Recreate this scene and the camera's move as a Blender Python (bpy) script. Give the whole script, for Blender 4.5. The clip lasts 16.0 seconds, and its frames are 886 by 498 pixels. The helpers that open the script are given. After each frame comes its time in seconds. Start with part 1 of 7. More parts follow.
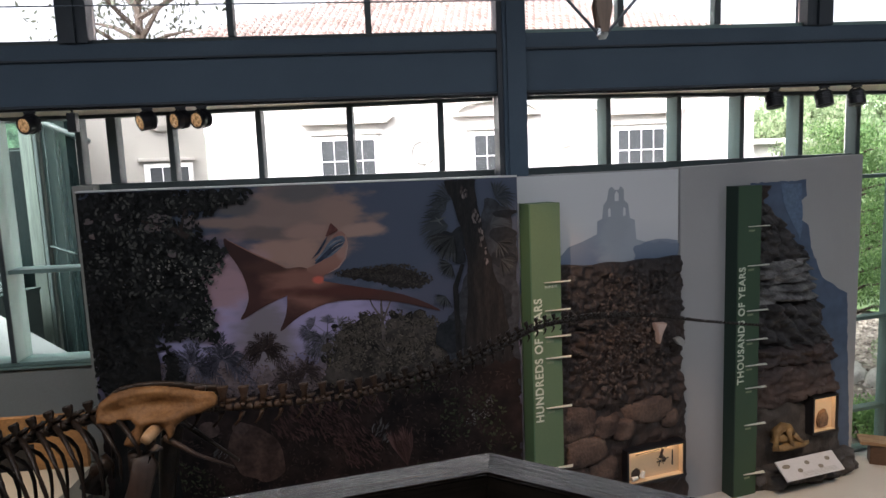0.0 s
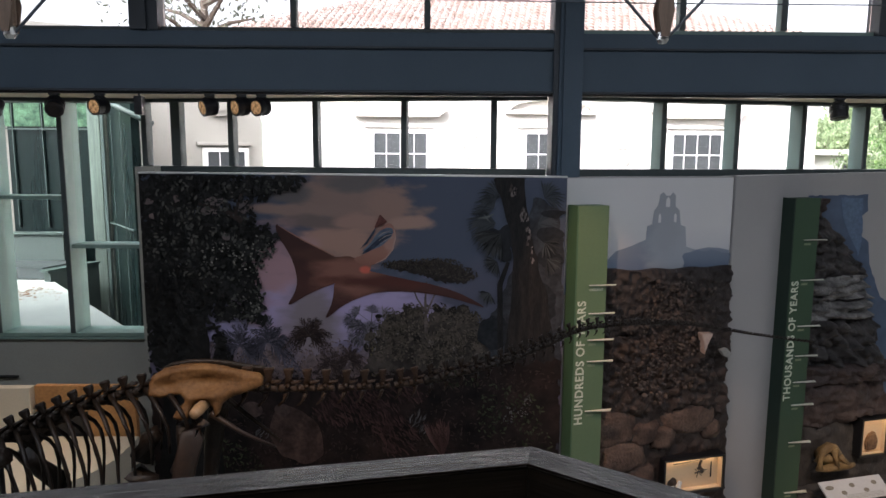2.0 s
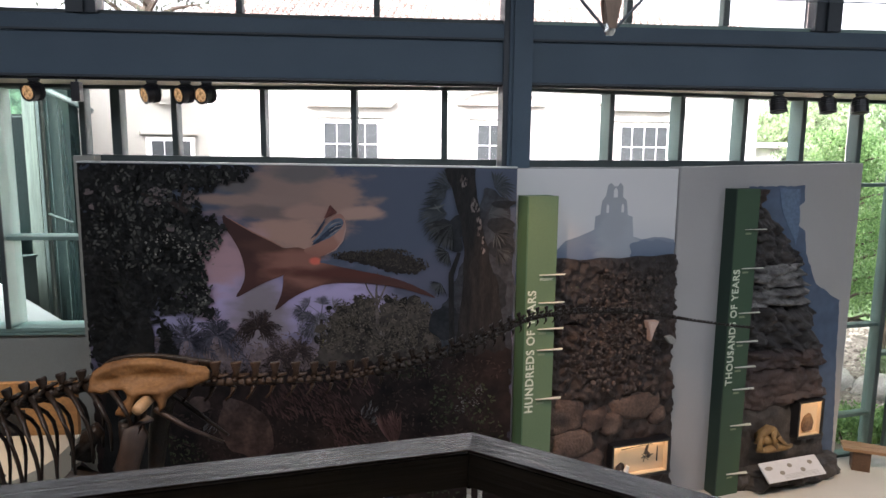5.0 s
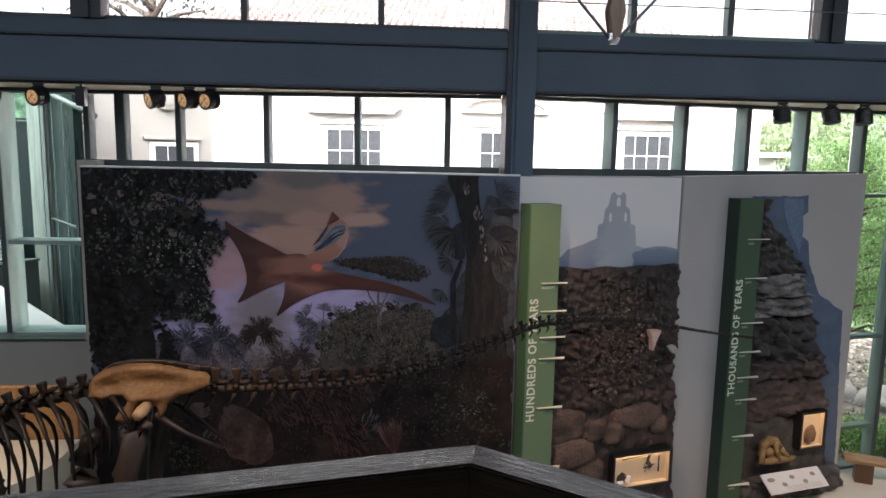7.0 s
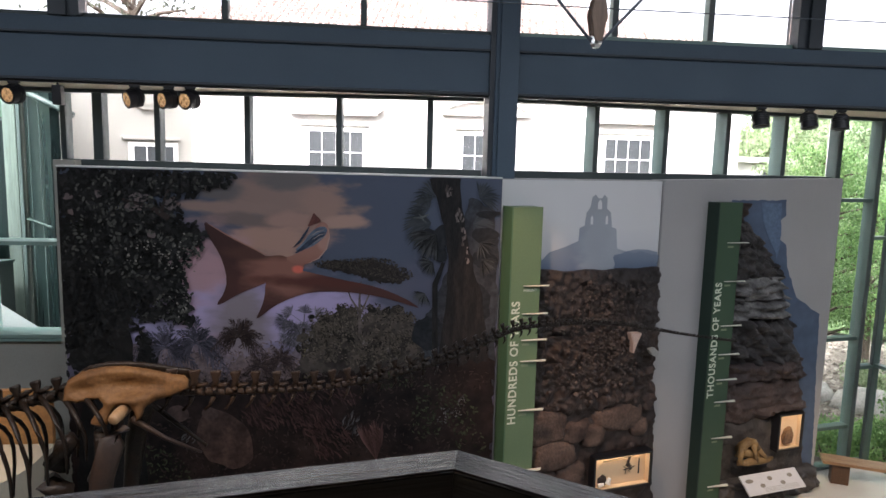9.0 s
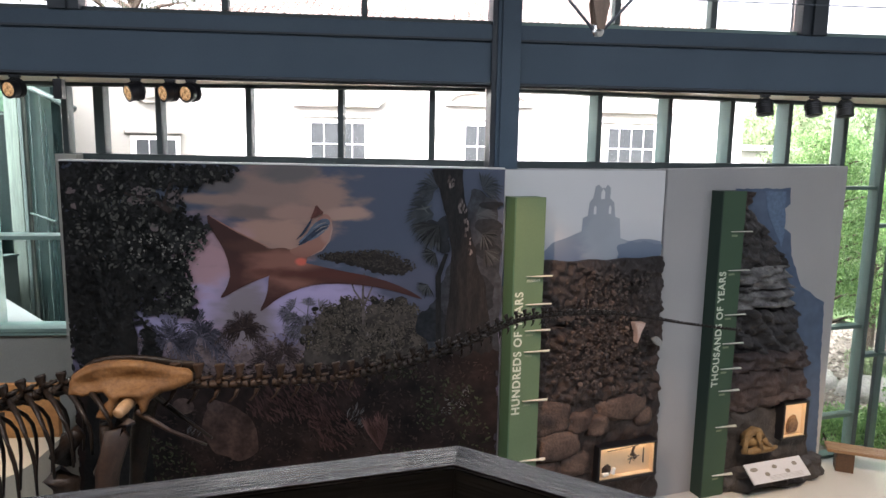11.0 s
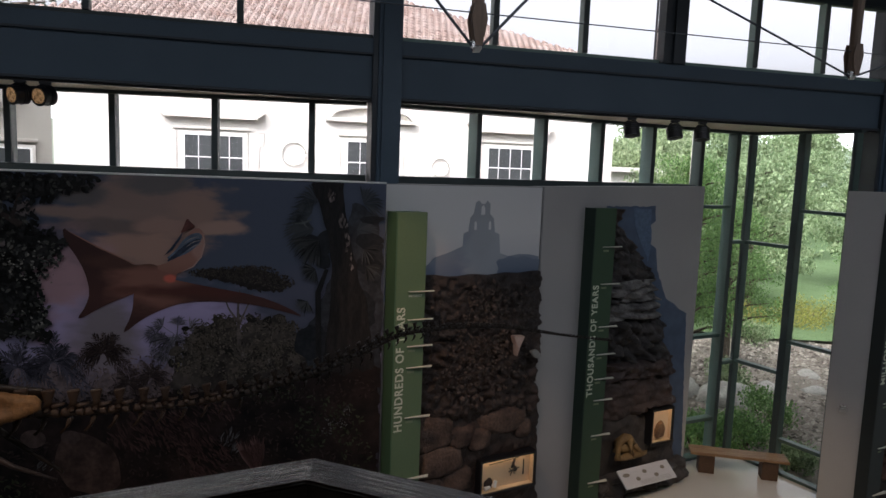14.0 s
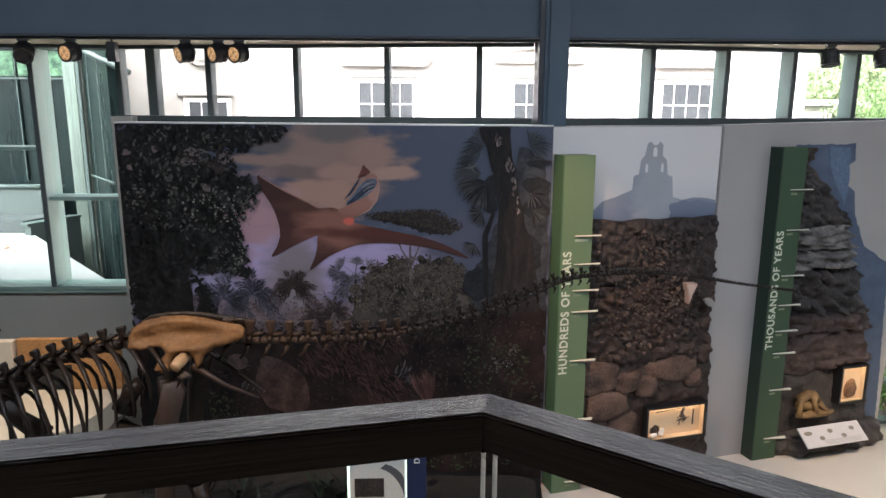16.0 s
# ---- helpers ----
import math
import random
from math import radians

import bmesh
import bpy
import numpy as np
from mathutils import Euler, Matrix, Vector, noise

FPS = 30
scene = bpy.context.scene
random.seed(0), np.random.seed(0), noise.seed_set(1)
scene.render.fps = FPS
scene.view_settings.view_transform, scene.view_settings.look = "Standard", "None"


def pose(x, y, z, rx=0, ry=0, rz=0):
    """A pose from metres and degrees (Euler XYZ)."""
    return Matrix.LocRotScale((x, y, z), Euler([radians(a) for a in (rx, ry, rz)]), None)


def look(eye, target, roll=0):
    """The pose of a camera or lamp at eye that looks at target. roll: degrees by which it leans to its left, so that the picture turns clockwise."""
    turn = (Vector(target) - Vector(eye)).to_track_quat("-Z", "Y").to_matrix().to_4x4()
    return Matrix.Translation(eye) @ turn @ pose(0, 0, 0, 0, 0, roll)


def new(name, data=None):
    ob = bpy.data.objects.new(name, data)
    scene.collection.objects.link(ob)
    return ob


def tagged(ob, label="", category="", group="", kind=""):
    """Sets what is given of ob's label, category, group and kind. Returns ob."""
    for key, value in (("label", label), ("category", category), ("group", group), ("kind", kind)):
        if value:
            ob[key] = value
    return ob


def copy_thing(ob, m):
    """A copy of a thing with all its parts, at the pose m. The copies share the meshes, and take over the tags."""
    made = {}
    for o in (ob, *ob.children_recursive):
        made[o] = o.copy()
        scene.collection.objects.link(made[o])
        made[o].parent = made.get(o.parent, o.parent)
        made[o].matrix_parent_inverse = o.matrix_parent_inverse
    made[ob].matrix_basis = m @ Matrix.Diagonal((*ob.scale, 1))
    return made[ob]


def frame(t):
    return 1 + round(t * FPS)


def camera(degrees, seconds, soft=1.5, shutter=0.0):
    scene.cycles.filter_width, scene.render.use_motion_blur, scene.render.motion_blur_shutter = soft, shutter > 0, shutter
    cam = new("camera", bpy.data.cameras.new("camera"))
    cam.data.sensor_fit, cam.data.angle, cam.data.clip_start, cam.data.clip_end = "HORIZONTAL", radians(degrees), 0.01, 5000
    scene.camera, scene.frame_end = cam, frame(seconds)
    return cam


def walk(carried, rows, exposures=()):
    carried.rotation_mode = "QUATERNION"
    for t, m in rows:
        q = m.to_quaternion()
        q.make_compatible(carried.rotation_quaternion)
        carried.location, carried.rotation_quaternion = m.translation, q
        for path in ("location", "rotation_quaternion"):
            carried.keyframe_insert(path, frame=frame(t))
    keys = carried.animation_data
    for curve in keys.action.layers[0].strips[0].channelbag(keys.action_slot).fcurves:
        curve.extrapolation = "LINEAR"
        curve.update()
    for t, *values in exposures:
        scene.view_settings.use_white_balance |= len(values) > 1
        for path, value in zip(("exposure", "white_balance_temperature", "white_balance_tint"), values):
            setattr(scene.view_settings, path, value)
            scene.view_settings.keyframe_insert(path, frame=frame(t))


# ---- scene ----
EXPOSURES = [(t, stops, 6200, 18) for t, stops in ((0, 1.45), (0.5, 1.5), (1, 1.8), (1.5, 1.45), (2, 1.35), (2.5, 1.75), (3, 1.85), (4, 1.95), (6.5, 1.9), (7, 1.75), (8, 2), (8.5, 1.9), (9.2, 1.85), (11.5, 2.2), (12, 1.5), (12.5, 1), (13, 0.6), (13.5, 0.4), (13.8, 0.4), (14.5, 1), (15, 1.25), (15.5, 1.8), (16, 2.15))]
cam = camera(65.2, 16.0)
PATH = [
    (0, (-0.325, 0.160, 5.535), (-0.161, 2.135, 5.270), -2.25),
    (0.5, (-0.336, 0.131, 5.552), (-0.238, 2.108, 5.263), -0.81),
    (1, (-0.340, 0.171, 5.530), (-0.292, 2.149, 5.235), -0.47),
    (1.5, (-0.338, 0.155, 5.534), (-0.331, 2.142, 5.305), 0.06),
    (2, (-0.344, 0.093, 5.555), (-0.311, 2.073, 5.278), 0.32),
    (2.5, (-0.339, 0.078, 5.554), (-0.252, 2.059, 5.294), 1.12),
    (3, (-0.331, 0.146, 5.526), (-0.194, 2.116, 5.211), 0.14),
    (3.5, (-0.328, 0.144, 5.523), (-0.170, 2.117, 5.237), 0.35),
    (4, (-0.325, 0.097, 5.547), (-0.153, 2.067, 5.246), 0.31),
    (6.3, (-0.319, 0.152, 5.528), (-0.155, 2.123, 5.230), 1.04),
    (6.5, (-0.317, 0.154, 5.529), (-0.151, 2.126, 5.242), 0.99),
    (7, (-0.325, 0.130, 5.541), (-0.161, 2.103, 5.261), 1.09),
    (7.5, (-0.328, 0.084, 5.559), (-0.165, 2.056, 5.266), 0.96),
    (8, (-0.331, 0.132, 5.540), (-0.153, 2.102, 5.239), 1.40),
    (8.5, (-0.324, 0.157, 5.530), (-0.114, 2.124, 5.238), 1.68),
    (9, (-0.324, 0.149, 5.537), (-0.108, 2.118, 5.265), 1.50),
    (9.2, (-0.316, 0.137, 5.556), (-0.111, 2.107, 5.281), 1.60),
    (11.3, (-0.316, 0.177, 5.533), (-0.103, 2.143, 5.234), 0.81),
    (11.5, (-0.314, 0.187, 5.529), (-0.033, 2.145, 5.236), 0.76),
    (12, (-0.311, 0.244, 5.502), (0.184, 2.163, 5.231), 0.90),
    (12.5, (-0.300, 0.384, 5.433), (0.424, 2.231, 5.180), 1.22),
    (13, (-0.319, 0.366, 5.436), (0.334, 2.243, 5.202), 1.36),
    (13.5, (-0.306, 0.237, 5.492), (0.315, 2.131, 5.334), 1.12),
    (14, (-0.265, 0.247, 5.484), (0.269, 2.160, 5.247), 2.14),
    (14.5, (-0.257, 0.225, 5.493), (0.134, 2.172, 5.252), 1.52),
    (15, (-0.261, 0.179, 5.511), (0.050, 2.125, 5.171), 0.79),
    (15.5, (-0.266, 0.237, 5.485), (-0.087, 2.188, 5.087), -0.05),
    (16, (-0.284, 0.186, 5.510), (-0.219, 2.143, 5.100), 0.26),
]
walk(cam, [(t, look(eye, aim, roll)) for t, eye, aim, roll in PATH], exposures=EXPOSURES)

# ---- light ----
world = bpy.data.worlds.new("world")
scene.world = world
world.use_nodes = True
wn = world.node_tree
sky = wn.nodes.new("ShaderNodeTexSky")
sky.sky_type = "NISHITA"
sky.sun_disc = False
sky.sun_elevation = radians(48)
sky.sun_rotation = radians(215)
sky.air_density, sky.dust_density, sky.ozone_density = 1.0, 8.0, 1.0
haze = wn.nodes.new("ShaderNodeHueSaturation")
haze.inputs["Saturation"].default_value, haze.inputs["Value"].default_value = 0.12, 1.85
wn.links.new(sky.outputs[0], haze.inputs["Color"])
wn.links.new(haze.outputs[0], wn.nodes["Background"].inputs[0])
wn.nodes["Background"].inputs[1].default_value = 0.15

SUN_FROM = Vector((-0.62, -0.50, 0.75))
sun = new("sun", bpy.data.lights.new("sun", "SUN"))
sun.data.energy, sun.data.angle, sun.data.color = 1.4, radians(20), (1.0, 0.95, 0.88)
sun.matrix_world = look(SUN_FROM * 40, (0, 0, 0))


def spot(name, eye, aim, watts, degrees, color=(1.0, 0.72, 0.42), radius=0.04):
    lamp = new(name, bpy.data.lights.new(name, "SPOT"))
    lamp.data.energy, lamp.data.spot_size, lamp.data.spot_blend = watts, radians(degrees), 0.7
    lamp.data.color, lamp.data.shadow_soft_size = color, radius
    lamp.matrix_world = look(eye, aim)
    return lamp


spot("spot_pelvis", (-3.4, 3.4, 7.6), (-2.5, 6.3, 3.25), 150, 32, (1.0, 0.66, 0.34))
# Added warm washes for tail and relief; their fixtures stay unseen.
spot("spot_tail", (-2.0, 3.2, 7.8), (-0.9, 6.6, 3.1), 75, 26, (1.0, 0.66, 0.36))
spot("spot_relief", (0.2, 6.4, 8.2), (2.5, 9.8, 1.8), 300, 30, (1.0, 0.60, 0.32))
spot("spot_diorama", (-5.2, 9.7, 6.1), (-6.0, 8.6, 1.6), 95, 46, (1.0, 0.70, 0.40))
spot("spot_floor", (5.2, 4.0, 7.6), (7.4, 9.3, 0.0), 560, 34)
spot("spot_skull", (5.0, 5.2, 7.4), (6.0, 10.2, 0.9), 70, 13)

# Unseen overhead area light, added to light the mural from above.
day = new("overhead_fill", bpy.data.lights.new("overhead_fill", "AREA"))
day.data.shape, day.data.size, day.data.size_y = "RECTANGLE", 26.0, 2.4
day.data.energy, day.data.color = 260.0, (0.88, 0.955, 1.0)
day.matrix_world = pose(2.5, 3.6, 8.66)

# ---- materials ----
MATS = {}


def mat(name, color, rough=0.6, metal=0.0, second=None, scale=3.0, fine=40.0, amount=0.5, bump=0.15, stretch=(1, 1, 1), spec=0.5, emit=0.0):
    """A surface with variation at two scales: broad blotches towards a second colour, fine grain, and relief."""
    if name in MATS:
        return MATS[name]
    m = bpy.data.materials.new(name)
    m.use_nodes = True
    MATS[name] = m
    n, l = m.node_tree.nodes, m.node_tree.links
    b = n["Principled BSDF"]
    second = second or tuple(c * 0.72 for c in color)
    co = n.new("ShaderNodeTexCoord")
    mp = n.new("ShaderNodeMapping")
    mp.inputs["Scale"].default_value = stretch
    l.new(co.outputs["Object"], mp.inputs[0])
    big, small = n.new("ShaderNodeTexNoise"), n.new("ShaderNodeTexNoise")
    big.inputs["Scale"].default_value, small.inputs["Scale"].default_value = scale, fine
    big.inputs["Detail"].default_value, small.inputs["Detail"].default_value = 5.0, 4.0
    l.new(mp.outputs[0], big.inputs["Vector"])
    l.new(mp.outputs[0], small.inputs["Vector"])
    ramp = n.new("ShaderNodeMapRange")
    ramp.inputs["From Min"].default_value, ramp.inputs["From Max"].default_value = 0.35, 0.68
    ramp.inputs["To Max"].default_value = amount
    l.new(big.outputs["Fac"], ramp.inputs["Value"])
    mix = n.new("ShaderNodeMix")
    mix.data_type = "RGBA"
    mix.inputs["A"].default_value, mix.inputs["B"].default_value = (*color, 1), (*second, 1)
    l.new(ramp.outputs[0], mix.inputs["Factor"])
    grain = n.new("ShaderNodeMapRange")
    grain.inputs["From Min"].default_value, grain.inputs["From Max"].default_value = 0.3, 0.7
    grain.inputs["To Min"].default_value, grain.inputs["To Max"].default_value = 1 - 0.35 * amount, 1 + 0.2 * amount
    l.new(small.outputs["Fac"], grain.inputs["Value"])
    mul = n.new("ShaderNodeVectorMath")
    mul.operation = "SCALE"
    l.new(mix.outputs["Result"], mul.inputs[0])
    l.new(grain.outputs[0], mul.inputs["Scale"])
    l.new(mul.outputs[0], b.inputs["Base Color"])
    rr = n.new("ShaderNodeMapRange")
    rr.inputs["To Min"].default_value, rr.inputs["To Max"].default_value = max(rough - 0.1, 0.02), min(rough + 0.1, 1)
    l.new(big.outputs["Fac"], rr.inputs["Value"])
    l.new(rr.outputs[0], b.inputs["Roughness"])
    b.inputs["Metallic"].default_value = metal
    b.inputs["Specular IOR Level"].default_value = spec
    if bump:
        bp = n.new("ShaderNodeBump")
        bp.inputs["Strength"].default_value, bp.inputs["Distance"].default_value = bump, 0.02
        l.new(small.outputs["Fac"], bp.inputs["Height"])
        l.new(bp.outputs[0], b.inputs["Normal"])
    if emit:
        b.inputs["Emission Color"].default_value = (*color, 1)
        b.inputs["Emission Strength"].default_value = emit
    return m


def leafy(name, dark, light, rough=0.6, through_light=0.0):
    """Leaves that differ from one to the next."""
    m = bpy.data.materials.new(name)
    m.use_nodes = True
    n, l = m.node_tree.nodes, m.node_tree.links
    b = n["Principled BSDF"]
    g, r = n.new("ShaderNodeNewGeometry"), n.new("ShaderNodeValToRGB")
    r.color_ramp.elements[0].color, r.color_ramp.elements[1].color = (*dark, 1), (*light, 1)
    l.new(g.outputs["Random Per Island"], r.inputs[0])
    l.new(r.outputs[0], b.inputs["Base Color"])
    b.inputs["Roughness"].default_value = rough
    if through_light:
        t, a = n.new("ShaderNodeBsdfTranslucent"), n.new("ShaderNodeMixShader")
        a.inputs[0].default_value = through_light
        l.new(r.outputs[0], t.inputs[0])
        l.new(b.outputs[0], a.inputs[1])
        l.new(t.outputs[0], a.inputs[2])
        l.new(a.outputs[0], n["Material Output"].inputs[0])
    return m


def glass_mat(name, tint, rough=0.0):
    m = bpy.data.materials.new(name)
    m.use_nodes = True
    b = m.node_tree.nodes["Principled BSDF"]
    b.inputs["Base Color"].default_value = (*tint, 1)
    b.inputs["Transmission Weight"].default_value = 1.0
    b.inputs["Roughness"].default_value = rough
    b.inputs["IOR"].default_value = 1.12
    return m


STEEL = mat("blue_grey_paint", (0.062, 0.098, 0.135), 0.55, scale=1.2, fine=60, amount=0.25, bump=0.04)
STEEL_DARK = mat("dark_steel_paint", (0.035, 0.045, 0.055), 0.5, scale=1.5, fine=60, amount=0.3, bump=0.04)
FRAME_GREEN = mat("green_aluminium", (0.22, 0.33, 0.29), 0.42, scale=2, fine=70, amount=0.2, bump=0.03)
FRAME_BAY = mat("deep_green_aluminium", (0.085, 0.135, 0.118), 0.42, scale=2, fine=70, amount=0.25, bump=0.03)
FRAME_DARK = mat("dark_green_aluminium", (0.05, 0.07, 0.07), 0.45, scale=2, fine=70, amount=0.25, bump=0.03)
GLASS = glass_mat("window_glass", (0.97, 0.99, 0.98))
GLASS_GREEN = glass_mat("green_window_glass", (0.90, 0.975, 0.935))
PLASTER = mat("grey_wall_paint", (0.388, 0.38, 0.372), 0.75, scale=0.8, fine=90, amount=0.2, bump=0.05)
WALL_GREY = mat("olive_grey_wall", (0.36, 0.36, 0.32), 0.8, scale=0.7, fine=80, amount=0.25, bump=0.05)
SOFFIT = mat("cream_soffit", (0.62, 0.55, 0.43), 0.7, scale=0.8, fine=60, amount=0.3, bump=0.04)
FLOOR = mat("polished_concrete", (0.645, 0.62, 0.57), 0.16, second=(0.54, 0.515, 0.465), scale=0.9, fine=120, amount=0.5, bump=0.02)
CEIL = mat("dark_ceiling_wood", (0.05, 0.045, 0.04), 0.7, scale=2, fine=30, amount=0.4, bump=0.1, stretch=(6, 0.5, 1))
RAIL = mat("dark_stained_oak", (0.023, 0.0145, 0.009), 0.2, second=(0.008, 0.005, 0.003), scale=5, fine=60, amount=0.9, bump=0.26, stretch=(0.08, 2.6, 2.6), spec=0.2)
WHITE = mat("white_print", (0.78, 0.78, 0.75), 0.5, scale=4, fine=80, amount=0.1, bump=0.02)
BLACK = mat("black_enamel", (0.012, 0.012, 0.014), 0.35, scale=4, fine=60, amount=0.3, bump=0.03)
CHROME = mat("brushed_steel", (0.62, 0.62, 0.60), 0.28, 1.0, scale=6, fine=120, amount=0.2, bump=0.02)
WOOD = mat("honey_oak", (0.33, 0.20, 0.10), 0.5, second=(0.22, 0.12, 0.06), scale=4, fine=40, amount=0.8, bump=0.2, stretch=(1, 7, 7))
POST_WOOD = mat("brown_glulam", (0.115, 0.072, 0.045), 0.6, second=(0.07, 0.044, 0.028), scale=5, fine=50, amount=0.7, bump=0.15, stretch=(7, 7, 0.6))
TEXT_MAT = mat("pale_lettering", (0.66, 0.70, 0.56), 0.6, scale=5, fine=90, amount=0.1, bump=0)

# ---- mesh tools ----


def box(bm, x0, x1, y0, y1, z0, z1, bevel=0.0):
    r = bmesh.ops.create_cube(bm, size=1.0, matrix=Matrix.Translation(((x0 + x1) / 2, (y0 + y1) / 2, (z0 + z1) / 2)) @ Matrix.Diagonal((abs(x1 - x0), abs(y1 - y0), abs(z1 - z0), 1)))
    if bevel:
        edges = list({e for v in r["verts"] for e in v.link_edges})
        bmesh.ops.bevel(bm, geom=edges, offset=bevel, segments=2, affect="EDGES", profile=0.6)


def boxed(*args, bevel=0.0):
    bm = bmesh.new()
    box(bm, *args, bevel=bevel)
    return bm


def prism(bm, pts, y0, y1):
    """A shape drawn in x and z, with thickness from y0 to y1."""
    a = [bm.verts.new((x, y0, z)) for x, z in pts]
    b = [bm.verts.new((x, y1, z)) for x, z in pts]
    bm.faces.new(a)
    bm.faces.new(b[::-1])
    for i in range(len(pts)):
        j = (i + 1) % len(pts)
        bm.faces.new((a[j], a[i], b[i], b[j]))
    bmesh.ops.recalc_face_normals(bm, faces=bm.faces[:])


def slab(bm, pts, z0, z1):
    """A shape drawn in plan, from z0 up to z1."""
    a = [bm.verts.new((x, y, z0)) for x, y in pts]
    b = [bm.verts.new((x, y, z1)) for x, y in pts]
    bm.faces.new(a[::-1])
    bm.faces.new(b)
    for i in range(len(pts)):
        j = (i + 1) % len(pts)
        bm.faces.new((a[i], a[j], b[j], b[i]))
    bmesh.ops.recalc_face_normals(bm, faces=bm.faces[:])


def tube(bm, pts, radii, sides=8, flat=1.0):
    """A rounded, tapering rod through points."""
    pts = [Vector(p) for p in pts]
    rings = []
    for i, p in enumerate(pts):
        d = (pts[min(i + 1, len(pts) - 1)] - pts[max(i - 1, 0)]).normalized()
        side = d.cross(Vector((0, 0, 1)) if abs(d.z) < 0.9 else Vector((0, 1, 0))).normalized()
        up = side.cross(d)
        r = radii[i] if isinstance(radii, (list, tuple)) else radii
        rings.append([bm.verts.new(p + (side * math.cos(2 * math.pi * k / sides) + up * (math.sin(2 * math.pi * k / sides) * flat)) * r) for k in range(sides)])
    for a, b in zip(rings, rings[1:]):
        for k in range(sides):
            bm.faces.new((a[k], a[(k + 1) % sides], b[(k + 1) % sides], b[k]))
    bm.faces.new(rings[0][::-1])
    bm.faces.new(rings[-1])
    bmesh.ops.recalc_face_normals(bm, faces=bm.faces[:])


def link(name, bm, material, smooth=False):
    me = bpy.data.meshes.new(name)
    bm.to_mesh(me)
    bm.free()
    me.materials.append(material)
    if smooth:
        for p in me.polygons:
            p.use_smooth = True
    return new(name, me)


def part(name, bm, material, parent, label="", smooth=False):
    ob = link(name, bm, material, smooth)
    ob.parent = parent
    return tagged(ob, label)


def again(ob, m, parent=None):
    """Another piece on the same mesh."""
    o = new(ob.name.split(".")[0], ob.data)
    o.parent, o.matrix_basis = parent or ob.parent, m
    return o


def thing(name, m, label, category, group="", kind=""):
    e = new(name)
    e.empty_display_size = 0.1
    e.matrix_world = m
    return tagged(e, label, category, group, kind)


def structure(name, bm, material, label, category):
    return tagged(link(name, bm, material), label, category, kind="structure")


def lettering(words, length, parent, m, material, name="letter", depth=0.004, tall=1.0):
    """Raised words whose line is that long, at the pose m under the parent."""
    cu = bpy.data.curves.new("words", "FONT")
    cu.body, cu.extrude, cu.space_character, cu.offset = words, depth, 1.12, 0.018
    tmp = new("words", cu)
    dg = bpy.context.evaluated_depsgraph_get()
    me = bpy.data.meshes.new_from_object(tmp.evaluated_get(dg))
    bpy.data.objects.remove(tmp)
    wide = max(v.co.x for v in me.vertices)
    k = length / wide
    for v in me.vertices:
        v.co = Vector((v.co.x * k, v.co.y * k * tall, v.co.z))
    whole = bmesh.new()
    whole.from_mesh(me)
    bpy.data.meshes.remove(me)
    bmesh.ops.remove_doubles(whole, verts=whole.verts[:], dist=1e-6)
    whole.verts.index_update()
    whole.faces.index_update()
    left = set(whole.faces)
    while left:
        seed = min(left, key=lambda f: (f.calc_center_median().x, f.index))
        piece, edge = {seed}, [seed]
        while edge:
            for e in edge.pop().edges:
                for f in e.link_faces:
                    if f not in piece:
                        piece.add(f)
                        edge.append(f)
        left -= piece
        bm, made = bmesh.new(), {}
        for f in sorted(piece, key=lambda f: f.index):
            corners = []
            for v in f.verts:
                if v.index not in made:
                    made[v.index] = bm.verts.new(v.co)
                corners.append(made[v.index])
            bm.faces.new(corners)
        part(name, bm, material, parent).matrix_basis = m
    whole.free()


# ---- building ----
HEAD, SILL, BEAM0, BEAM1, TOP, CEILING = 6.345, 5.31, 6.345, 7.14, 8.35, 8.75
ROOM = [(-13, -9), (20, -9), (20, 12.4), (10.2, 10.12), (9.52, 9.55), (9.27, 10.5), (8.97, 11.62), (1.45, 10.05), (-4.85, 11.13), (-13, 11.2)]

bm = bmesh.new()
slab(bm, ROOM, -0.25, 0.0)
structure("floor", bm, FLOOR, "polished pale concrete museum floor reflecting the windows", "floor")
bm = bmesh.new()
slab(bm, [(-13.2, 9.98), (20.2, 9.98), (20.2, 12.6), (10.2, 10.3), (9.75, 9.99), (9.55, 10.1), (9.42, 10.5), (9.1, 11.75), (1.45, 10.25), (-4.85, 11.3), (-13.2, 11.4)], HEAD, HEAD + 0.3)
structure("soffit", bm, SOFFIT, "cream painted soffit over the bay windows", "ceiling")
# Unseen panel added above that lamp; the ceiling has no opening.
structure("skylight", boxed(-10.7, 15.7, 2.3, 4.9, CEILING - 0.06, CEILING - 0.004), WHITE, "unseen frosted skylight panel added under the ceiling", "skylight")
structure("ceiling", boxed(-13.3, 20.3, -9.3, 11.2, CEILING, CEILING + 0.3), CEIL, "dark timber ceiling above the hall", "ceiling")
# Unseen south wall, made white to reflect light onto the rail.
structure("wall_south", boxed(-13.3, 20.3, -9.3, -9.0, -0.25, CEILING), WHITE, "unseen plain wall behind the gallery, white to reflect light", "wall")
# Unseen west wall, made dark to keep its reflection off the handrail.
structure("wall_west", boxed(-13.3, -13.0, -9.0, 9.55, -0.25, CEILING), CEIL, "unseen plain end wall of the hall, dark to dim reflections", "wall")
structure("wall_east", boxed(20.0, 20.3, -9.0, 9.55, -0.25, CEILING), PLASTER, "plain grey end wall of the hall", "wall")
bm = bmesh.new()
slab(bm, [(-13.3, 9.62), (-13.0, 9.62), (-13.0, 11.4), (-13.3, 11.4)], -0.25, HEAD)
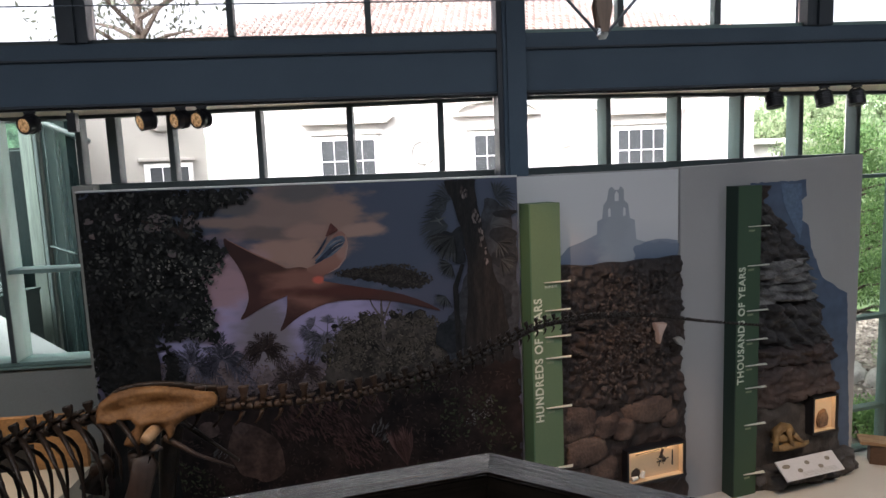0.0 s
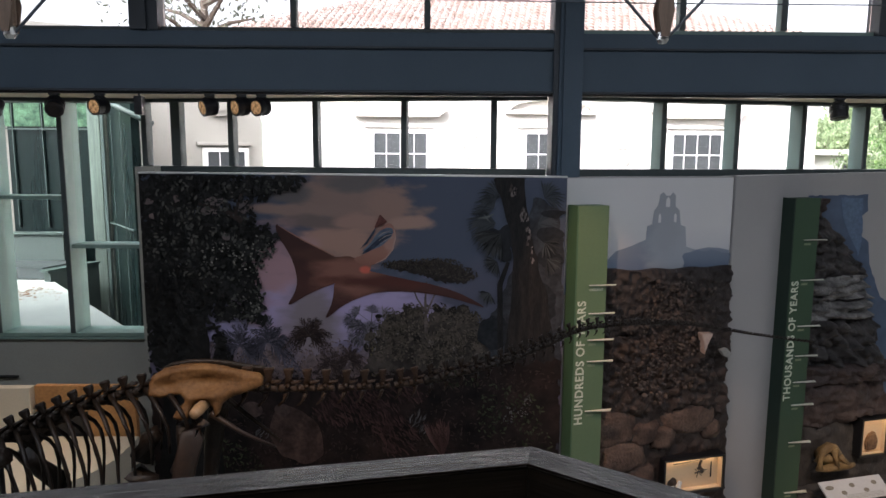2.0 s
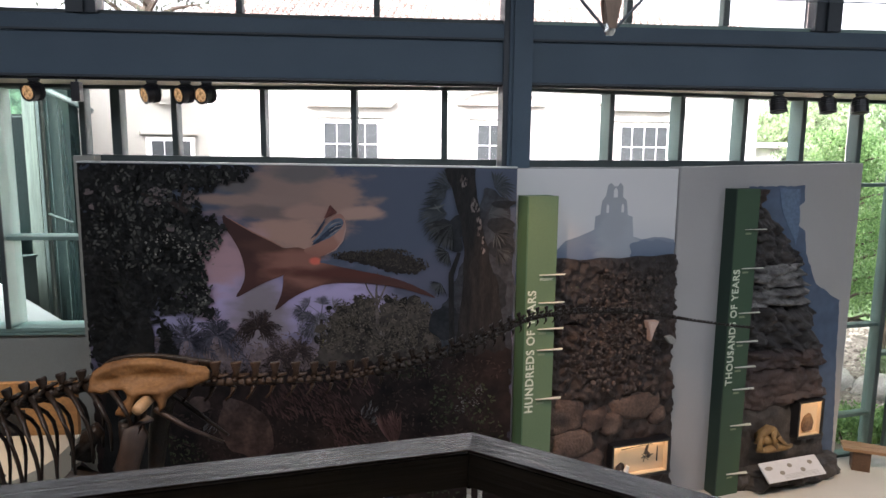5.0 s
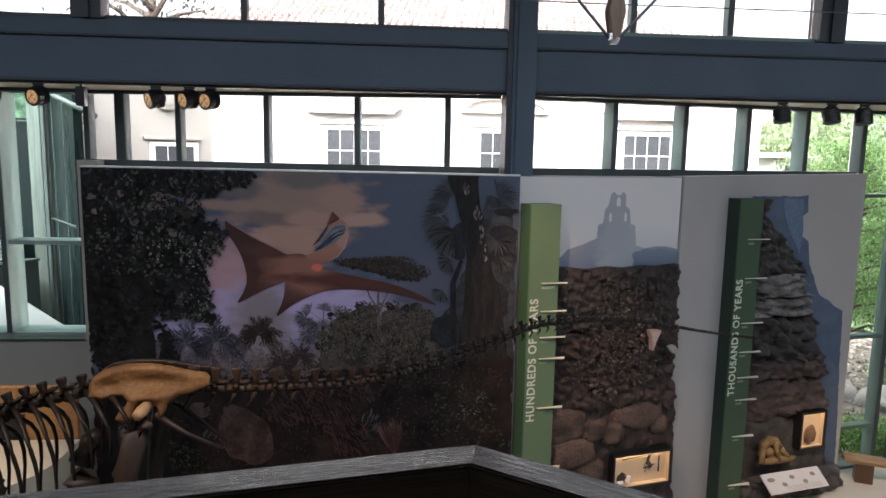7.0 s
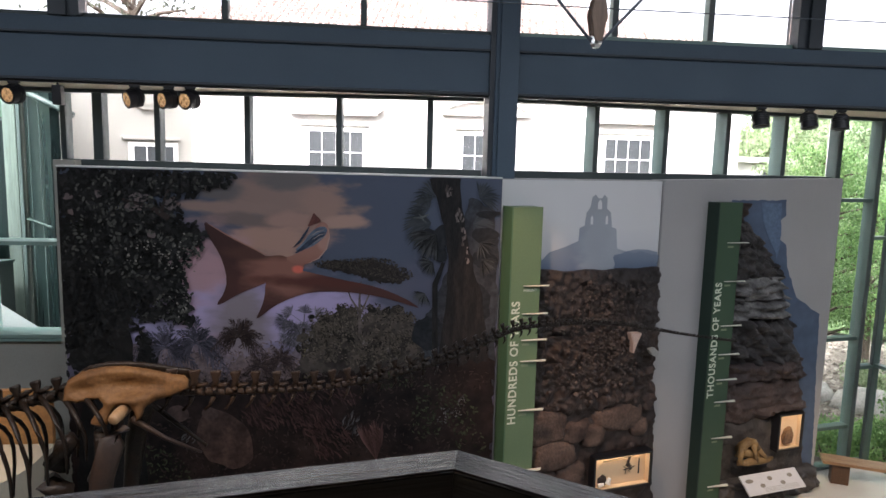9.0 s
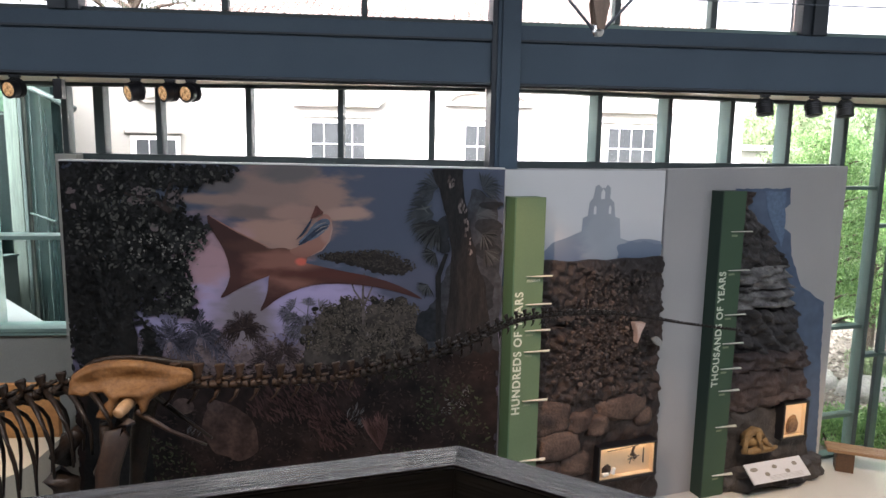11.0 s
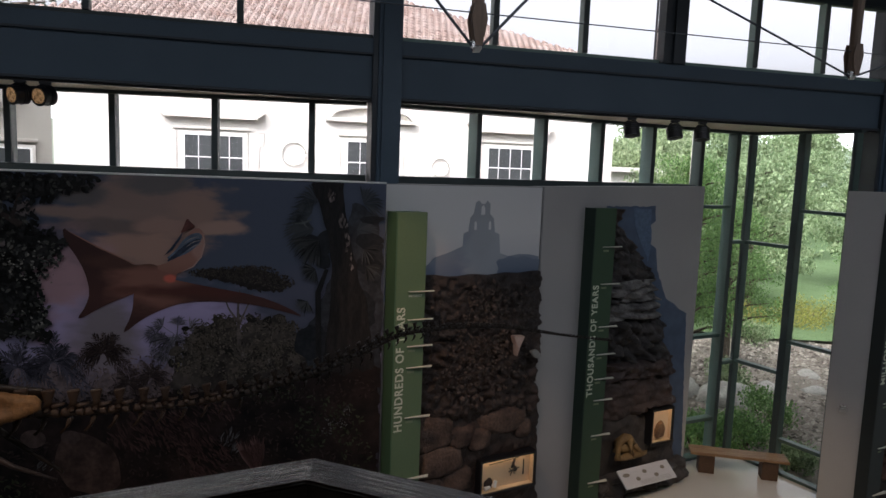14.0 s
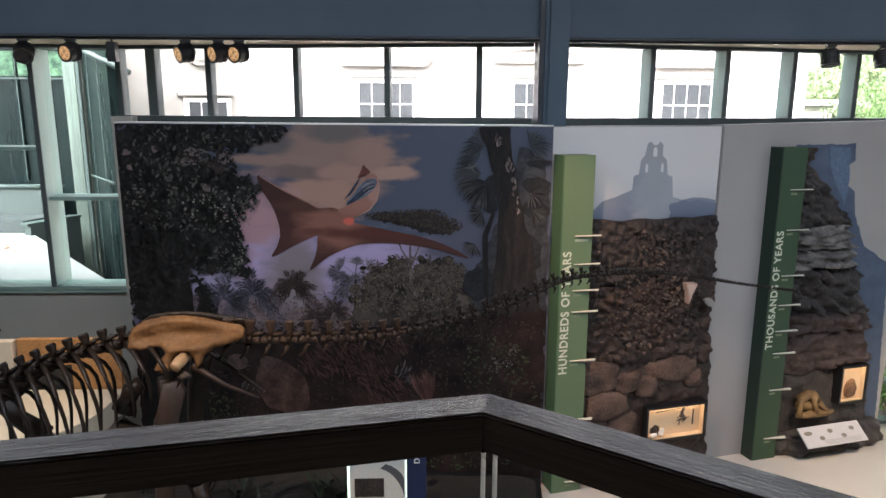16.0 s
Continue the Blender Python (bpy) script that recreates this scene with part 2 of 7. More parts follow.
structure("wall_bay_west", bm, PLASTER, "plain grey return wall beside the bay", "wall")

# the long painted beam and its columns
beam = thing("beam", pose(0, 0, 0), "long blue-grey painted steel beam under the clerestory", "beam", kind="structure")
part("web", boxed(-13.0, 20.0, 9.70, 9.95, BEAM0 + 0.038, BEAM1 - 0.198), STEEL, beam)
part("top_flange", boxed(-13.0, 20.0, 9.655, 9.97, BEAM1 - 0.196, BEAM1, bevel=0.012), STEEL, beam)
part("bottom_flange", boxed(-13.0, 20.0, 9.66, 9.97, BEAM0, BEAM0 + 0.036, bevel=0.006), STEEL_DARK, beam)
part("lighting_track", boxed(-13.0, 20.0, 9.715, 9.755, BEAM0 - 0.03, BEAM0 - 0.002), BLACK, beam, "black lighting track")
part("bead", boxed(-13.0, 20.0, 9.64, 9.66, BEAM1 - 0.215, BEAM1 - 0.19), STEEL_DARK, beam)


def column(x, z0, w, y0, y1):
    c = thing("column", pose(x, y0, z0), "blue-grey painted steel column standing in front of the glazing", "column", "columns of the window wall", "structure")
    part("shaft", boxed(-w / 2 + 0.03, w / 2, 0.03, y1 - y0, 0, CEILING - z0, bevel=0.01), STEEL, c)
    part("face_plate", boxed(-w / 2 + 0.085, w / 2 + 0.012, -0.012, 0.026, 0, CEILING - z0 - 0.01, bevel=0.006), STEEL, c)
    # Dark strip stands in for shadow along the column's left edge.
    part("shadow_strip", boxed(-w / 2 - 0.04, -w / 2 + 0.026, 0.05, y1 - y0, 0, CEILING - z0), STEEL_DARK, c)
    return c


column(1.50, 0.0, 0.33, 9.585, 10.06)
column(10.1, 0.0, 0.38, 9.585, 9.98)
for x in (-4.16, 5.85, 14.4):
    p = thing("clerestory_post", pose(x, 9.62, BEAM1), "wide dark steel post between clerestory windows", "post", "posts of the clerestory", "structure")
    part("post_body", boxed(-0.19, 0.19, 0.0, 0.3, 0, CEILING - BEAM1, bevel=0.012), STEEL_DARK, p)
    part("post_fin", boxed(-0.05, 0.05, -0.05, -0.004, 0, CEILING - BEAM1), STEEL_DARK, p)


def window_band(name, a, b, z0, z1, stops, bar, deep, material, glass, label, transoms=()):
    """A glazed wall from a to b: mullions at stops (metres along it), frames, panes and transoms (index of pane, height)."""
    a, b = Vector((*a, 0)), Vector((*b, 0))
    ang = math.degrees(math.atan2(b.y - a.y, b.x - a.x))
    long = (b - a).length
    w = thing(name, pose(a.x, a.y, z0, 0, 0, ang), label, "window", kind="structure")
    h = z1 - z0
    part("sill_frame", boxed(0, long, -deep * 0.5, deep * 0.5, -0.14 if z0 == SILL else 0, 0.012 if z0 == SILL else 0.055, bevel=0.006), FRAME_DARK if z0 == SILL else material, w)
    part("head_frame", boxed(0, long, -deep * 0.5, deep * 0.5, h - 0.05, h, bevel=0.006), FRAME_DARK, w)
    for s in stops:
        wide = bar
        if isinstance(s, tuple):
            s, wide = s
        part("mullion", boxed(s - wide / 2, s + wide / 2, -deep * 0.55, deep * 0.5, 0.014 if z0 == SILL else 0.057, h - 0.052, bevel=0.006), material, w)
        # Dark sheet on the room face: shade against the daylight put into colour.
        part("mullion_shaded_face", boxed(s - wide / 2 + 0.002, s + wide / 2 - 0.002, -deep * 0.55 - 0.02, -deep * 0.55 - 0.003, 0.016 if z0 == SILL else 0.06, h - 0.055), FRAME_DARK, w)
    xs = [0.0] + [s[0] if isinstance(s, tuple) else s for s in stops] + [long]
    for x0, x1 in zip(xs, xs[1:]):
        if x1 - x0 > 0.12:
            pane = part("pane", boxed(x0 + 0.02, x1 - 0.02, 0.0, 0.012, 0.013 if z0 == SILL else 0.03, h - 0.03), glass, w)
            pane.visible_shadow = False
    for i, z in transoms:
        part("transom", boxed(xs[i] + bar / 2, xs[i + 1] - bar / 2, -deep * 0.45, deep * 0.4, z - z0 - 0.03, z - z0 + 0.03, bevel=0.005), material, w)
    return w


cos, sin, tan = math.cos, math.sin, math.tan
# clerestory over the beam
for n_, (x0, x1, stops) in enumerate([(-13, -4.35, (1.3, 2.9, 4.6, 6.85)), (-3.97, 1.29, (1.77, 3.56)), (1.70, 5.66, (1.33, 2.71)), (6.04, 9.88, (1.31, 2.61)), (10.32, 14.21, (1.3, 2.55)), (14.59, 20, (1.3, 2.6, 3.9))]):
    window_band("window_%d" % (n_ + 1), (x0, 9.80), (x1, 9.80), BEAM1 + 0.004, TOP, stops, 0.085, 0.14, FRAME_DARK if n_ < 2 else FRAME_GREEN, GLASS, "clerestory window band with slim metal mullions above the beam")
bm = bmesh.new()
box(bm, -13, 20, 9.72, 9.95, TOP + 0.003, CEILING - 0.003)
structure("trim", bm, STEEL_DARK, "dark steel fascia over the clerestory windows", "trim")

# lower bays
A_L, C_L = (1.30, 10.13), (-4.83, 11.10)
window_band("window_7", C_L, A_L, SILL, HEAD - 0.004, (0.06, (0.58, 0.15), 1.47, 2.80, 4.14, 5.45), 0.085, 0.15, FRAME_DARK, GLASS, "bay window band over the mural wall with dark mullions")
A_R, APEX = (1.72, 10.15), (8.97, 11.62)
k = 1 / cos(math.atan2(APEX[1] - A_R[1], APEX[0] - A_R[0]))
window_band("window_8", A_R, (7.47, 11.316), SILL, HEAD - 0.004, [s * k for s in (1.28, 2.46, 3.58, 4.69)], 0.075, 0.26, FRAME_GREEN, GLASS, "bay window band over the timeline walls with green mullions")
window_band("window_9", (7.49, 11.32), APEX, 0.0, HEAD - 0.004, [0.10, 1.0 * k], 0.085, 0.20, FRAME_BAY, GLASS_GREEN, "full-height green framed bay window beside the bench", transoms=((1, 4.92), (1, 2.44), (1, 0.78), (2, 4.25), (2, 1.88)))
window_band("window_10", APEX, (9.52, 9.62), 0.0, HEAD - 0.004, (0.045, (1.07, 0.13), 2.0), 0.065, 0.16, FRAME_BAY, GLASS_GREEN, "full-height green framed bay window overlooking the garden", transoms=((1, 4.25), (1, 1.90), (2, 4.92), (2, 2.52), (2, 0.66)))
window_band("window_11", (10.35, 10.14), (20, 12.4), SILL, HEAD - 0.004, (0.7, 1.6, 2.5, 3.6, 4.8, 6.0, 7.2, 8.4), 0.10, 0.20, FRAME_GREEN, GLASS, "bay window band with green mullions beyond the column")
window_band("window_12", (-13, 11.15), (-4.85, 11.15), 2.62, HEAD - 0.004, (1.2, 2.35, 3.5, 4.65, 5.83, 6.98), 0.075, 0.46, FRAME_GREEN, GLASS_GREEN, "tall green framed corner window over a low wall", transoms=((3, 4.82), (4, 4.06), (5, 4.82), (6, 4.06)))
bm = bmesh.new()
box(bm, -13, -4.85, 11.02, 11.3, 0.0, 2.60)
structure("wall_north", bm, WALL_GREY, "olive grey painted wall under the corner window", "wall")
structure("window_ledge", boxed(-13, -4.6, 10.94, 11.12, 2.56, 2.612, bevel=0.006), FRAME_GREEN, "pale metal window ledge", "trim")
bm = bmesh.new()
box(bm, -4.85, -4.55, 10.75, 11.09, 0.0, SILL)
structure("wall_pier", bm, WALL_GREY, "olive grey pier beside the mural wall", "wall")

# ---- exhibit walls ----
M_L = pose(1.48, 9.42, 0, 0, 0, -9)
M_R = pose(1.3, 9.45, 0, 0, 0, 13.8)
M_3 = pose(9.33, 8.87, 0, 0, 0, 16)
WALL_TOP = 5.222
mural_wall = tagged(link("wall_mural", boxed(-6.19, 0.0, 0.0, 0.22, 0, WALL_TOP), PLASTER), "freestanding wall carrying the painted prehistoric mural", "wall", kind="structure")
mural_wall.matrix_world = M_L
cap = structure("wall_cap", boxed(-6.21, 0.0, -0.015, 0.24, WALL_TOP + 0.002, WALL_TOP + 0.02), WHITE, "thin white cap along the top of the mural wall", "trim")
cap.matrix_world = M_L
w1 = tagged(link("wall_timeline_1", boxed(0.21, 2.84, 0.02, 0.35, 0, WALL_TOP), PLASTER), "pale grey timeline wall with a misty mission print", "wall", kind="structure")
w1.matrix_world = M_R
bm = bmesh.new()
prism(bm, [(2.845, 0), (6.42, 0), (6.42, 5.30), (2.845, 5.232)], -0.02, 0.30)
bmesh.ops.bevel(bm, geom=bm.edges[:], offset=0.008, segments=2, affect="EDGES")
w2 = tagged(link("wall_timeline_2", bm, PLASTER), "pale grey timeline wall behind the thousands of years exhibit", "wall", kind="structure")
w2.matrix_world = M_R
bm = bmesh.new()
slab(bm, [(0, 0), (4.3, 0), (4.3, 0.4), (-0.13, 0.54)], 0, 5.33)
w3 = tagged(link("wall_timeline_3", bm, PLASTER), "pale grey timeline wall with a thick end by the column", "wall", kind="structure")
w3.matrix_world = M_3

# ---- gallery and its rail ----
# Never in view; its pale colour is there to bounce light upward.
structure("gallery_floor", boxed(-6, 8, -9.0, 0.95, 3.75, 4.0), mat("pale_bounce_floor", (0.50, 0.45, 0.38), 0.5, scale=1.2, fine=40, amount=0.3, bump=0.05), "unseen gallery floor slab, pale to bounce light", "floor")


def rail_run(angle, long, side):
    """One straight length of the handrail, from the corner."""
    r = thing("handrail", pose(-0.18, 1.17, 5.08, 0, 0, angle), "dark stained oak handrail with open grain over a dark side board", "handrail", "gallery rails", "structure")
    a = [(0, 0), (long, 0), (long, -0.065 * side), (0.065 * RAIL_MITRE, -0.065 * side)]
    bm = bmesh.new()
    slab(bm, a, -0.007, 0.0)
    bmesh.ops.bevel(bm, geom=[e for e in bm.edges if max(v.co.x for v in e.verts) > 1], offset=0.0025, segments=2, affect="EDGES")
    part("cap_rail", bm, RAIL, r)
    bm = bmesh.new()
    slab(bm, [(0.0005, -0.001 * side), (long, -0.001 * side), (long, -0.064 * side), (0.0645 * RAIL_MITRE, -0.064 * side)], -0.059, -0.0072)
    part("side_board", bm, RAIL_SIDE, r, "dark brown side board")
    bm = bmesh.new()
    slab(bm, [(0.025, -0.025 * side), (long, -0.025 * side), (long, -0.045 * side), (0.045 * RAIL_MITRE, -0.045 * side)], -0.066, -0.0595)
    part("under_channel", bm, RAIL_SIDE, r)
    return r


RAIL_SIDE = mat("dark_brown_board", (0.024, 0.0155, 0.0085), 0.6, second=(0.014, 0.009, 0.005), scale=5, fine=50, amount=0.7, bump=0.15, stretch=(0.08, 3, 3), spec=0.15)
ANG_L, ANG_R = math.degrees(math.atan2(-0.131, -0.635)), math.degrees(math.atan2(-0.24, 0.316))
RAIL_MITRE = 0.455
rail_run(ANG_R, 1.9, 1)
rail_run(ANG_L, 2.6, -1)
for dx in (0.0, 0.017):
    b = thing("baluster", pose(-0.194 + dx, 1.10, 4.0), "slim polished steel baluster under the handrail corner", "baluster", "steel balusters", "structure")
    bm = bmesh.new()
    tube(bm, [(0, 0, 0.0), (0, 0, 1.02)], 0.0035, 8)
    part("rod", bm, CHROME, b)

# ---- outside: ground and the house over the way ----
GRAVEL = mat("brown_gravel", (0.25, 0.21, 0.175), 0.9, second=(0.17, 0.14, 0.115), scale=2.5, fine=28, amount=0.8, bump=0.8)
LAWN = mat("lawn_green", (0.105, 0.160, 0.066), 0.9, second=(0.075, 0.125, 0.04), scale=1.2, fine=60, amount=0.6, bump=0.6)
STUCCO = mat("white_stucco", (0.64, 0.62, 0.57), 0.85, scale=0.7, fine=70, amount=0.12, bump=0.08)
TRIM = mat("weathered_stone_trim", (0.64, 0.61, 0.56), 0.85, scale=1.5, fine=50, amount=0.3, bump=0.1)
# Cream of the wing, darkened: the wall's shade is put into this colour.
STUCCO2 = mat("shaded_cream_stone", (0.31, 0.295, 0.26), 0.85, scale=0.9, fine=50, amount=0.25, bump=0.1)
TILE = mat("terracotta_tile", (0.20, 0.135, 0.112), 0.8, second=(0.30, 0.25, 0.225), scale=2.0, fine=25, amount=0.8, bump=0.3)
PANE_DARK = mat("dim_window_pane", (0.042, 0.047, 0.049), 0.35, second=(0.075, 0.08, 0.08), scale=1.0, fine=20, amount=0.5, bump=0)
CONCRETE = mat("bleached_concrete", (0.36, 0.39, 0.36), 0.8, scale=1.0, fine=40, amount=0.3, bump=0.1)
DARK_CLAD = mat("dark_green_glazing", (0.004, 0.009, 0.009), 0.3, second=(0.008, 0.015, 0.014), scale=0.5, fine=6, amount=0.7, bump=0, stretch=(3, 3, 0.25), spec=0.25)
MULLION = mat("slate_green_metal", (0.035, 0.055, 0.05), 0.5, scale=2, fine=50, amount=0.3, bump=0.03)
# Mottled greens paint reflected foliage onto these panes.
FOLIAGE_PANE = mat("foliage_reflection_pane", (0.02, 0.05, 0.03), 0.4, second=(0.09, 0.17, 0.10), scale=5, fine=22, amount=1.0, bump=0, spec=0.2)

bm = bmesh.new()
N = 60
for i in range(N + 1):
    for j in range(N + 1):
        x, y = -300 + 800 * i / N if i in (0, N) else -60 + 140 * i / N, 9 + 111 * (j / N) ** 1.6 if j < N else 420
        rise = 0.0 if x < 6 else 0.02 * max(0, y - 12.5) + 0.1 * noise.noise((x * 0.3, y * 0.3, 0)) * min(1, max(0, (y - 12) / 3))
        bm.verts.new((x, y, -0.35 + min(rise, 3.5)))
bm.verts.ensure_lookup_table()
for i in range(N):
    for j in range(N):
        bm.faces.new([bm.verts[a] for a in (i * (N + 1) + j, (i + 1) * (N + 1) + j, (i + 1) * (N + 1) + j + 1, i * (N + 1) + j + 1)])
ground = structure("ground", bm, GRAVEL, "stony ground rising away from the museum windows", "ground")


def outer_window(parent, x, z0, w, h, cols, rows):
    w_ = part("window", boxed(x - w / 2 - 0.1, x + w / 2 + 0.1, -0.06, -0.003, z0 - 0.1, z0 + h + 0.1, bevel=0.02), STUCCO, parent)
    for side in ((-w / 2 + x, -w / 2 + x + 0.05), (w / 2 + x - 0.05, w / 2 + x)):
        part("window_frame", boxed(side[0], side[1], -0.10, -0.063, z0, z0 + h), WHITE, w_)
    part("window_glass", boxed(x - w / 2 + 0.02, x + w / 2 - 0.02, -0.075, -0.064, z0 + 0.02, z0 + h - 0.02), PANE_DARK, w_)
    for c in range(1, cols):
        cx = x - w / 2 + w * c / cols
        part("glazing_bar", boxed(cx - 0.011, cx + 0.011, -0.095, -0.078, z0, z0 + h), WHITE, w_)
    for r in range(0, rows + 1):
        rz = z0 + h * r / rows
        part("glazing_bar", boxed(x - w / 2, x + w / 2, -0.10, -0.08, rz - 0.017, rz + 0.017), WHITE, w_)
    return w_


house = thing("house", pose(0, 22, -0.35), "white stucco house with a terracotta tile roof", "house")
part("wall", boxed(-5.6, 11.75, 0, 9, 0, 9.15), STUCCO, house)
for x, w in ((-1.33, 1.72), (3.42, 1.72), (7.97, 1.6)):
    outer_window(house, x, 4.55, w, 1.95, 4, 3)
    outer_window(house, x, 1.2, w, 2.0, 4, 4)
for x in (-1.39, 7.95):
    bm = bmesh.new()
    prism(bm, [(x - 1.5, 7.26), (x + 1.5, 7.26), (x + 1.5, 7.18), (x + 1.38, 7.07), (x + 1.30, 7.05), (x + 1.30, 6.98), (x - 1.30, 6.98), (x - 1.30, 7.05), (x - 1.38, 7.07), (x - 1.5, 7.18)], -0.26, -0.003)
    part("cornice", bm, TRIM, house)
    part("architrave", boxed(x - 1.08, x + 1.08, -0.09, -0.003, 6.66, 6.72, bevel=0.01), TRIM, house)
for x, w in ((-1.33, 1.72), (3.42, 1.72), (7.97, 1.6)):
    for s in (-1, 1):
        e = x + s * (w / 2 + 0.30)
        part("window_surround", boxed(e - 0.12, e + 0.12, -0.045, -0.003, 4.2, 6.60, bevel=0.01), TRIM, house)
        part("surround_ear", boxed(e - 0.12 + 0.16 * s, e + 0.12 + 0.16 * s, -0.035, -0.003, 6.2, 6.60, bevel=0.01), TRIM, house)
for x, z, r_ in ((0.98, 6.05, 0.36), (5.6, 5.8, 0.29)):
    bm = bmesh.new()
    ring_ = [(x + r_ * cos(radians(a)), -0.05, z + r_ * sin(radians(a))) for a in range(0, 361, 15)]
    tube(bm, ring_, 0.022, 6)
    part("medallion", bm, TRIM, house, smooth=True)
bm = bmesh.new()
arc = [(3.33 + 1.40 * cos(radians(a)), 7.19 + 0.44 * sin(radians(a))) for a in range(0, 181, 12)]
inner = [(3.33 + 1.24 * cos(radians(a)), 7.20 + 0.32 * sin(radians(a))) for a in range(180, -1, -12)]
prism(bm, arc + inner, -0.2, -0.003)
part("pediment", bm, TRIM, house)
part("cornice", boxed(1.93, 4.73, -0.2, -0.003, 7.08, 7.185, bevel=0.015), TRIM, house)
part("architrave", boxed(2.32, 4.34, -0.09, -0.003, 6.66, 6.72, bevel=0.01), TRIM, house)
# hipped roof with rows of barrel tiles
EAVE, RIDGE = 9.2, 12.36
bm = bmesh.new()
c = [bm.verts.new(v) for v in ((-7.6, -0.7, EAVE), (12.2, -0.7, EAVE), (12.2, 9.7, EAVE), (-7.6, 9.7, EAVE), (2.2, 4.5, RIDGE), (2.35, 4.5, RIDGE))]
for f in ((0, 1, 5, 4), (1, 2, 5), (2, 3, 4, 5), (3, 0, 4), (3, 2, 1, 0)):
    bm.faces.new([c[i] for i in f])
bmesh.ops.recalc_face_normals(bm, faces=bm.faces[:])
roof = part("roof", bm, TILE, house, "weathered terracotta barrel tile roof")
bm = bmesh.new()
slope = math.atan2(RIDGE - EAVE, 5.2)
for r in range(26):
    y = -0.72 + 5.2 * r / 26
    z = EAVE + (y + 0.7) * tan(slope)
    lo, hi = -7.6 + 9.8 * r / 26, 12.2 - 9.85 * r / 26
    x = lo + (0.11 if r % 2 else 0.0)
    while x < hi:
        prof = [(-0.10, 0.0), (-0.06, 0.055), (0, 0.078), (0.06, 0.055), (0.10, 0.0)]
        lift = random.uniform(-0.012, 0.02)
        a = [bm.verts.new((x + px, y, z + pz + 0.02 + lift)) for px, pz in prof]
        b = [bm.verts.new((x + px * 0.85, y + 0.24, z + 0.24 * tan(slope) + pz * 0.8)) for px, pz in prof]
        for q in range(4):
            bm.faces.new((a[q], a[q + 1], b[q + 1], b[q]))
        bm.faces.new(a[::-1])
        x += 0.222
tagged(part("roof_tiles", bm, TILE, house), kind="stuff")

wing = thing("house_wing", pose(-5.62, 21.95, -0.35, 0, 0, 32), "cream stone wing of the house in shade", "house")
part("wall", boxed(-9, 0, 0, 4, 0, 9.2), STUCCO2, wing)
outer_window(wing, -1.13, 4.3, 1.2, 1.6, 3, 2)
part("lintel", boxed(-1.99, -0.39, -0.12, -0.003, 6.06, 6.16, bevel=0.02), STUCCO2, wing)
bm = bmesh.new()
prism(bm, [(-1.31 + 0.5 * cos(radians(a)), 7.42 + 0.5 * sin(radians(a))) for a in range(0, 360, 20)], -0.12, -0.003)
part("medallion", bm, STUCCO2, wing, smooth=False)
bm = bmesh.new()
prism(bm, [(-1.31 + 0.36 * cos(radians(a)), 7.42 + 0.36 * sin(radians(a))) for a in range(0, 360, 20)], -0.16, -0.122)
part("medallion_rim", bm, STUCCO2, wing)

# neighbouring wing seen through the corner window
GREY_GREEN = mat("grey_green_render", (0.045, 0.062, 0.056), 0.8, scale=0.8, fine=30, amount=0.3, bump=0.08)
terrace = thing("terrace_roof", pose(0, 0, 0), "bleached concrete terrace roof with fallen leaves", "roof")
bm = bmesh.new()
slab(bm, [(-18, 11.5), (-5.3, 11.5), (-9.1, 16.1), (-10, 17.5), (-18, 17.5)], 2.1, 2.5)
part("deck", bm, CONCRETE, terrace)
bm = bmesh.new()
slab(bm, [(-18, 17.52), (-9.6, 17.52), (-9.6, 18.2), (-18, 18.2)], -0.3, 3.45)
part("parapet", bm, GREY_GREEN, terrace)
bm = bmesh.new()
slab(bm, [(-9.2, 16.1), (-8.75, 17.5), (-8.95, 17.5), (-9.4, 16.2)], -0.3, 2.72)
part("side_wall", bm, GREY_GREEN, terrace)
bm = bmesh.new()
slab(bm, [(-9.24, 16.06), (-8.70, 17.5), (-9.0, 17.5), (-9.5, 16.2)], 2.722, 2.78)
part("coping", bm, MULLION, terrace)
bm = bmesh.new()
slab(bm, [(-10.9, 16.4), (-9.52, 16.4), (-9.1, 17.45), (-10.9, 17.45)], 2.52, 2.80)
part("rooflight", bm, mat("grey_rooflight", (0.045, 0.055, 0.055), 0.5, scale=1, fine=20, amount=0.5, bump=0), terrace, "dull grey rooflight")
part("ledge", boxed(-18, -9.1, 17.46, 17.62, 3.452, 3.52, bevel=0.01), MULLION, terrace)
bm = bmesh.new()
for q in range(160):
    x, y = random.gauss(-9.2, 0.7), random.gauss(14.9, 0.45)
    if x > -5.5 - (y - 11.5) * 0.83 or y > 15.9:
        continue
    a, s = random.random() * 6.28, random.uniform(0.03, 0.07)
    vs = [bm.verts.new((x + s * cos(a + t_) * w_, y + s * sin(a + t_) * w_, 2.508 + random.random() * 0.01)) for t_, w_ in ((0, 1.2), (1.5, 0.5), (3.14, 1.2), (4.6, 0.5))]
    bm.faces.new(vs)
tagged(part("fallen_leaves", bm, mat("brown_leaves", (0.20, 0.11, 0.05), 0.8), terrace, "brown fallen leaves"), kind="stuff")
pavilion = thing("dark_pavilion", pose(-15.5, 18.4, -0.35), "dark green glazed wing of the museum across the terrace", "building")
part("wall", boxed(0, 6.5, 0, 5, 0, 7.7), DARK_CLAD, pavilion)
for q in range(8):
    part("mullion", boxed(0.56 + q * 0.76, 0.58 + q * 0.76, -0.08, -0.003, 3.9, 7.6), MULLION, pavilion)
part("transom", boxed(0, 6.5, -0.09, -0.083, 6.42, 6.46), MULLION, pavilion)
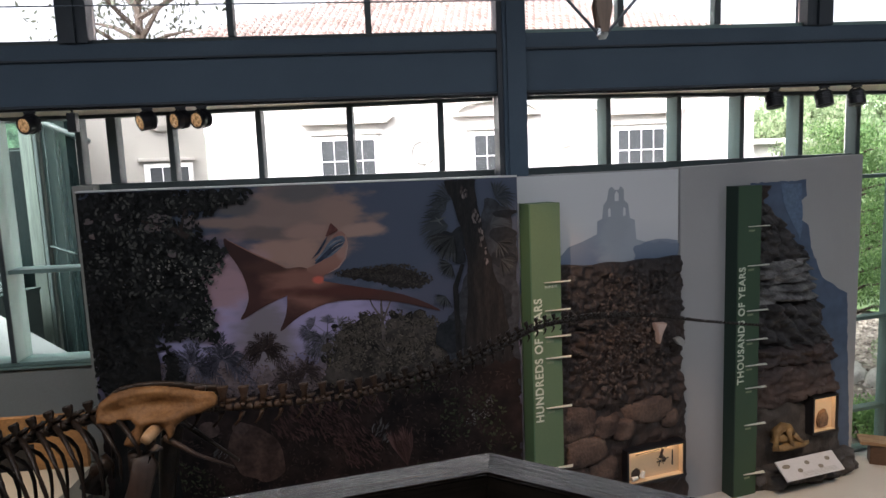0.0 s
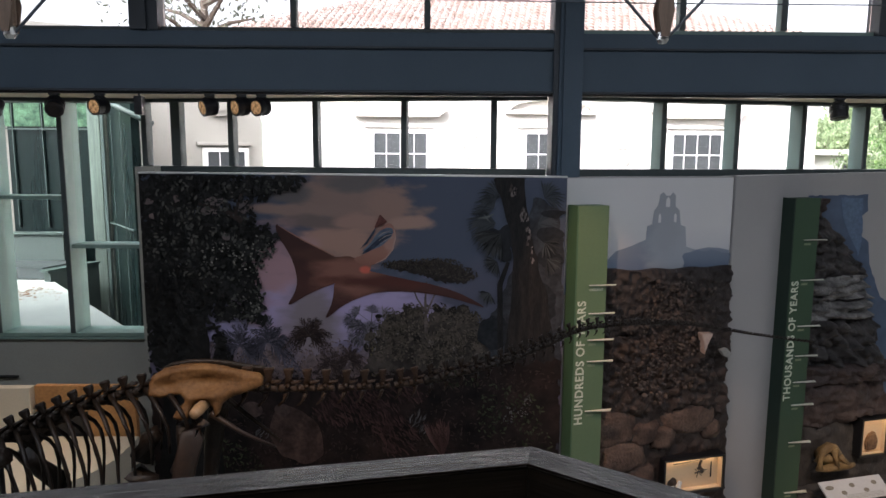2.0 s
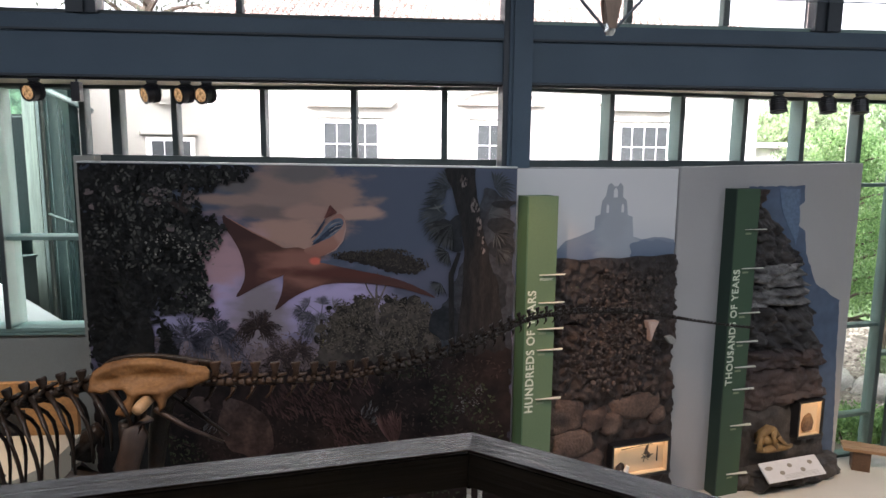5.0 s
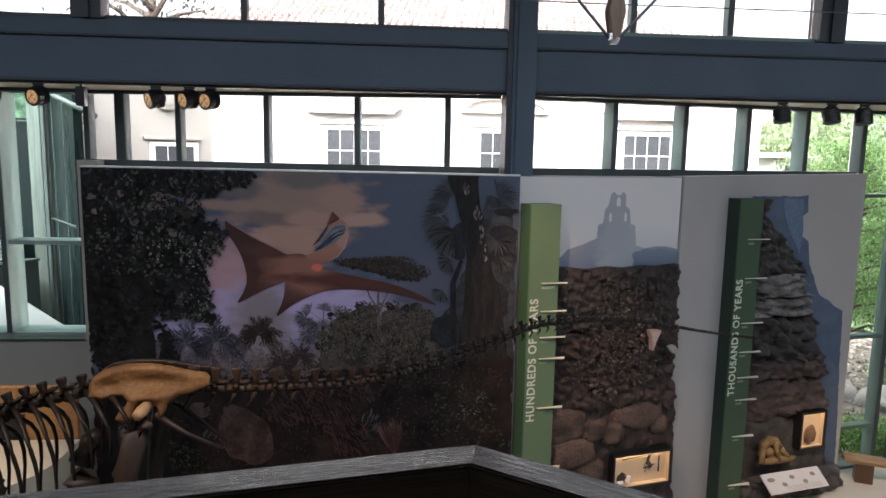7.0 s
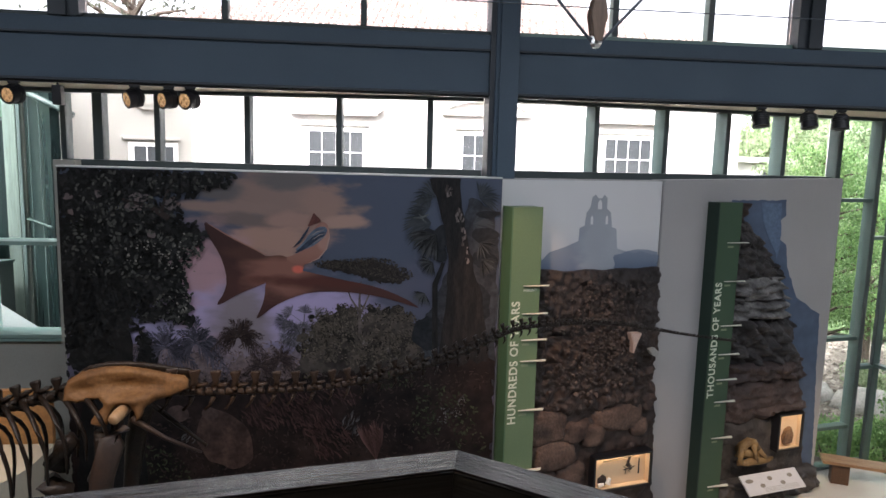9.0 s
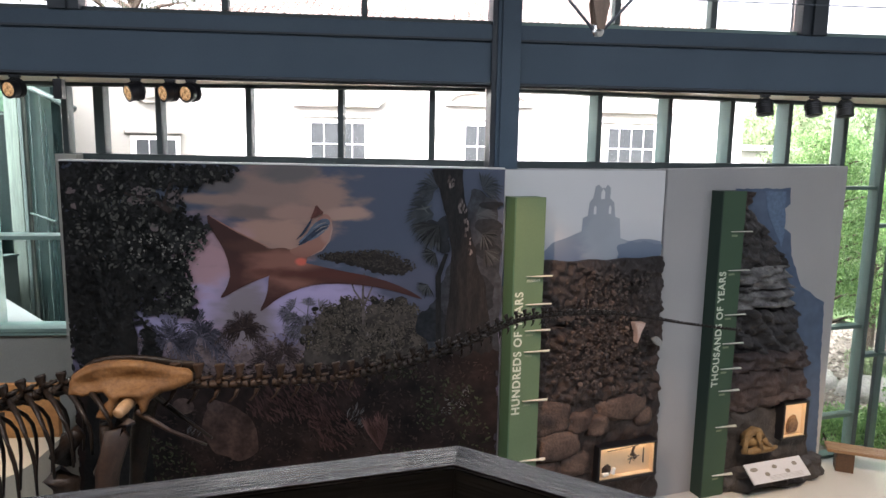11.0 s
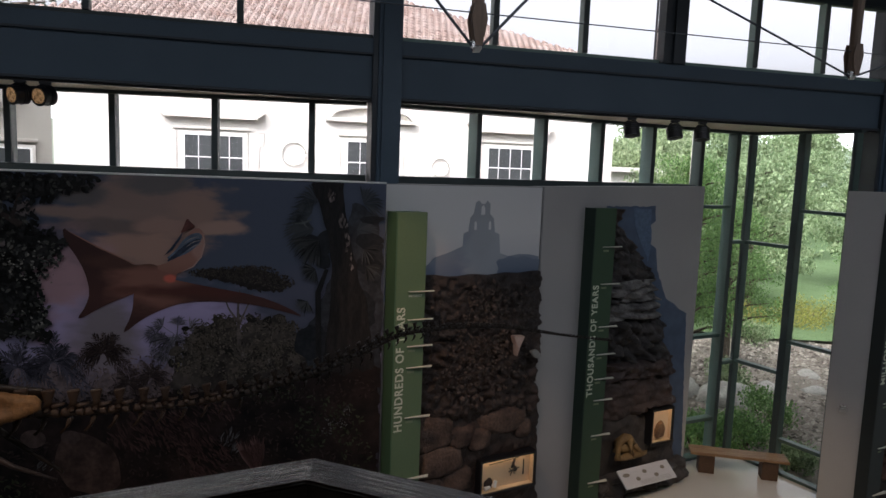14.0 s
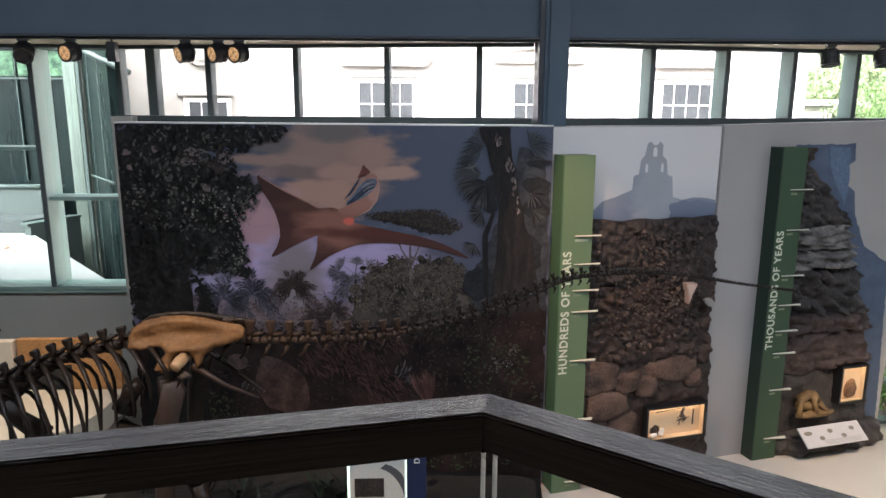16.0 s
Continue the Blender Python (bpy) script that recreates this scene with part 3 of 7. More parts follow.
for q in range(8):
    part("window", boxed(0.62 + q * 0.76, 1.28 + q * 0.76, -0.05, -0.004, 6.5, 7.1), FOLIAGE_PANE, pavilion)
# returned glass side of the wing, with its corner post
bm = bmesh.new()
slab(bm, [(6.9, -0.3), (8.3, -2.2), (8.45, -2.08), (7.04, -0.2)], 0, 7.6)
part("glass_side", bm, DARK_CLAD, pavilion)
for k_ in (0.25, 0.68):
    bm = bmesh.new()
    tube(bm, [(6.87 + 1.4 * k_, -0.34 - 1.9 * k_, 0.1), (6.87 + 1.4 * k_, -0.34 - 1.9 * k_, 7.55)], 0.012, 6)
    part("mullion", bm, MULLION, pavilion)
bm = bmesh.new()
tube(bm, [(6.88, -0.35, 4.05), (8.27, -2.24, 4.05)], 0.03, 6)
part("transom", bm, MULLION, pavilion)
# Upright added in place of the pale green streaks in the wing's glass.
STREAK_BAND = mat("pale_green_streaks", (0.085, 0.115, 0.095), 0.6, second=(0.045, 0.065, 0.054), scale=2, fine=12, amount=0.8, bump=0.05, stretch=(3, 3, 0.15))
part("pier", boxed(6.44, 6.74, -0.4, -0.003, 0, 7.6, bevel=0.02), STREAK_BAND, pavilion, "pale green streaked upright band")
part("corner_post", boxed(6.77, 6.86, -0.44, -0.31, 0, 7.6, bevel=0.02), MULLION, pavilion)
part("eave", boxed(-0.2, 6.6, -0.5, 5, 7.72, 7.95, bevel=0.03), FRAME_DARK, pavilion)
bm = bmesh.new()
tube(bm, [(8.9, -2.5, 6.5), (7.7, -2.0, 7.0), (7.2, -1.3, 7.15), (7.0, -1.1, 7.15)], 0.07, 8)
part("downpipe", bm, MULLION, pavilion, smooth=True)

# distance: wooded rise with haze in its colour, under an added glowing horizon sheet
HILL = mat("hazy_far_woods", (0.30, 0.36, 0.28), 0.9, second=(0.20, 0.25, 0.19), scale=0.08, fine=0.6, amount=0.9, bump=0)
bm = bmesh.new()
pts = [(-80 + 8 * i, 15.5 + 2.8 * noise.noise((i * 0.35, 0.5, 0)) + 1.2 * noise.noise((i * 1.3, 2.5, 0))) for i in range(61)]
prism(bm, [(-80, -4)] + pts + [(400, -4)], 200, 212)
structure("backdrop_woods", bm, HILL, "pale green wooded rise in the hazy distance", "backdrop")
bm = bmesh.new()
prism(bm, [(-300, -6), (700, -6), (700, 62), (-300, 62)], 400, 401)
structure("backdrop_glow", bm, mat("glowing_horizon_sheet", (0.8, 0.83, 0.85), 1.0, scale=0.01, fine=0.1, amount=0.05, bump=0, emit=0.9), "glowing sheet added for the bright overcast horizon", "backdrop")

# ---- the mural: a flat print, sky and cloud with cut shapes of forest ----


def print_mat(name, low, mid, high, z_low, z_high, warp=0.35, rough=0.6, cloud=None, second=None):
    """A printed sky: colours blended by height with soft drifting clouds."""
    m = bpy.data.materials.new(name)
    m.use_nodes = True
    n, l = m.node_tree.nodes, m.node_tree.links
    b = n["Principled BSDF"]
    co, sep = n.new("ShaderNodeTexCoord"), n.new("ShaderNodeSeparateXYZ")
    l.new(co.outputs["Object"], sep.inputs[0])
    nz = n.new("ShaderNodeTexNoise")
    nz.inputs["Scale"].default_value, nz.inputs["Detail"].default_value = 0.9, 5
    mp = n.new("ShaderNodeMapping")
    mp.inputs["Scale"].default_value = (0.7, 1, 1.8)
    l.new(co.outputs["Object"], mp.inputs[0])
    l.new(mp.outputs[0], nz.inputs["Vector"])
    rng = n.new("ShaderNodeMapRange")
    rng.inputs["From Min"].default_value, rng.inputs["From Max"].default_value = z_low, z_high
    l.new(sep.outputs["Z"], rng.inputs["Value"])
    add = n.new("ShaderNodeMath")
    add.operation = "MULTIPLY_ADD"
    add.inputs[1].default_value = warp
    l.new(nz.outputs["Fac"], add.inputs[0])
    l.new(rng.outputs[0], add.inputs[2])
    ramp = n.new("ShaderNodeValToRGB")
    ramp.color_ramp.elements[0].position, ramp.color_ramp.elements[0].color = 0.15, (*low, 1)
    ramp.color_ramp.elements[1].position, ramp.color_ramp.elements[1].color = 1.05, (*high, 1)
    e = ramp.color_ramp.elements.new(0.55)
    e.color = (*mid, 1)
    l.new(add.outputs[0], ramp.inputs[0])
    last = ramp.outputs[0]
    if cloud:
        for (cx, cz, rx, rz), colour, edge in cloud:
            sub = n.new("ShaderNodeVectorMath")
            sub.operation = "SUBTRACT"
            sub.inputs[1].default_value = (cx, 0, cz)
            l.new(co.outputs["Object"], sub.inputs[0])
            sc = n.new("ShaderNodeVectorMath")
            sc.operation = "MULTIPLY"
            sc.inputs[1].default_value = (1 / rx, 0, 1 / rz)
            l.new(sub.outputs[0], sc.inputs[0])
            ln = n.new("ShaderNodeVectorMath")
            ln.operation = "LENGTH"
            l.new(sc.outputs[0], ln.inputs[0])
            nn = n.new("ShaderNodeTexNoise")
            nn.inputs["Scale"].default_value, nn.inputs["Detail"].default_value = 2.6, 6
            l.new(mp.outputs[0], nn.inputs["Vector"])
            ad = n.new("ShaderNodeMath")
            ad.operation = "MULTIPLY_ADD"
            ad.inputs[1].default_value = 1.5
            l.new(nn.outputs["Fac"], ad.inputs[0])
            l.new(ln.outputs["Value"], ad.inputs[2])
            mr = n.new("ShaderNodeMapRange")
            mr.interpolation_type = "SMOOTHSTEP"
            mr.inputs["From Min"].default_value, mr.inputs["From Max"].default_value = 1.25, 1.25 + edge
            mr.inputs["To Min"].default_value, mr.inputs["To Max"].default_value = 1.0, 0.0
            l.new(ad.outputs[0], mr.inputs["Value"])
            mx = n.new("ShaderNodeMix")
            mx.data_type = "RGBA"
            l.new(mr.outputs[0], mx.inputs["Factor"])
            l.new(last, mx.inputs["A"])
            mx.inputs["B"].default_value = (*colour, 1)
            last = mx.outputs["Result"]
    l.new(last, b.inputs["Base Color"])
    b.inputs["Roughness"].default_value = rough
    return m


SKY_PRINT = print_mat("printed_dusk_sky", (0.0384, 0.0358, 0.0448), (0.243, 0.211, 0.307), (0.0896, 0.106, 0.148), 1.6, 4.2,
                      cloud=[((-2.95, 4.80, 1.15, 0.66), (0.288, 0.202, 0.174), 0.40), ((-3.85, 4.72, 0.85, 0.14), (0.301, 0.211, 0.182), 0.5), ((-3.10, 4.28, 0.85, 0.36), (0.422, 0.262, 0.211), 0.6),
                             ((-3.95, 4.95, 0.42, 0.17), (0.147, 0.132, 0.133), 0.6), ((-3.50, 4.56, 0.85, 0.12), (0.192, 0.147, 0.137), 0.6), ((-2.92, 5.12, 0.55, 0.14), (0.16, 0.143, 0.141), 0.6),
                             ((-2.48, 4.80, 0.36, 0.40), (0.339, 0.224, 0.186), 0.5), ((-2.14, 4.57, 0.40, 0.12), (0.422, 0.275, 0.224), 0.5), ((-2.9, 4.58, 0.5, 0.12), (0.384, 0.243, 0.202), 0.6),
                             ((-4.10, 3.55, 0.62, 0.85), (0.461, 0.288, 0.32), 0.9), ((-2.75, 3.25, 1.9, 0.48), (0.461, 0.384, 0.602), 0.8), ((-3.6, 3.1, 0.45, 0.55), (0.275, 0.23, 0.256), 0.8),
                             ((-4.85, 2.7, 0.6, 0.5), (0.397, 0.358, 0.55), 0.7), ((-0.9, 3.35, 0.95, 0.75), (0.109, 0.113, 0.156), 0.9)])
mural = thing("mural", M_L, "printed mural of a dusk forest with a winged reptile shape", "mural")
part("sky_print", boxed(-6.185, -0.003, -0.012, -0.004, 0.004, WALL_TOP - 0.004), SKY_PRINT, mural)
LAYER = [-0.015]


def flat(name, polys, material, label=""):
    """Flat printed shapes, a hair in front of what they cover."""
    LAYER[0] -= 0.0006
    if 1 < len(polys) <= 12:
        return [flat(name, [p], material, label) for p in polys]
    bm = bmesh.new()
    for poly in polys:
        bm.faces.new([bm.verts.new((min(max(x, -6.18), -0.005), LAYER[0], min(max(z, 0.01), WALL_TOP - 0.006))) for x, z in poly])
    for f in bm.faces:
        f.normal_update()
        if f.normal.y > 0:
            f.normal_flip()
    ob = part(name, bm, material, mural, label)
    return tagged(ob, kind="stuff") if len(polys) > 12 else ob


def leaf_poly(x, z, s, a, thin=0.5):
    return [(x + s * k * cos(a) - s * thin * w * sin(a), z + s * k * sin(a) + s * thin * w * cos(a)) for k, w in ((1, 0), (0.35, 0.75), (-0.5, 0.7), (-1, 0), (-0.5, -0.7), (0.35, -0.75))]


def ragged(poly, step=0.06, rough=0.035, seed=0):
    """The outline cut finer and made uneven."""
    rnd, out = random.Random(seed), []
    for (x0, z0), (x1, z1) in zip(poly, poly[1:] + poly[:1]):
        n = max(1, int(math.hypot(x1 - x0, z1 - z0) / step))
        for i in range(n):
            out.append((x0 + (x1 - x0) * i / n + rnd.uniform(-rough, rough), z0 + (z1 - z0) * i / n + rnd.uniform(-rough, rough)))
    return out


def rounded(poly, rounds=2):
    """The outline with its corners cut into curves."""
    for _ in range(rounds):
        out = []
        for (x0, z0), (x1, z1) in zip(poly, poly[1:] + poly[:1]):
            out += [(0.75 * x0 + 0.25 * x1, 0.75 * z0 + 0.25 * z1), (0.25 * x0 + 0.75 * x1, 0.25 * z0 + 0.75 * z1)]
        poly = out
    return poly


def ribbon(line, widths):
    """A band along a line, with a width at each point."""
    left, right = [], []
    for i, (x, z) in enumerate(line):
        (xa, za), (xb, zb) = line[max(i - 1, 0)], line[min(i + 1, len(line) - 1)]
        d = math.hypot(xb - xa, zb - za) or 1
        nx, nz, w = -(zb - za) / d, (xb - xa) / d, widths[i] / 2
        left.append((x + nx * w, z + nz * w))
        right.append((x - nx * w, z - nz * w))
    return left + right[::-1]


def foliage(blobs, count, size, seed, thin=0.5, lean=None):
    rnd, out = random.Random(seed), []
    weights = [rx * rz for _, _, rx, rz in blobs]
    for _ in range(count):
        x, z, rx, rz = rnd.choices(blobs, weights)[0]
        r, a = math.sqrt(rnd.random()) * 1.05, rnd.random() * 6.283
        turn = rnd.random() * 6.283 if lean is None else lean + rnd.uniform(-0.45, 0.45)
        out.append(leaf_poly(x + rx * r * cos(a), z + rz * r * sin(a), rnd.uniform(0.5, 1.35) * size, turn, thin))
    return out


def fan(x, z, r, a0, rnd, leaflets=17, spread=2.5, droop=0.18):
    """One fan leaf: narrow blades spread from a hub."""
    out = []
    for i in range(leaflets):
        a = a0 + (i / (leaflets - 1) - 0.5) * spread
        rr, w = r * rnd.uniform(0.8, 1.05) * (0.75 + 0.25 * cos((a - a0) * 0.5)), 0.045 * r
        mx, mz = x + 0.62 * rr * cos(a), z + 0.62 * rr * sin(a)
        out.append([(x, z), (mx + w * sin(a), mz - w * cos(a)), (x + rr * cos(a), z + rr * sin(a) - droop * rr), (mx - w * sin(a), mz + w * cos(a))])
    return out


def fan_palm(x, z, r, count, seed, size=0.5):
    """A crown of fan leaves on stalks round one point, the lower ones hanging."""
    rnd, out = random.Random(seed), []
    for i in range(count + 2):
        a = -1.1 + (math.pi + 2.2) * (i + rnd.uniform(-0.45, 0.45)) / (count + 1)
        k = r * rnd.uniform(0.15, 0.75)
        px, pz = x + k * cos(a), z + k * sin(a) * 0.8
        out.append([(x - 0.008, z), (px - 0.006, pz), (px + 0.006, pz), (x + 0.008, z)])
        out += fan(px, pz, r * size * rnd.uniform(0.5, 0.95), a - 0.35 * cos(a), rnd, 13)
    return out


def frond_palm(x, z, r, count, seed, droop=0.4):
    """A crown of feather leaves: arching ribs with fine leaflets on both sides."""
    rnd, out = random.Random(seed), []
    for i in range(count):
        a = -0.55 + (math.pi + 1.1) * (i + rnd.uniform(-0.4, 0.4)) / max(count - 1, 1)
        rr = r * rnd.uniform(0.75, 1.1)
        line = []
        for k in range(12):
            t_ = k / 11
            line.append((x + rr * t_ * cos(a), z + rr * t_ * sin(a) - droop * rr * t_ * t_ * (0.5 + abs(cos(a)))))
        out.append(ribbon(line, [0.012 * r * 2 * (1 - k / 12) + 0.003 for k in range(12)]))
        for k in range(1, 11):
            (lx, lz), (mx, mz) = line[k], line[k + 1]
            b0 = math.atan2(mz - lz, mx - lx)
            for s_ in (-1, 1):
                b = b0 + s_ * rnd.uniform(0.35, 0.75)
                ll = rr * 0.36 * (1.1 - k / 14) * rnd.uniform(0.7, 1.1)
                out.append([(lx, lz), (lx + 0.5 * ll * cos(b) - 0.10 * ll * sin(b), lz + 0.5 * ll * sin(b) + 0.10 * ll * cos(b)), (lx + ll * cos(b), lz + ll * sin(b) - 0.22 * ll), (lx + 0.4 * ll * cos(b) + 0.10 * ll * sin(b), lz + 0.4 * ll * sin(b) - 0.10 * ll * cos(b))])
    return out


def ridge(x0, x1, low, top, rough, seed):
    """A wooded outline: tops that rise and fall, with a ragged edge."""
    n = int((x1 - x0) / 0.035)
    line = [(x0 + (x1 - x0) * i / n, top + rough * (noise.noise((i * 0.09, seed, 0)) + 0.5 * noise.noise((i * 0.31, seed, 3)) + 0.35 * noise.noise((i * 0.9, seed, 5)))) for i in range(n + 1)]
    return [(x0, low)] + line + [(x1, low)]


wooded = lambda name, a, c, scale=2.4, fine=17: mat(name, a, 0.62, second=c, scale=scale, fine=fine, amount=1.0, bump=0)
P_TRUNK = mat("print_bark", (0.0269, 0.0218, 0.0211), 0.62, second=(0.0512, 0.0371, 0.032), scale=5, fine=22, amount=0.9, bump=0, stretch=(3, 1, 0.5))
P_WING = print_mat("print_wing", (0.0589, 0.0282, 0.0269), (0.0896, 0.041, 0.0358), (0.064, 0.032, 0.0294), 3.2, 4.4, 0.5, 0.62, cloud=[((-3.0, 3.90, 0.50, 0.42), (0.275, 0.128, 0.0973), 0.9), ((-2.80, 3.88, 0.085, 0.06), (0.666, 0.154, 0.109), 0.7), ((-2.45, 3.72, 0.9, 0.10), (0.109, 0.041, 0.0333), 0.8), ((-3.45, 4.1, 0.5, 0.10), (0.096, 0.0474, 0.0384), 0.8)])
P_NECK = print_mat("print_neck", (0.256, 0.115, 0.087), (0.346, 0.173, 0.134), (0.333, 0.173, 0.138), 3.9, 4.6, 0.4, 0.62, cloud=[((-2.43, 4.30, 0.10, 0.2), (0.422, 0.243, 0.198), 0.6)])
P_RIM = mat("print_lit_rim", (0.461, 0.307, 0.269), 0.62, scale=5, fine=14, amount=0.3, bump=0)
P_BEAK = mat("print_beak", (0.0282, 0.0358, 0.0576), 0.62, second=(0.0704, 0.096, 0.141), scale=7, fine=20, amount=0.8, bump=0)
P_BEAK_L = mat("print_beak_light", (0.154, 0.186, 0.243), 0.62, second=(0.0896, 0.115, 0.166), scale=7, fine=20, amount=0.8, bump=0)
P_CREST = mat("print_crest", (0.16, 0.064, 0.0538), 0.62, second=(0.096, 0.0384, 0.0346), scale=8, fine=20, amount=0.8, bump=0)
P_PALE = mat("print_pale", (0.333, 0.301, 0.282), 0.62, scale=5, fine=14, amount=0.4, bump=0)

# misty forest line and palms against the glow
flat("misty_forest", [ragged(ridge(-5.3, -0.9, 1.9, 2.72, 0.22, 3.7), 0.03, 0.012, 2)], wooded("print_misty_forest", (0.307, 0.243, 0.288), (0.173, 0.138, 0.16)))
flat("far_forest", [ragged(ridge(-5.3, -0.05, 1.9, 2.52, 0.26, 8.2), 0.03, 0.012, 3)], wooded("print_far_wood", (0.211, 0.16, 0.164), (0.0768, 0.0589, 0.0589)))
flat("far_leaves", foliage([(-5.0 + 0.38 * i, 2.34 + 0.2 * sin(i * 1.7), 0.36, 0.36) for i in range(14)], 2600, 0.026, 3, 0.35), leafy("print_far_leaves", (0.0461, 0.0346, 0.0333), (0.256, 0.186, 0.173), 0.62))
flat("blue_palm", frond_palm(-4.72, 2.68, 0.55, 13, 7) + frond_palm(-4.28, 2.76, 0.52, 13, 17, 0.5), leafy("print_blue_palms", (0.0307, 0.0307, 0.041), (0.147, 0.138, 0.179), 0.62))
flat("brown_palm", frond_palm(-3.66, 2.88, 0.42, 17, 9, 0.45) + frond_palm(-3.05, 2.55, 0.34, 11, 19) + frond_palm(-3.35, 2.45, 0.32, 10, 29), leafy("print_brown_palms", (0.0256, 0.0192, 0.0205), (0.096, 0.0666, 0.0602), 0.62))
flat("fan_palm_tree", fan_palm(-2.72, 3.12, 0.36, 7, 5, 0.95) + fan_palm(-2.78, 2.95, 0.26, 5, 6, 0.9), leafy("print_grey_palms", (0.023, 0.023, 0.0307), (0.243, 0.224, 0.256), 0.62))
flat("palm_stem", [ribbon([(-2.75, 2.2), (-2.73, 2.6), (-2.72, 3.05)], [0.07, 0.06, 0.04])], P_TRUNK)
flat("flower_spike", foliage([(-2.66, 2.5, 0.07, 0.30)], 170, 0.018, 15), leafy("print_flowers", (0.0576, 0.0512, 0.032), (0.256, 0.211, 0.109), 0.62))
# flat-topped tree and the grove
flat("flat_topped_tree", [ragged([(-2.5, 3.97), (-2.31, 4.03), (-1.98, 4.03), (-1.76, 4.07), (-1.43, 3.97), (-1.24, 3.84), (-1.35, 3.75), (-1.65, 3.73), (-2.04, 3.84), (-2.37, 3.90)], 0.03, 0.022, 12)], wooded("print_flat_tree_shade", (0.0422, 0.0358, 0.0333), (0.0192, 0.0166, 0.0166)))
flat("flat_topped_leaves", foliage([(-2.35, 3.97, 0.20, 0.06), (-2.05, 3.98, 0.28, 0.08), (-1.75, 3.97, 0.34, 0.12), (-1.42, 3.87, 0.22, 0.1)], 900, 0.018, 8), leafy("print_flat_tree", (0.0205, 0.0179, 0.0166), (0.096, 0.0794, 0.0666), 0.62))
flat("grove", [ragged([(-2.85, 2.4), (-2.66, 2.75), (-2.62, 3.05), (-2.45, 3.28), (-2.28, 3.26), (-2.18, 3.40), (-1.98, 3.36), (-1.88, 3.2), (-1.78, 3.42), (-1.55, 3.36), (-1.36, 3.38), (-1.18, 3.2), (-0.95, 3.1), (-0.7, 2.9), (-0.7, 2.3)], 0.03, 0.03, 4)], wooded("print_grove_shade", (0.109, 0.0896, 0.0768), (0.0333, 0.0282, 0.0256), 3, 14))
GROVE = [(-2.42, 3.14, 0.22, 0.20), (-2.12, 3.2, 0.24, 0.22), (-1.75, 3.28, 0.24, 0.16), (-1.4, 3.3, 0.2, 0.1), (-1.3, 3.05, 0.35, 0.25), (-2.0, 2.85, 0.6, 0.3), (-1.4, 2.7, 0.6, 0.3), (-2.5, 2.8, 0.3, 0.25)]
flat("grove_clump", foliage(GROVE, 90, 0.085, 12, 0.75), leafy("print_grove_clumps", (0.0154, 0.0141, 0.0128), (0.122, 0.0998, 0.0819), 0.62))
flat("grove_leaves", foliage(GROVE, 1900, 0.021, 11), leafy("print_grove", (0.0128, 0.0115, 0.0102), (0.173, 0.143, 0.113), 0.62))
flat("grove_blossom", foliage([(-2.6, 2.95, 0.05, 0.03), (-2.3, 2.98, 0.04, 0.03), (-1.85, 2.85, 0.04, 0.05), (-1.5, 2.78, 0.05, 0.05), (-1.08, 2.9, 0.02, 0.06)], 44, 0.016, 31), leafy("print_blossom_mist", (0.0896, 0.0768, 0.0704), (0.243, 0.211, 0.192), 0.62))
flat("pale_trunk", [ribbon([(-1.915, 3.0), (-1.925, 3.3), (-1.93, 3.5), (-1.91, 3.75)], [0.05, 0.045, 0.03, 0.015]), ribbon([(-1.93, 3.32), (-2.05, 3.5), (-2.13, 3.72)], [0.035, 0.022, 0.012]), ribbon([(-1.92, 3.28), (-1.84, 3.46), (-1.74, 3.7)], [0.035, 0.022, 0.012])], mat("print_pale_bark", (0.186, 0.151, 0.134), 0.62, second=(0.0768, 0.064, 0.0576), scale=8, fine=30, amount=0.9, bump=0))
# winged reptile, plain shapes
flat("wing", [rounded([(-4.12, 4.54), (-4.00, 4.45), (-3.69, 4.28), (-3.25, 4.07), (-3.12, 3.98), (-3.2, 3.70), (-3.45, 3.60), (-3.66, 3.50), (-3.92, 3.34), (-3.965, 3.35), (-3.86, 3.50), (-3.80, 3.69), (-3.86, 3.97), (-3.97, 4.18), (-4.10, 4.36)], 1)], P_WING)
flat("wing", [rounded([(-3.0, 3.92), (-2.76, 3.88), (-2.31, 3.79), (-1.71, 3.69), (-1.32, 3.55), (-1.05, 3.39), (-1.27, 3.45), (-1.65, 3.55), (-2.15, 3.60), (-2.62, 3.58), (-2.9, 3.48), (-3.15, 3.35), (-3.36, 3.17), (-3.40, 3.17), (-3.31, 3.35), (-3.27, 3.5), (-3.26, 3.68), (-3.2, 3.85)], 1)], P_WING)
flat("wing_rim", [ribbon([(-4.08, 4.50), (-3.9, 4.40), (-3.69, 4.285), (-3.42, 4.16), (-3.24, 4.075)], [0.004, 0.016, 0.02, 0.016, 0.006])], P_NECK)
flat("reptile_body", [rounded(ragged([(-3.28, 4.06), (-3.10, 4.08), (-2.86, 4.06), (-2.70, 3.98), (-2.72, 3.86), (-2.95, 3.74), (-3.18, 3.68), (-3.29, 3.78), (-3.32, 3.92)], 0.08, 0.012, 1), 1)], P_WING)
flat("neck", [rounded([(-2.98, 4.05), (-2.83, 4.10), (-2.70, 4.18), (-2.60, 4.36), (-2.56, 4.50), (-2.45, 4.58), (-2.37, 4.52), (-2.345, 4.40), (-2.38, 4.22), (-2.48, 4.08), (-2.60, 4.00), (-2.72, 3.95), (-2.9, 3.98)], 2)], P_NECK)
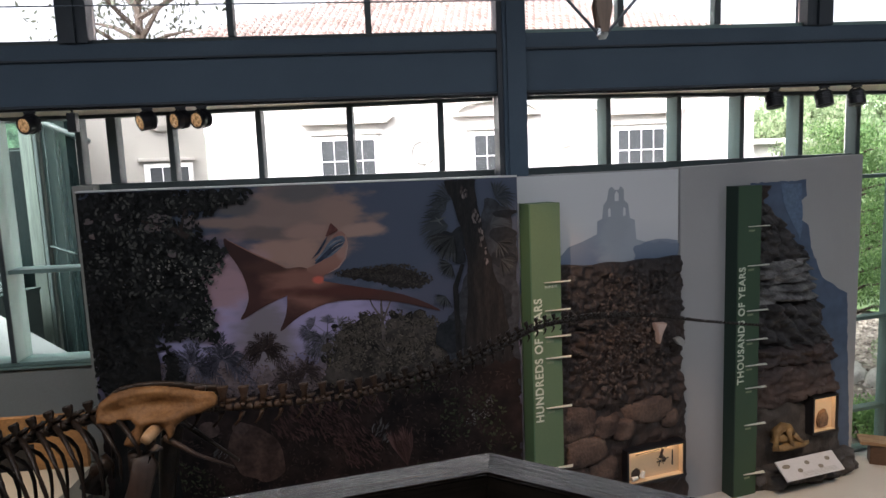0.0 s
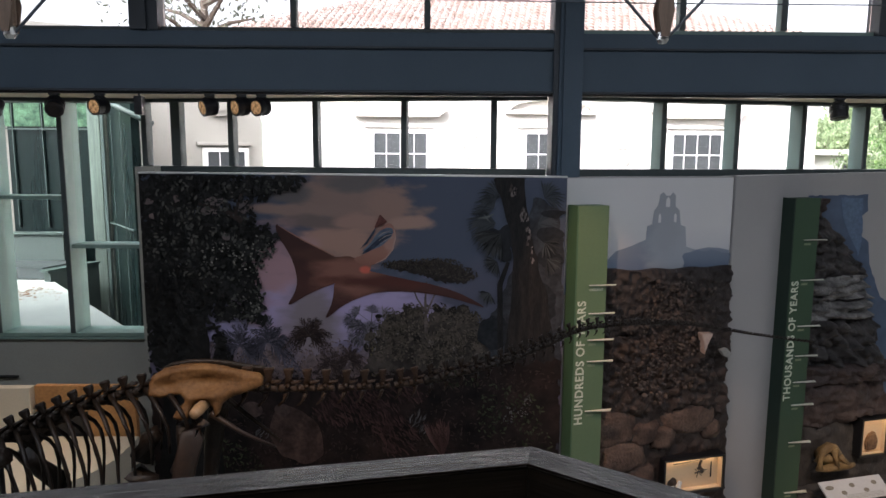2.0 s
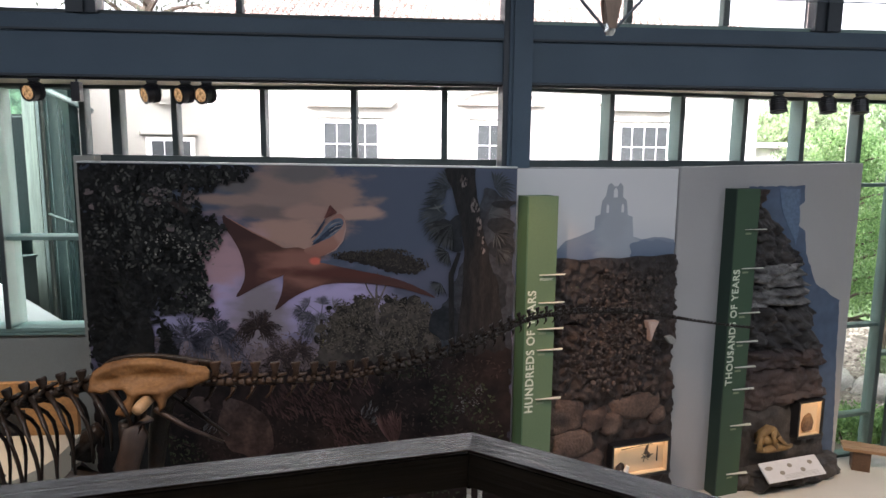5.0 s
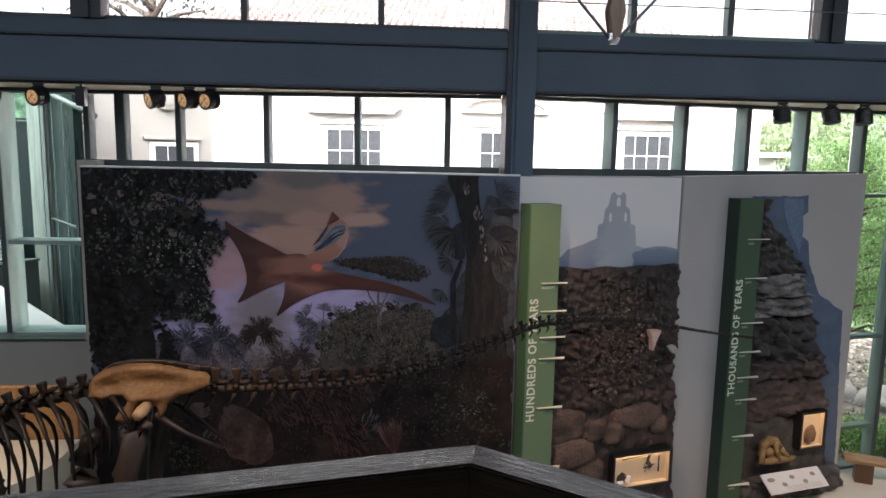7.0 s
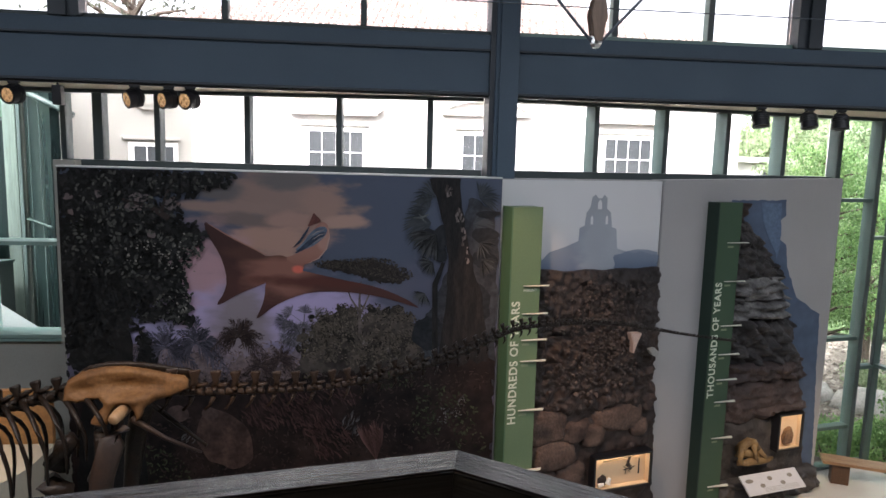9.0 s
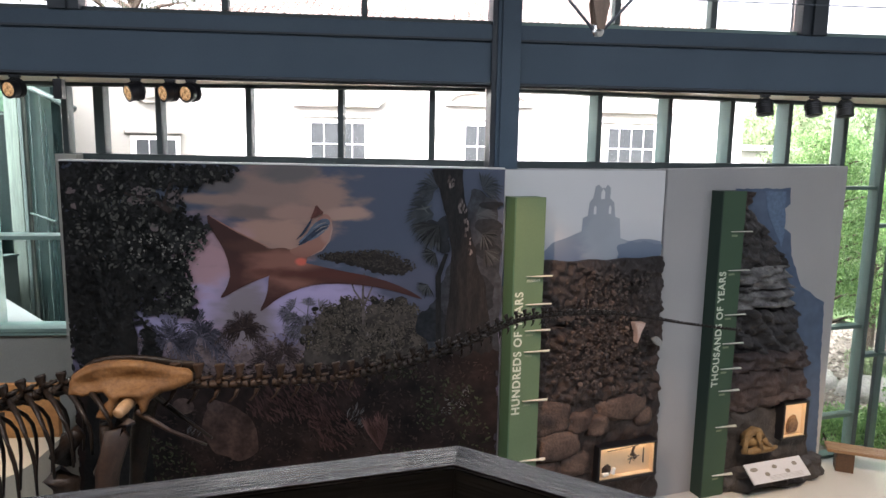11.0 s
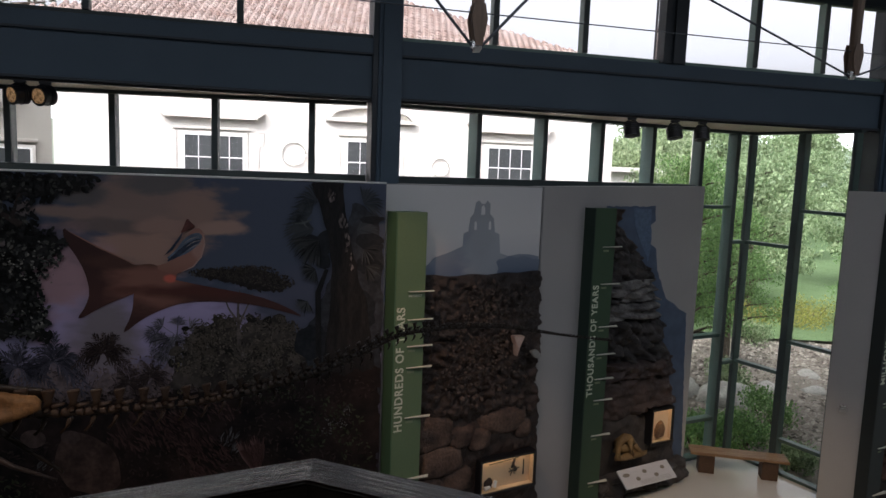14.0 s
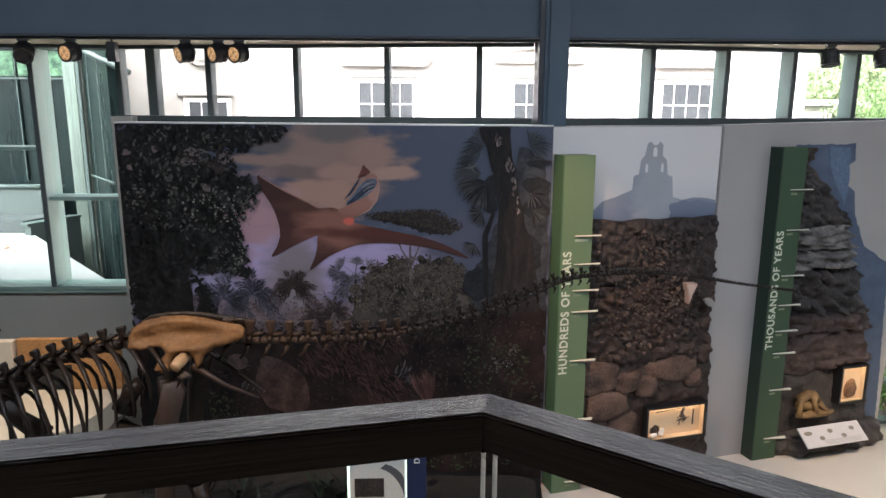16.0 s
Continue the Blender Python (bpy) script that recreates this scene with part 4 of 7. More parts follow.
flat("neck_rim", [ribbon([(-2.66, 3.975), (-2.50, 4.06), (-2.40, 4.19), (-2.355, 4.36), (-2.38, 4.50)], [0.006, 0.018, 0.022, 0.018, 0.006])], P_RIM)
flat("face", [rounded([(-2.87, 4.13), (-2.72, 4.27), (-2.62, 4.42), (-2.50, 4.50), (-2.40, 4.50), (-2.38, 4.42), (-2.48, 4.30), (-2.62, 4.20)], 1)], P_BEAK_L)
flat("beak", [rounded([(-2.86, 4.10), (-2.76, 4.20), (-2.62, 4.33), (-2.50, 4.41), (-2.40, 4.43), (-2.42, 4.38), (-2.55, 4.30), (-2.70, 4.17)], 1), [(-2.87, 4.19), (-2.78, 4.30), (-2.64, 4.50), (-2.62, 4.53), (-2.66, 4.42), (-2.76, 4.27)]], P_BEAK)
flat("beak_stripe", [ribbon([(-2.62 + d_, 4.27 + 0.045 * i), (-2.53 + d_, 4.335 + 0.045 * i), (-2.43 + d_, 4.365 + 0.045 * i)], [0.005, 0.013, 0.005]) for i, d_ in enumerate((0.05, 0.03, 0.0))], P_PALE)
flat("crest", [rounded([(-2.67, 4.48), (-2.62, 4.58), (-2.575, 4.70), (-2.53, 4.64), (-2.46, 4.58), (-2.55, 4.54)], 1)], P_CREST)
# great trunk with fan palms
flat("palm_shade", [rounded(ragged([(-0.42, 4.95), (-0.1, 4.8), (-0.01, 4.2), (-0.01, 2.2), (-1.05, 2.2), (-1.0, 3.3), (-0.6, 4.2)], 0.1, 0.04, 14), 1)], wooded("print_palm_shade", (0.0282, 0.0307, 0.0346), (0.064, 0.0678, 0.0794)))
flat("far_frond", fan(-0.98, 4.80, 0.32, 2.7, random.Random(31), 15) + fan(-0.9, 4.95, 0.34, 2.4, random.Random(32), 13) + fan(-0.30, 4.95, 0.30, 0.5, random.Random(33), 15) + fan(-0.38, 4.6, 0.36, -0.2, random.Random(34), 17) + fan(-0.95, 4.6, 0.42, 3.3, random.Random(35), 19, 1.9), leafy("print_dim_fronds", (0.0384, 0.0448, 0.0538), (0.0717, 0.0794, 0.087), 0.62))
P_DARK_BARK = mat("print_dark_bark", (0.0165, 0.0165, 0.0175), 0.62, second=(0.034, 0.030, 0.029), scale=5, fine=22, amount=0.9, bump=0, stretch=(3, 1, 0.5))
flat("fan_mass", [rounded(ragged([(x + rx * cos(a * 0.57), z + rz * sin(a * 0.57)) for a in range(11)], 0.05, 0.03, 90 + i), 1) for i, (x, z, rx, rz) in enumerate(((-0.98, 4.42, 0.17, 0.09), (-0.82, 4.42, 0.12, 0.16), (-0.82, 4.15, 0.10, 0.10), (-0.22, 4.45, 0.20, 0.13), (-0.2, 4.12, 0.19, 0.11), (-0.18, 4.74, 0.16, 0.07), (-0.3, 3.5, 0.2, 0.3), (-0.95, 3.05, 0.25, 0.25)))], mat("print_fan_mass", (0.021, 0.023, 0.026), 0.62, second=(0.034, 0.036, 0.041), scale=5, fine=18, amount=0.8, bump=0))
flat("great_trunk", [rounded(ragged([(-0.99, 5.22), (-0.87, 4.87), (-0.77, 4.56), (-0.71, 4.13), (-0.72, 3.58), (-0.78, 2.96), (-0.85, 2.0), (-0.02, 2.0), (-0.13, 2.98), (-0.22, 3.59), (-0.33, 3.92), (-0.43, 4.35), (-0.55, 4.82), (-0.57, 5.22)], 0.09, 0.014, 4), 1)], P_DARK_BARK)
flat("thin_trunk", [ribbon([(-0.77, 4.06), (-0.88, 3.74), (-0.87, 3.3), (-0.85, 2.5)], [0.05, 0.075, 0.075, 0.08])], P_DARK_BARK)
flat("bark_patch", foliage([(-0.56, 4.70, 0.05, 0.12), (-0.50, 4.40, 0.04, 0.16), (-0.72, 5.05, 0.05, 0.08), (-0.45, 4.15, 0.03, 0.12)], 46, 0.034, 30, 0.45, 1.5), leafy("print_light_patches", (0.0512, 0.041, 0.0384), (0.243, 0.205, 0.192), 0.62))
flat("hanging_fan", fan(-0.88, 4.45, 0.38, -2.35, random.Random(36), 25, 1.9, 0.12) + fan(-0.92, 4.06, 0.22, -2.5, random.Random(37), 19, 2.2, 0.05) + fan(-0.25, 4.12, 0.25, -0.75, random.Random(38), 19, 1.7, 0.08) + fan(-1.02, 3.62, 0.20, -2.2, random.Random(39), 17, 2.2, 0.05) + fan(-0.28, 4.35, 0.24, -0.7, random.Random(40), 17, 2.0, 0.1), leafy("print_dark_fans", (0.00768, 0.00896, 0.0102), (0.0896, 0.0922, 0.0947), 0.62))
flat("pale_frond", [ribbon([(-1.20, 4.66), (-1.08, 4.67), (-0.98, 4.72)], [0.01, 0.035, 0.01]), ribbon([(-1.12, 4.72), (-1.06, 4.64), (-1.02, 4.60)], [0.008, 0.022, 0.008])], mat("print_pale_frond", (0.122, 0.134, 0.134), 0.62, scale=6, fine=30, amount=0.5, bump=0))
# dark forest floor with a brown rounded hulk, ferns and flowers
flat("forest_floor", [ragged([(-6.18, 2.1), (-5.3, 2.15), (-4.6, 2.20), (-3.8, 2.22), (-3.0, 2.32), (-2.2, 2.42), (-1.5, 2.5), (-0.7, 2.6), (-0.01, 2.7), (-0.01, 0.02), (-6.18, 0.02)], 0.05, 0.05, 7)], mat("print_forest_floor", (0.010, 0.0085, 0.009), 0.62, second=(0.040, 0.026, 0.023), scale=2.0, fine=9, amount=0.9, bump=0))
flat("floor_litter", foliage([(-4.9 + 0.5 * i, 2.12 + 0.035 * i, 0.34, 0.16) for i in range(10)] + [(-3.5, 1.0, 2.2, 0.7), (-1.2, 1.6, 1.0, 0.8)], 2300, 0.030, 52, 0.4), leafy("print_floor_litter", (0.008, 0.007, 0.007), (0.062, 0.043, 0.037), 0.62))
flat("printed_hulk", [rounded(ragged([(-4.25, 1.6), (-4.15, 1.80), (-3.98, 1.82), (-3.80, 1.74), (-3.58, 1.62), (-3.45, 1.38), (-3.46, 1.1), (-3.7, 0.9), (-4.1, 1.0), (-4.3, 1.3)], 0.1, 0.02, 5), 2)], mat("print_brown_hulk", (0.0998, 0.064, 0.0538), 0.62, second=(0.0307, 0.0205, 0.0179), scale=4, fine=18, amount=0.9, bump=0))
flat("printed_boulder", [rounded([(x + rx * cos(a * 0.7), z + rz * sin(a * 0.7)) for a in range(9)], 1) for x, z, rx, rz in ((-4.08, 1.74, 0.13, 0.10), (-4.55, 1.72, 0.17, 0.13))], mat("print_boulders", (0.113, 0.0768, 0.0678), 0.62, second=(0.0512, 0.0346, 0.032), scale=5, fine=18, amount=0.8, bump=0))
flat("red_undergrowth", foliage([(-2.95, 2.0, 0.35, 0.22), (-2.65, 1.75, 0.4, 0.25), (-2.35, 1.45, 0.3, 0.3), (-2.2, 2.1, 0.3, 0.12), (-3.3, 1.75, 0.3, 0.2)], 700, 0.055, 41, 0.25, -0.9), leafy("print_red_ferns", (0.0128, 0.0102, 0.0102), (0.109, 0.0602, 0.055), 0.62))
flat("grey_tuft", foliage([(-2.02, 1.72, 0.12, 0.13), (-1.95, 1.6, 0.08, 0.1), (-4.4, 1.35, 0.12, 0.06)], 60, 0.045, 42, 0.16, 1.1), leafy("print_grey_tufts", (0.0384, 0.0384, 0.041), (0.166, 0.16, 0.16), 0.62))
flat("pink_plume", fan(-1.66, 1.15, 0.62, 1.75, random.Random(43), 15, 0.75, 0.0) + foliage([(-1.70, 1.5, 0.09, 0.2)], 60, 0.05, 44, 0.2, 2.2), leafy("print_pink", (0.0448, 0.023, 0.0218), (0.192, 0.109, 0.0973), 0.62))
flat("undergrowth", foliage([(-0.85, 2.1, 0.25, 0.22), (-1.0, 1.75, 0.25, 0.25), (-0.45, 1.9, 0.22, 0.3), (-1.5, 2.35, 0.4, 0.12), (-0.3, 1.2, 0.25, 0.5), (-1.2, 0.7, 0.9, 0.5), (-5.2, 0.7, 0.8, 0.5)], 900, 0.030, 45), leafy("print_undergrowth", (0.0102, 0.0115, 0.00768), (0.0768, 0.0896, 0.0486), 0.62))
flat("white_blossom", foliage([(-0.62, 1.92, 0.16, 0.07), (-0.47, 2.08, 0.05, 0.10), (-0.72, 1.80, 0.08, 0.06)], 62, 0.017, 46), leafy("print_blossom", (0.0384, 0.0384, 0.0384), (0.192, 0.186, 0.179), 0.62))
# oak over the left part
P_OAK = mat("print_oak_shade", (0.0096, 0.0096, 0.0096), 0.62, second=(0.0243, 0.023, 0.0218), scale=4, fine=20, amount=0.9, bump=0)
flat("oak_trunk", [rounded(ragged([(-6.15, 0.1), (-5.9, 2.35), (-5.75, 2.95), (-5.95, 3.7), (-5.45, 3.9), (-5.28, 3.2), (-5.18, 2.75), (-5.2, 2.1), (-4.95, 0.1)], 0.12, 0.02, 9), 1)], P_OAK)
OAK = [(-5.85, 4.85, 0.62, 0.42), (-5.2, 5.02, 0.55, 0.24), (-4.6, 5.04, 0.5, 0.18), (-4.1, 5.1, 0.32, 0.12), (-3.78, 5.17, 0.16, 0.05), (-4.78, 4.55, 0.34, 0.2), (-5.9, 4.0, 0.42, 0.62), (-5.3, 4.25, 0.6, 0.46), (-4.75, 4.2, 0.45, 0.4), (-4.36, 4.3, 0.26, 0.2), (-5.0, 3.65, 0.55, 0.42), (-4.62, 3.6, 0.22, 0.3), (-4.5, 3.3, 0.18, 0.18), (-4.42, 3.12, 0.16, 0.08), (-4.85, 3.2, 0.22, 0.12), (-5.5, 3.3, 0.5, 0.4), (-6.0, 3.2, 0.3, 0.5), (-5.85, 2.6, 0.4, 0.4), (-5.03, 2.72, 0.10, 0.22), (-4.98, 2.45, 0.13, 0.18), (-5.5, 2.2, 0.35, 0.12)]
flat("oak_shade", [rounded(ragged([(x + rx * 0.80 * cos(a * 0.45), z + rz * 0.80 * sin(a * 0.45)) for a in range(14)], 0.06, 0.05, 50 + i), 1) for i, (x, z, rx, rz) in enumerate(OAK)], P_OAK)
RIM = [(x, z, rx * 1.12, rz * 1.14) for x, z, rx, rz in OAK]
flat("oak_leaves", foliage(RIM, 3400, 0.05, 60, 0.6), leafy("print_oak_leaves", (0.0115, 0.0112, 0.0112), (0.034, 0.0345, 0.034), 0.62))
flat("oak_sky_gap", [rounded(ragged([(x + rx * cos(a * 0.7), z + rz * sin(a * 0.7)) for a in range(9)], 0.04, 0.025, 80 + i), 1) for i, (x, z, rx, rz) in enumerate(((-5.02, 4.82, 0.17, 0.06), (-5.10, 4.69, 0.13, 0.06), (-4.58, 4.76, 0.11, 0.09), (-6.03, 4.81, 0.08, 0.05), (-5.60, 4.86, 0.05, 0.06), (-6.0, 4.6, 0.05, 0.04), (-4.86, 4.33, 0.05, 0.07)))], mat("print_sky_gaps", (0.173, 0.134, 0.128), 0.62, second=(0.109, 0.0998, 0.106), scale=4, fine=14, amount=0.8, bump=0))
flat("oak_branch", [ribbon([(-5.26, 4.80), (-5.05, 4.75), (-4.85, 4.70), (-4.6, 4.55)], [0.03, 0.05, 0.06, 0.09]), ribbon([(-4.7, 4.65), (-4.66, 4.8), (-4.6, 4.95)], [0.06, 0.04, 0.03])], mat("print_branch", (0.0538, 0.0397, 0.0358), 0.62, second=(0.0205, 0.0166, 0.0154), scale=6, fine=20, amount=0.8, bump=0))
flat("gap_leaf", foliage([(-5.05, 4.76, 0.22, 0.14), (-4.58, 4.76, 0.14, 0.12), (-6.0, 4.75, 0.12, 0.14), (-5.6, 4.86, 0.1, 0.08)], 110, 0.030, 64, 0.55), bpy.data.materials["print_oak_leaves"])
flat("oak_highlights", foliage([(-4.5, 4.1, 0.34, 0.3), (-4.25, 4.2, 0.2, 0.2), (-4.6, 3.45, 0.3, 0.4), (-5.1, 3.9, 0.4, 0.4), (-5.0, 4.45, 0.5, 0.3), (-4.4, 5.08, 0.5, 0.1), (-5.3, 4.9, 0.6, 0.3), (-4.7, 3.15, 0.3, 0.15), (-5.7, 4.2, 0.4, 0.5)], 420, 0.034, 61, 0.6), leafy("print_leaf_light", (0.034, 0.035, 0.032), (0.115, 0.113, 0.10), 0.62))
flat("oak_sparkle", foliage([(-4.32, 4.15, 0.24, 0.2), (-4.5, 3.95, 0.3, 0.2), (-4.45, 3.3, 0.2, 0.25), (-4.95, 4.05, 0.3, 0.2)], 80, 0.018, 63, 0.7), leafy("print_leaf_sparkle", (0.128, 0.122, 0.109), (0.333, 0.314, 0.275), 0.62))

for m_ in bpy.data.materials:
    if m_.name.startswith("print"):
        m_.node_tree.nodes["Principled BSDF"].inputs["Specular IOR Level"].default_value = 0.16

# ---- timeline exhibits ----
# The S colours repeat each front darker, putting side shade into the colour.
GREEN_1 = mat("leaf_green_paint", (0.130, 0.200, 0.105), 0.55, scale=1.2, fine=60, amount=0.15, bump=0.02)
GREEN_1S = mat("leaf_green_side_shade", (0.082, 0.165, 0.085), 0.55, scale=1.2, fine=60, amount=0.15, bump=0.02)
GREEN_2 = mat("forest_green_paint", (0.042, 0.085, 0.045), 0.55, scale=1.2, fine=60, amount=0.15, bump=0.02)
GREEN_2S = mat("forest_green_side_shade", (0.016, 0.038, 0.026), 0.55, scale=1.2, fine=60, amount=0.15, bump=0.02)
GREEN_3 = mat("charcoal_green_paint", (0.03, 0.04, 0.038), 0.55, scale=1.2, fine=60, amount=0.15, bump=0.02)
GREEN_3S = mat("charcoal_side_shade", (0.012, 0.018, 0.018), 0.55, scale=1.2, fine=60, amount=0.15, bump=0.02)
CASE_GLOW = mat("lit_case_lining", (0.80, 0.60, 0.38), 0.8, scale=3, fine=40, amount=0.15, bump=0.03)
SHELF = mat("pale_acrylic", (0.72, 0.70, 0.60), 0.3, scale=4, fine=80, amount=0.1, bump=0)


DATE_MAT = mat("faded_date_print", (0.25, 0.30, 0.18), 0.6, scale=60, fine=120, amount=0.9, bump=0)


def upright(m, u, w, d, top, front, side, words, z0, z1, ticks, label, marks):
    """A timeline post with its words, shelf-like ticks and date marks."""
    t = thing("timeline_post", m @ pose(u, 0, 0), label, "sign", "timeline posts")
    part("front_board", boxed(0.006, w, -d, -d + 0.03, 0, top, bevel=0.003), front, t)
    # Side and core take the shaded copy of the front colour.
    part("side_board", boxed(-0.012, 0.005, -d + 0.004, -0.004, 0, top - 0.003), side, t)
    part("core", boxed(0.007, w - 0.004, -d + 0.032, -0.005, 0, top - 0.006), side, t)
    lettering(words, z1 - z0, t, pose(0.145, -d - 0.003, z0, 90, -90, 0), TEXT_MAT, tall=1.06)
    tick = None
    for i, z in enumerate(ticks):
        mt = pose(w * 0.42, -d - 0.002, z)
        if tick is None:
            bm = bmesh.new()
            slab(bm, [(0, 0), (0.36, 0), (0.40, -0.006), (0.355, -0.075), (0, -0.018)], 0, 0.009)
            tick = part("tick_shelf", bm, SHELF, t, "pale acrylic tick shelf")
            tick.matrix_basis = mt
        else:
            again(tick, mt)
        if marks and i == 0:
            lettering(marks, 0.20, t, pose(w * 0.44, -d - 0.003, z - 0.075, 90, 0, 0), TEXT_MAT, "date_letter", 0.001)
        else:
            part("date_bar", boxed(w * 0.46, w * 0.46 + 0.11, -d - 0.004, -d - 0.001, z - 0.075, z - 0.045), DATE_MAT, t)
    return t


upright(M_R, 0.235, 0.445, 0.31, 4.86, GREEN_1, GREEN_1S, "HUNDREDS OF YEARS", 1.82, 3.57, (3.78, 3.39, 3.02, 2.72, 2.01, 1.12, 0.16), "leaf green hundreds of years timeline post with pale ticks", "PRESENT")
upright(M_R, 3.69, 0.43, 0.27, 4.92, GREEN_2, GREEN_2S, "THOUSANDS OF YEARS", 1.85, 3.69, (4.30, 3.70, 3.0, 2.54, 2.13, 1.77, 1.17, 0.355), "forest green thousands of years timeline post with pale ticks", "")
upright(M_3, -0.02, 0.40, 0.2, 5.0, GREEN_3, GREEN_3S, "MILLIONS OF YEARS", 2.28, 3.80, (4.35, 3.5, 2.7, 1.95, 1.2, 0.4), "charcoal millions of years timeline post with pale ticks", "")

SOIL = mat("dark_gravelly_soil", (0.050, 0.037, 0.032), 0.55, second=(0.020, 0.015, 0.014), scale=2.2, fine=55, amount=0.9, bump=1.0)
SOIL_RED = mat("reddish_soil", (0.058, 0.037, 0.028), 0.55, second=(0.022, 0.015, 0.013), scale=2.2, fine=50, amount=0.9, bump=1.0)
BOULDER = mat("warm_boulder_rock", (0.150, 0.096, 0.070), 0.75, second=(0.052, 0.032, 0.025), scale=3.5, fine=26, amount=1.0, bump=0.8)
DARKROCK = mat("near_black_rock", (0.026, 0.023, 0.023), 0.6, second=(0.085, 0.075, 0.070), scale=4, fine=45, amount=0.9, bump=1.0)
GREYROCK = mat("grey_limestone", (0.25, 0.238, 0.225), 0.7, second=(0.055, 0.052, 0.052), scale=4.5, fine=40, amount=1.0, bump=1.0)
PURPLE = mat("mauve_shale", (0.075, 0.050, 0.044), 0.65, second=(0.036, 0.026, 0.025), scale=3, fine=45, amount=0.9, bump=0.9)
OCHRE = mat("ochre_rock", (0.30, 0.17, 0.085), 0.85, second=(0.12, 0.07, 0.045), scale=4, fine=22, amount=0.9, bump=0.5)


def stratum(parent, name, material, left, right, z0, z1, deep, amp, freq, seed, sharp=1.0, wave=0.03, step=0.045, label="", layered=1.0):
    """A sculpted layer of rock against the wall: uneven front, ragged right-hand edge, closed sides.
    left, right: metres along the wall at the foot and at the head."""
    step, amp = step * 0.5, amp * 2.3
    nz = max(3, int((z1 - z0) / step))
    nx = max(4, int((max(right) - min(left)) / step))
    bm = bmesh.new()
    rows = []
    for j in range(nz + 1):
        t_ = j / nz
        l_ = left[0] + (left[1] - left[0]) * t_
        r_ = right[0] + (right[1] - right[0]) * t_ + 0.05 * noise.noise((seed, t_ * 5 * (z1 - z0), 3.3)) + 0.03 * noise.noise((seed + 9, t_ * 16 * (z1 - z0), 1.3))
        row = []
        for i in range(nx + 1):
            x = l_ + (r_ - l_) * i / nx
            z = z0 + (z1 - z0) * t_ + wave * noise.noise((x * 2.2, seed, 0.7)) * (1 if j in (0, nz) else 0.6)
            p = Vector((x * freq / layered, seed * 3.1, z * freq * layered ** 0.5))
            h = noise.fractal(p, 0.9, 2.1, 4)
            c = noise.voronoi(p * 1.3)[0]
            h = 0.45 * h + sharp * (0.5 - c[0]) + 0.30 * (0.45 - noise.voronoi(p * 2.9)[0][0]) + 0.16 * (0.45 - noise.voronoi(p * 6.3)[0][0])
            rim = min(1.0, 4 * min(i, nx - i) / nx, 5 * min(j, nz - j) / nz + 0.25)
            row.append(bm.verts.new((x, -max(0.012, deep * (0.55 + 0.45 * rim) + amp * h), z)))
        rows.append(row)
    for j in range(nz):
        for i in range(nx):
            bm.faces.new((rows[j][i], rows[j][i + 1], rows[j + 1][i + 1], rows[j + 1][i]))
    ring = rows[0] + [r[-1] for r in rows[1:-1]] + rows[-1][::-1] + [r[0] for r in rows[-2:0:-1]]
    back = [bm.verts.new((v.co.x, -0.004, v.co.z)) for v in ring]
    for i in range(len(ring)):
        k_ = (i + 1) % len(ring)
        bm.faces.new((ring[k_], ring[i], back[i], back[k_]))
    bmesh.ops.recalc_face_normals(bm, faces=bm.faces[:])
    return part(name, bm, material, parent, label, smooth=True)


def pebbles(parent, material, u0, u1, z0, z1, y, count, size, seed):
    rnd = random.Random(seed)
    bm = bmesh.new()
    base = bmesh.new()
    bmesh.ops.create_icosphere(base, subdivisions=1, radius=1.0)
    vs, fs = [v.co.copy() for v in base.verts], [[v.index for v in f.verts] for f in base.faces]
    base.free()
    for _ in range(count):
        z = rnd.uniform(z0, z1)
        x = (u0 + u1) / 2 + rnd.gauss(0.25 * (z - z0) - 0.1, 0.42)
        if not u0 < x < u1:
            continue
        s = size * rnd.uniform(0.4, 1.7)
        m = Matrix.LocRotScale((x, y + rnd.uniform(-0.012, 0.012), z), Euler((rnd.random() * 6, rnd.random() * 6, rnd.random() * 6)), (s, s * rnd.uniform(0.6, 1), s * rnd.uniform(0.5, 0.9)))
        made = [bm.verts.new(m @ v) for v in vs]
        for f in fs:
            bm.faces.new([made[i] for i in f])
    return tagged(part("gravel_layer", bm, material, parent), kind="stuff")


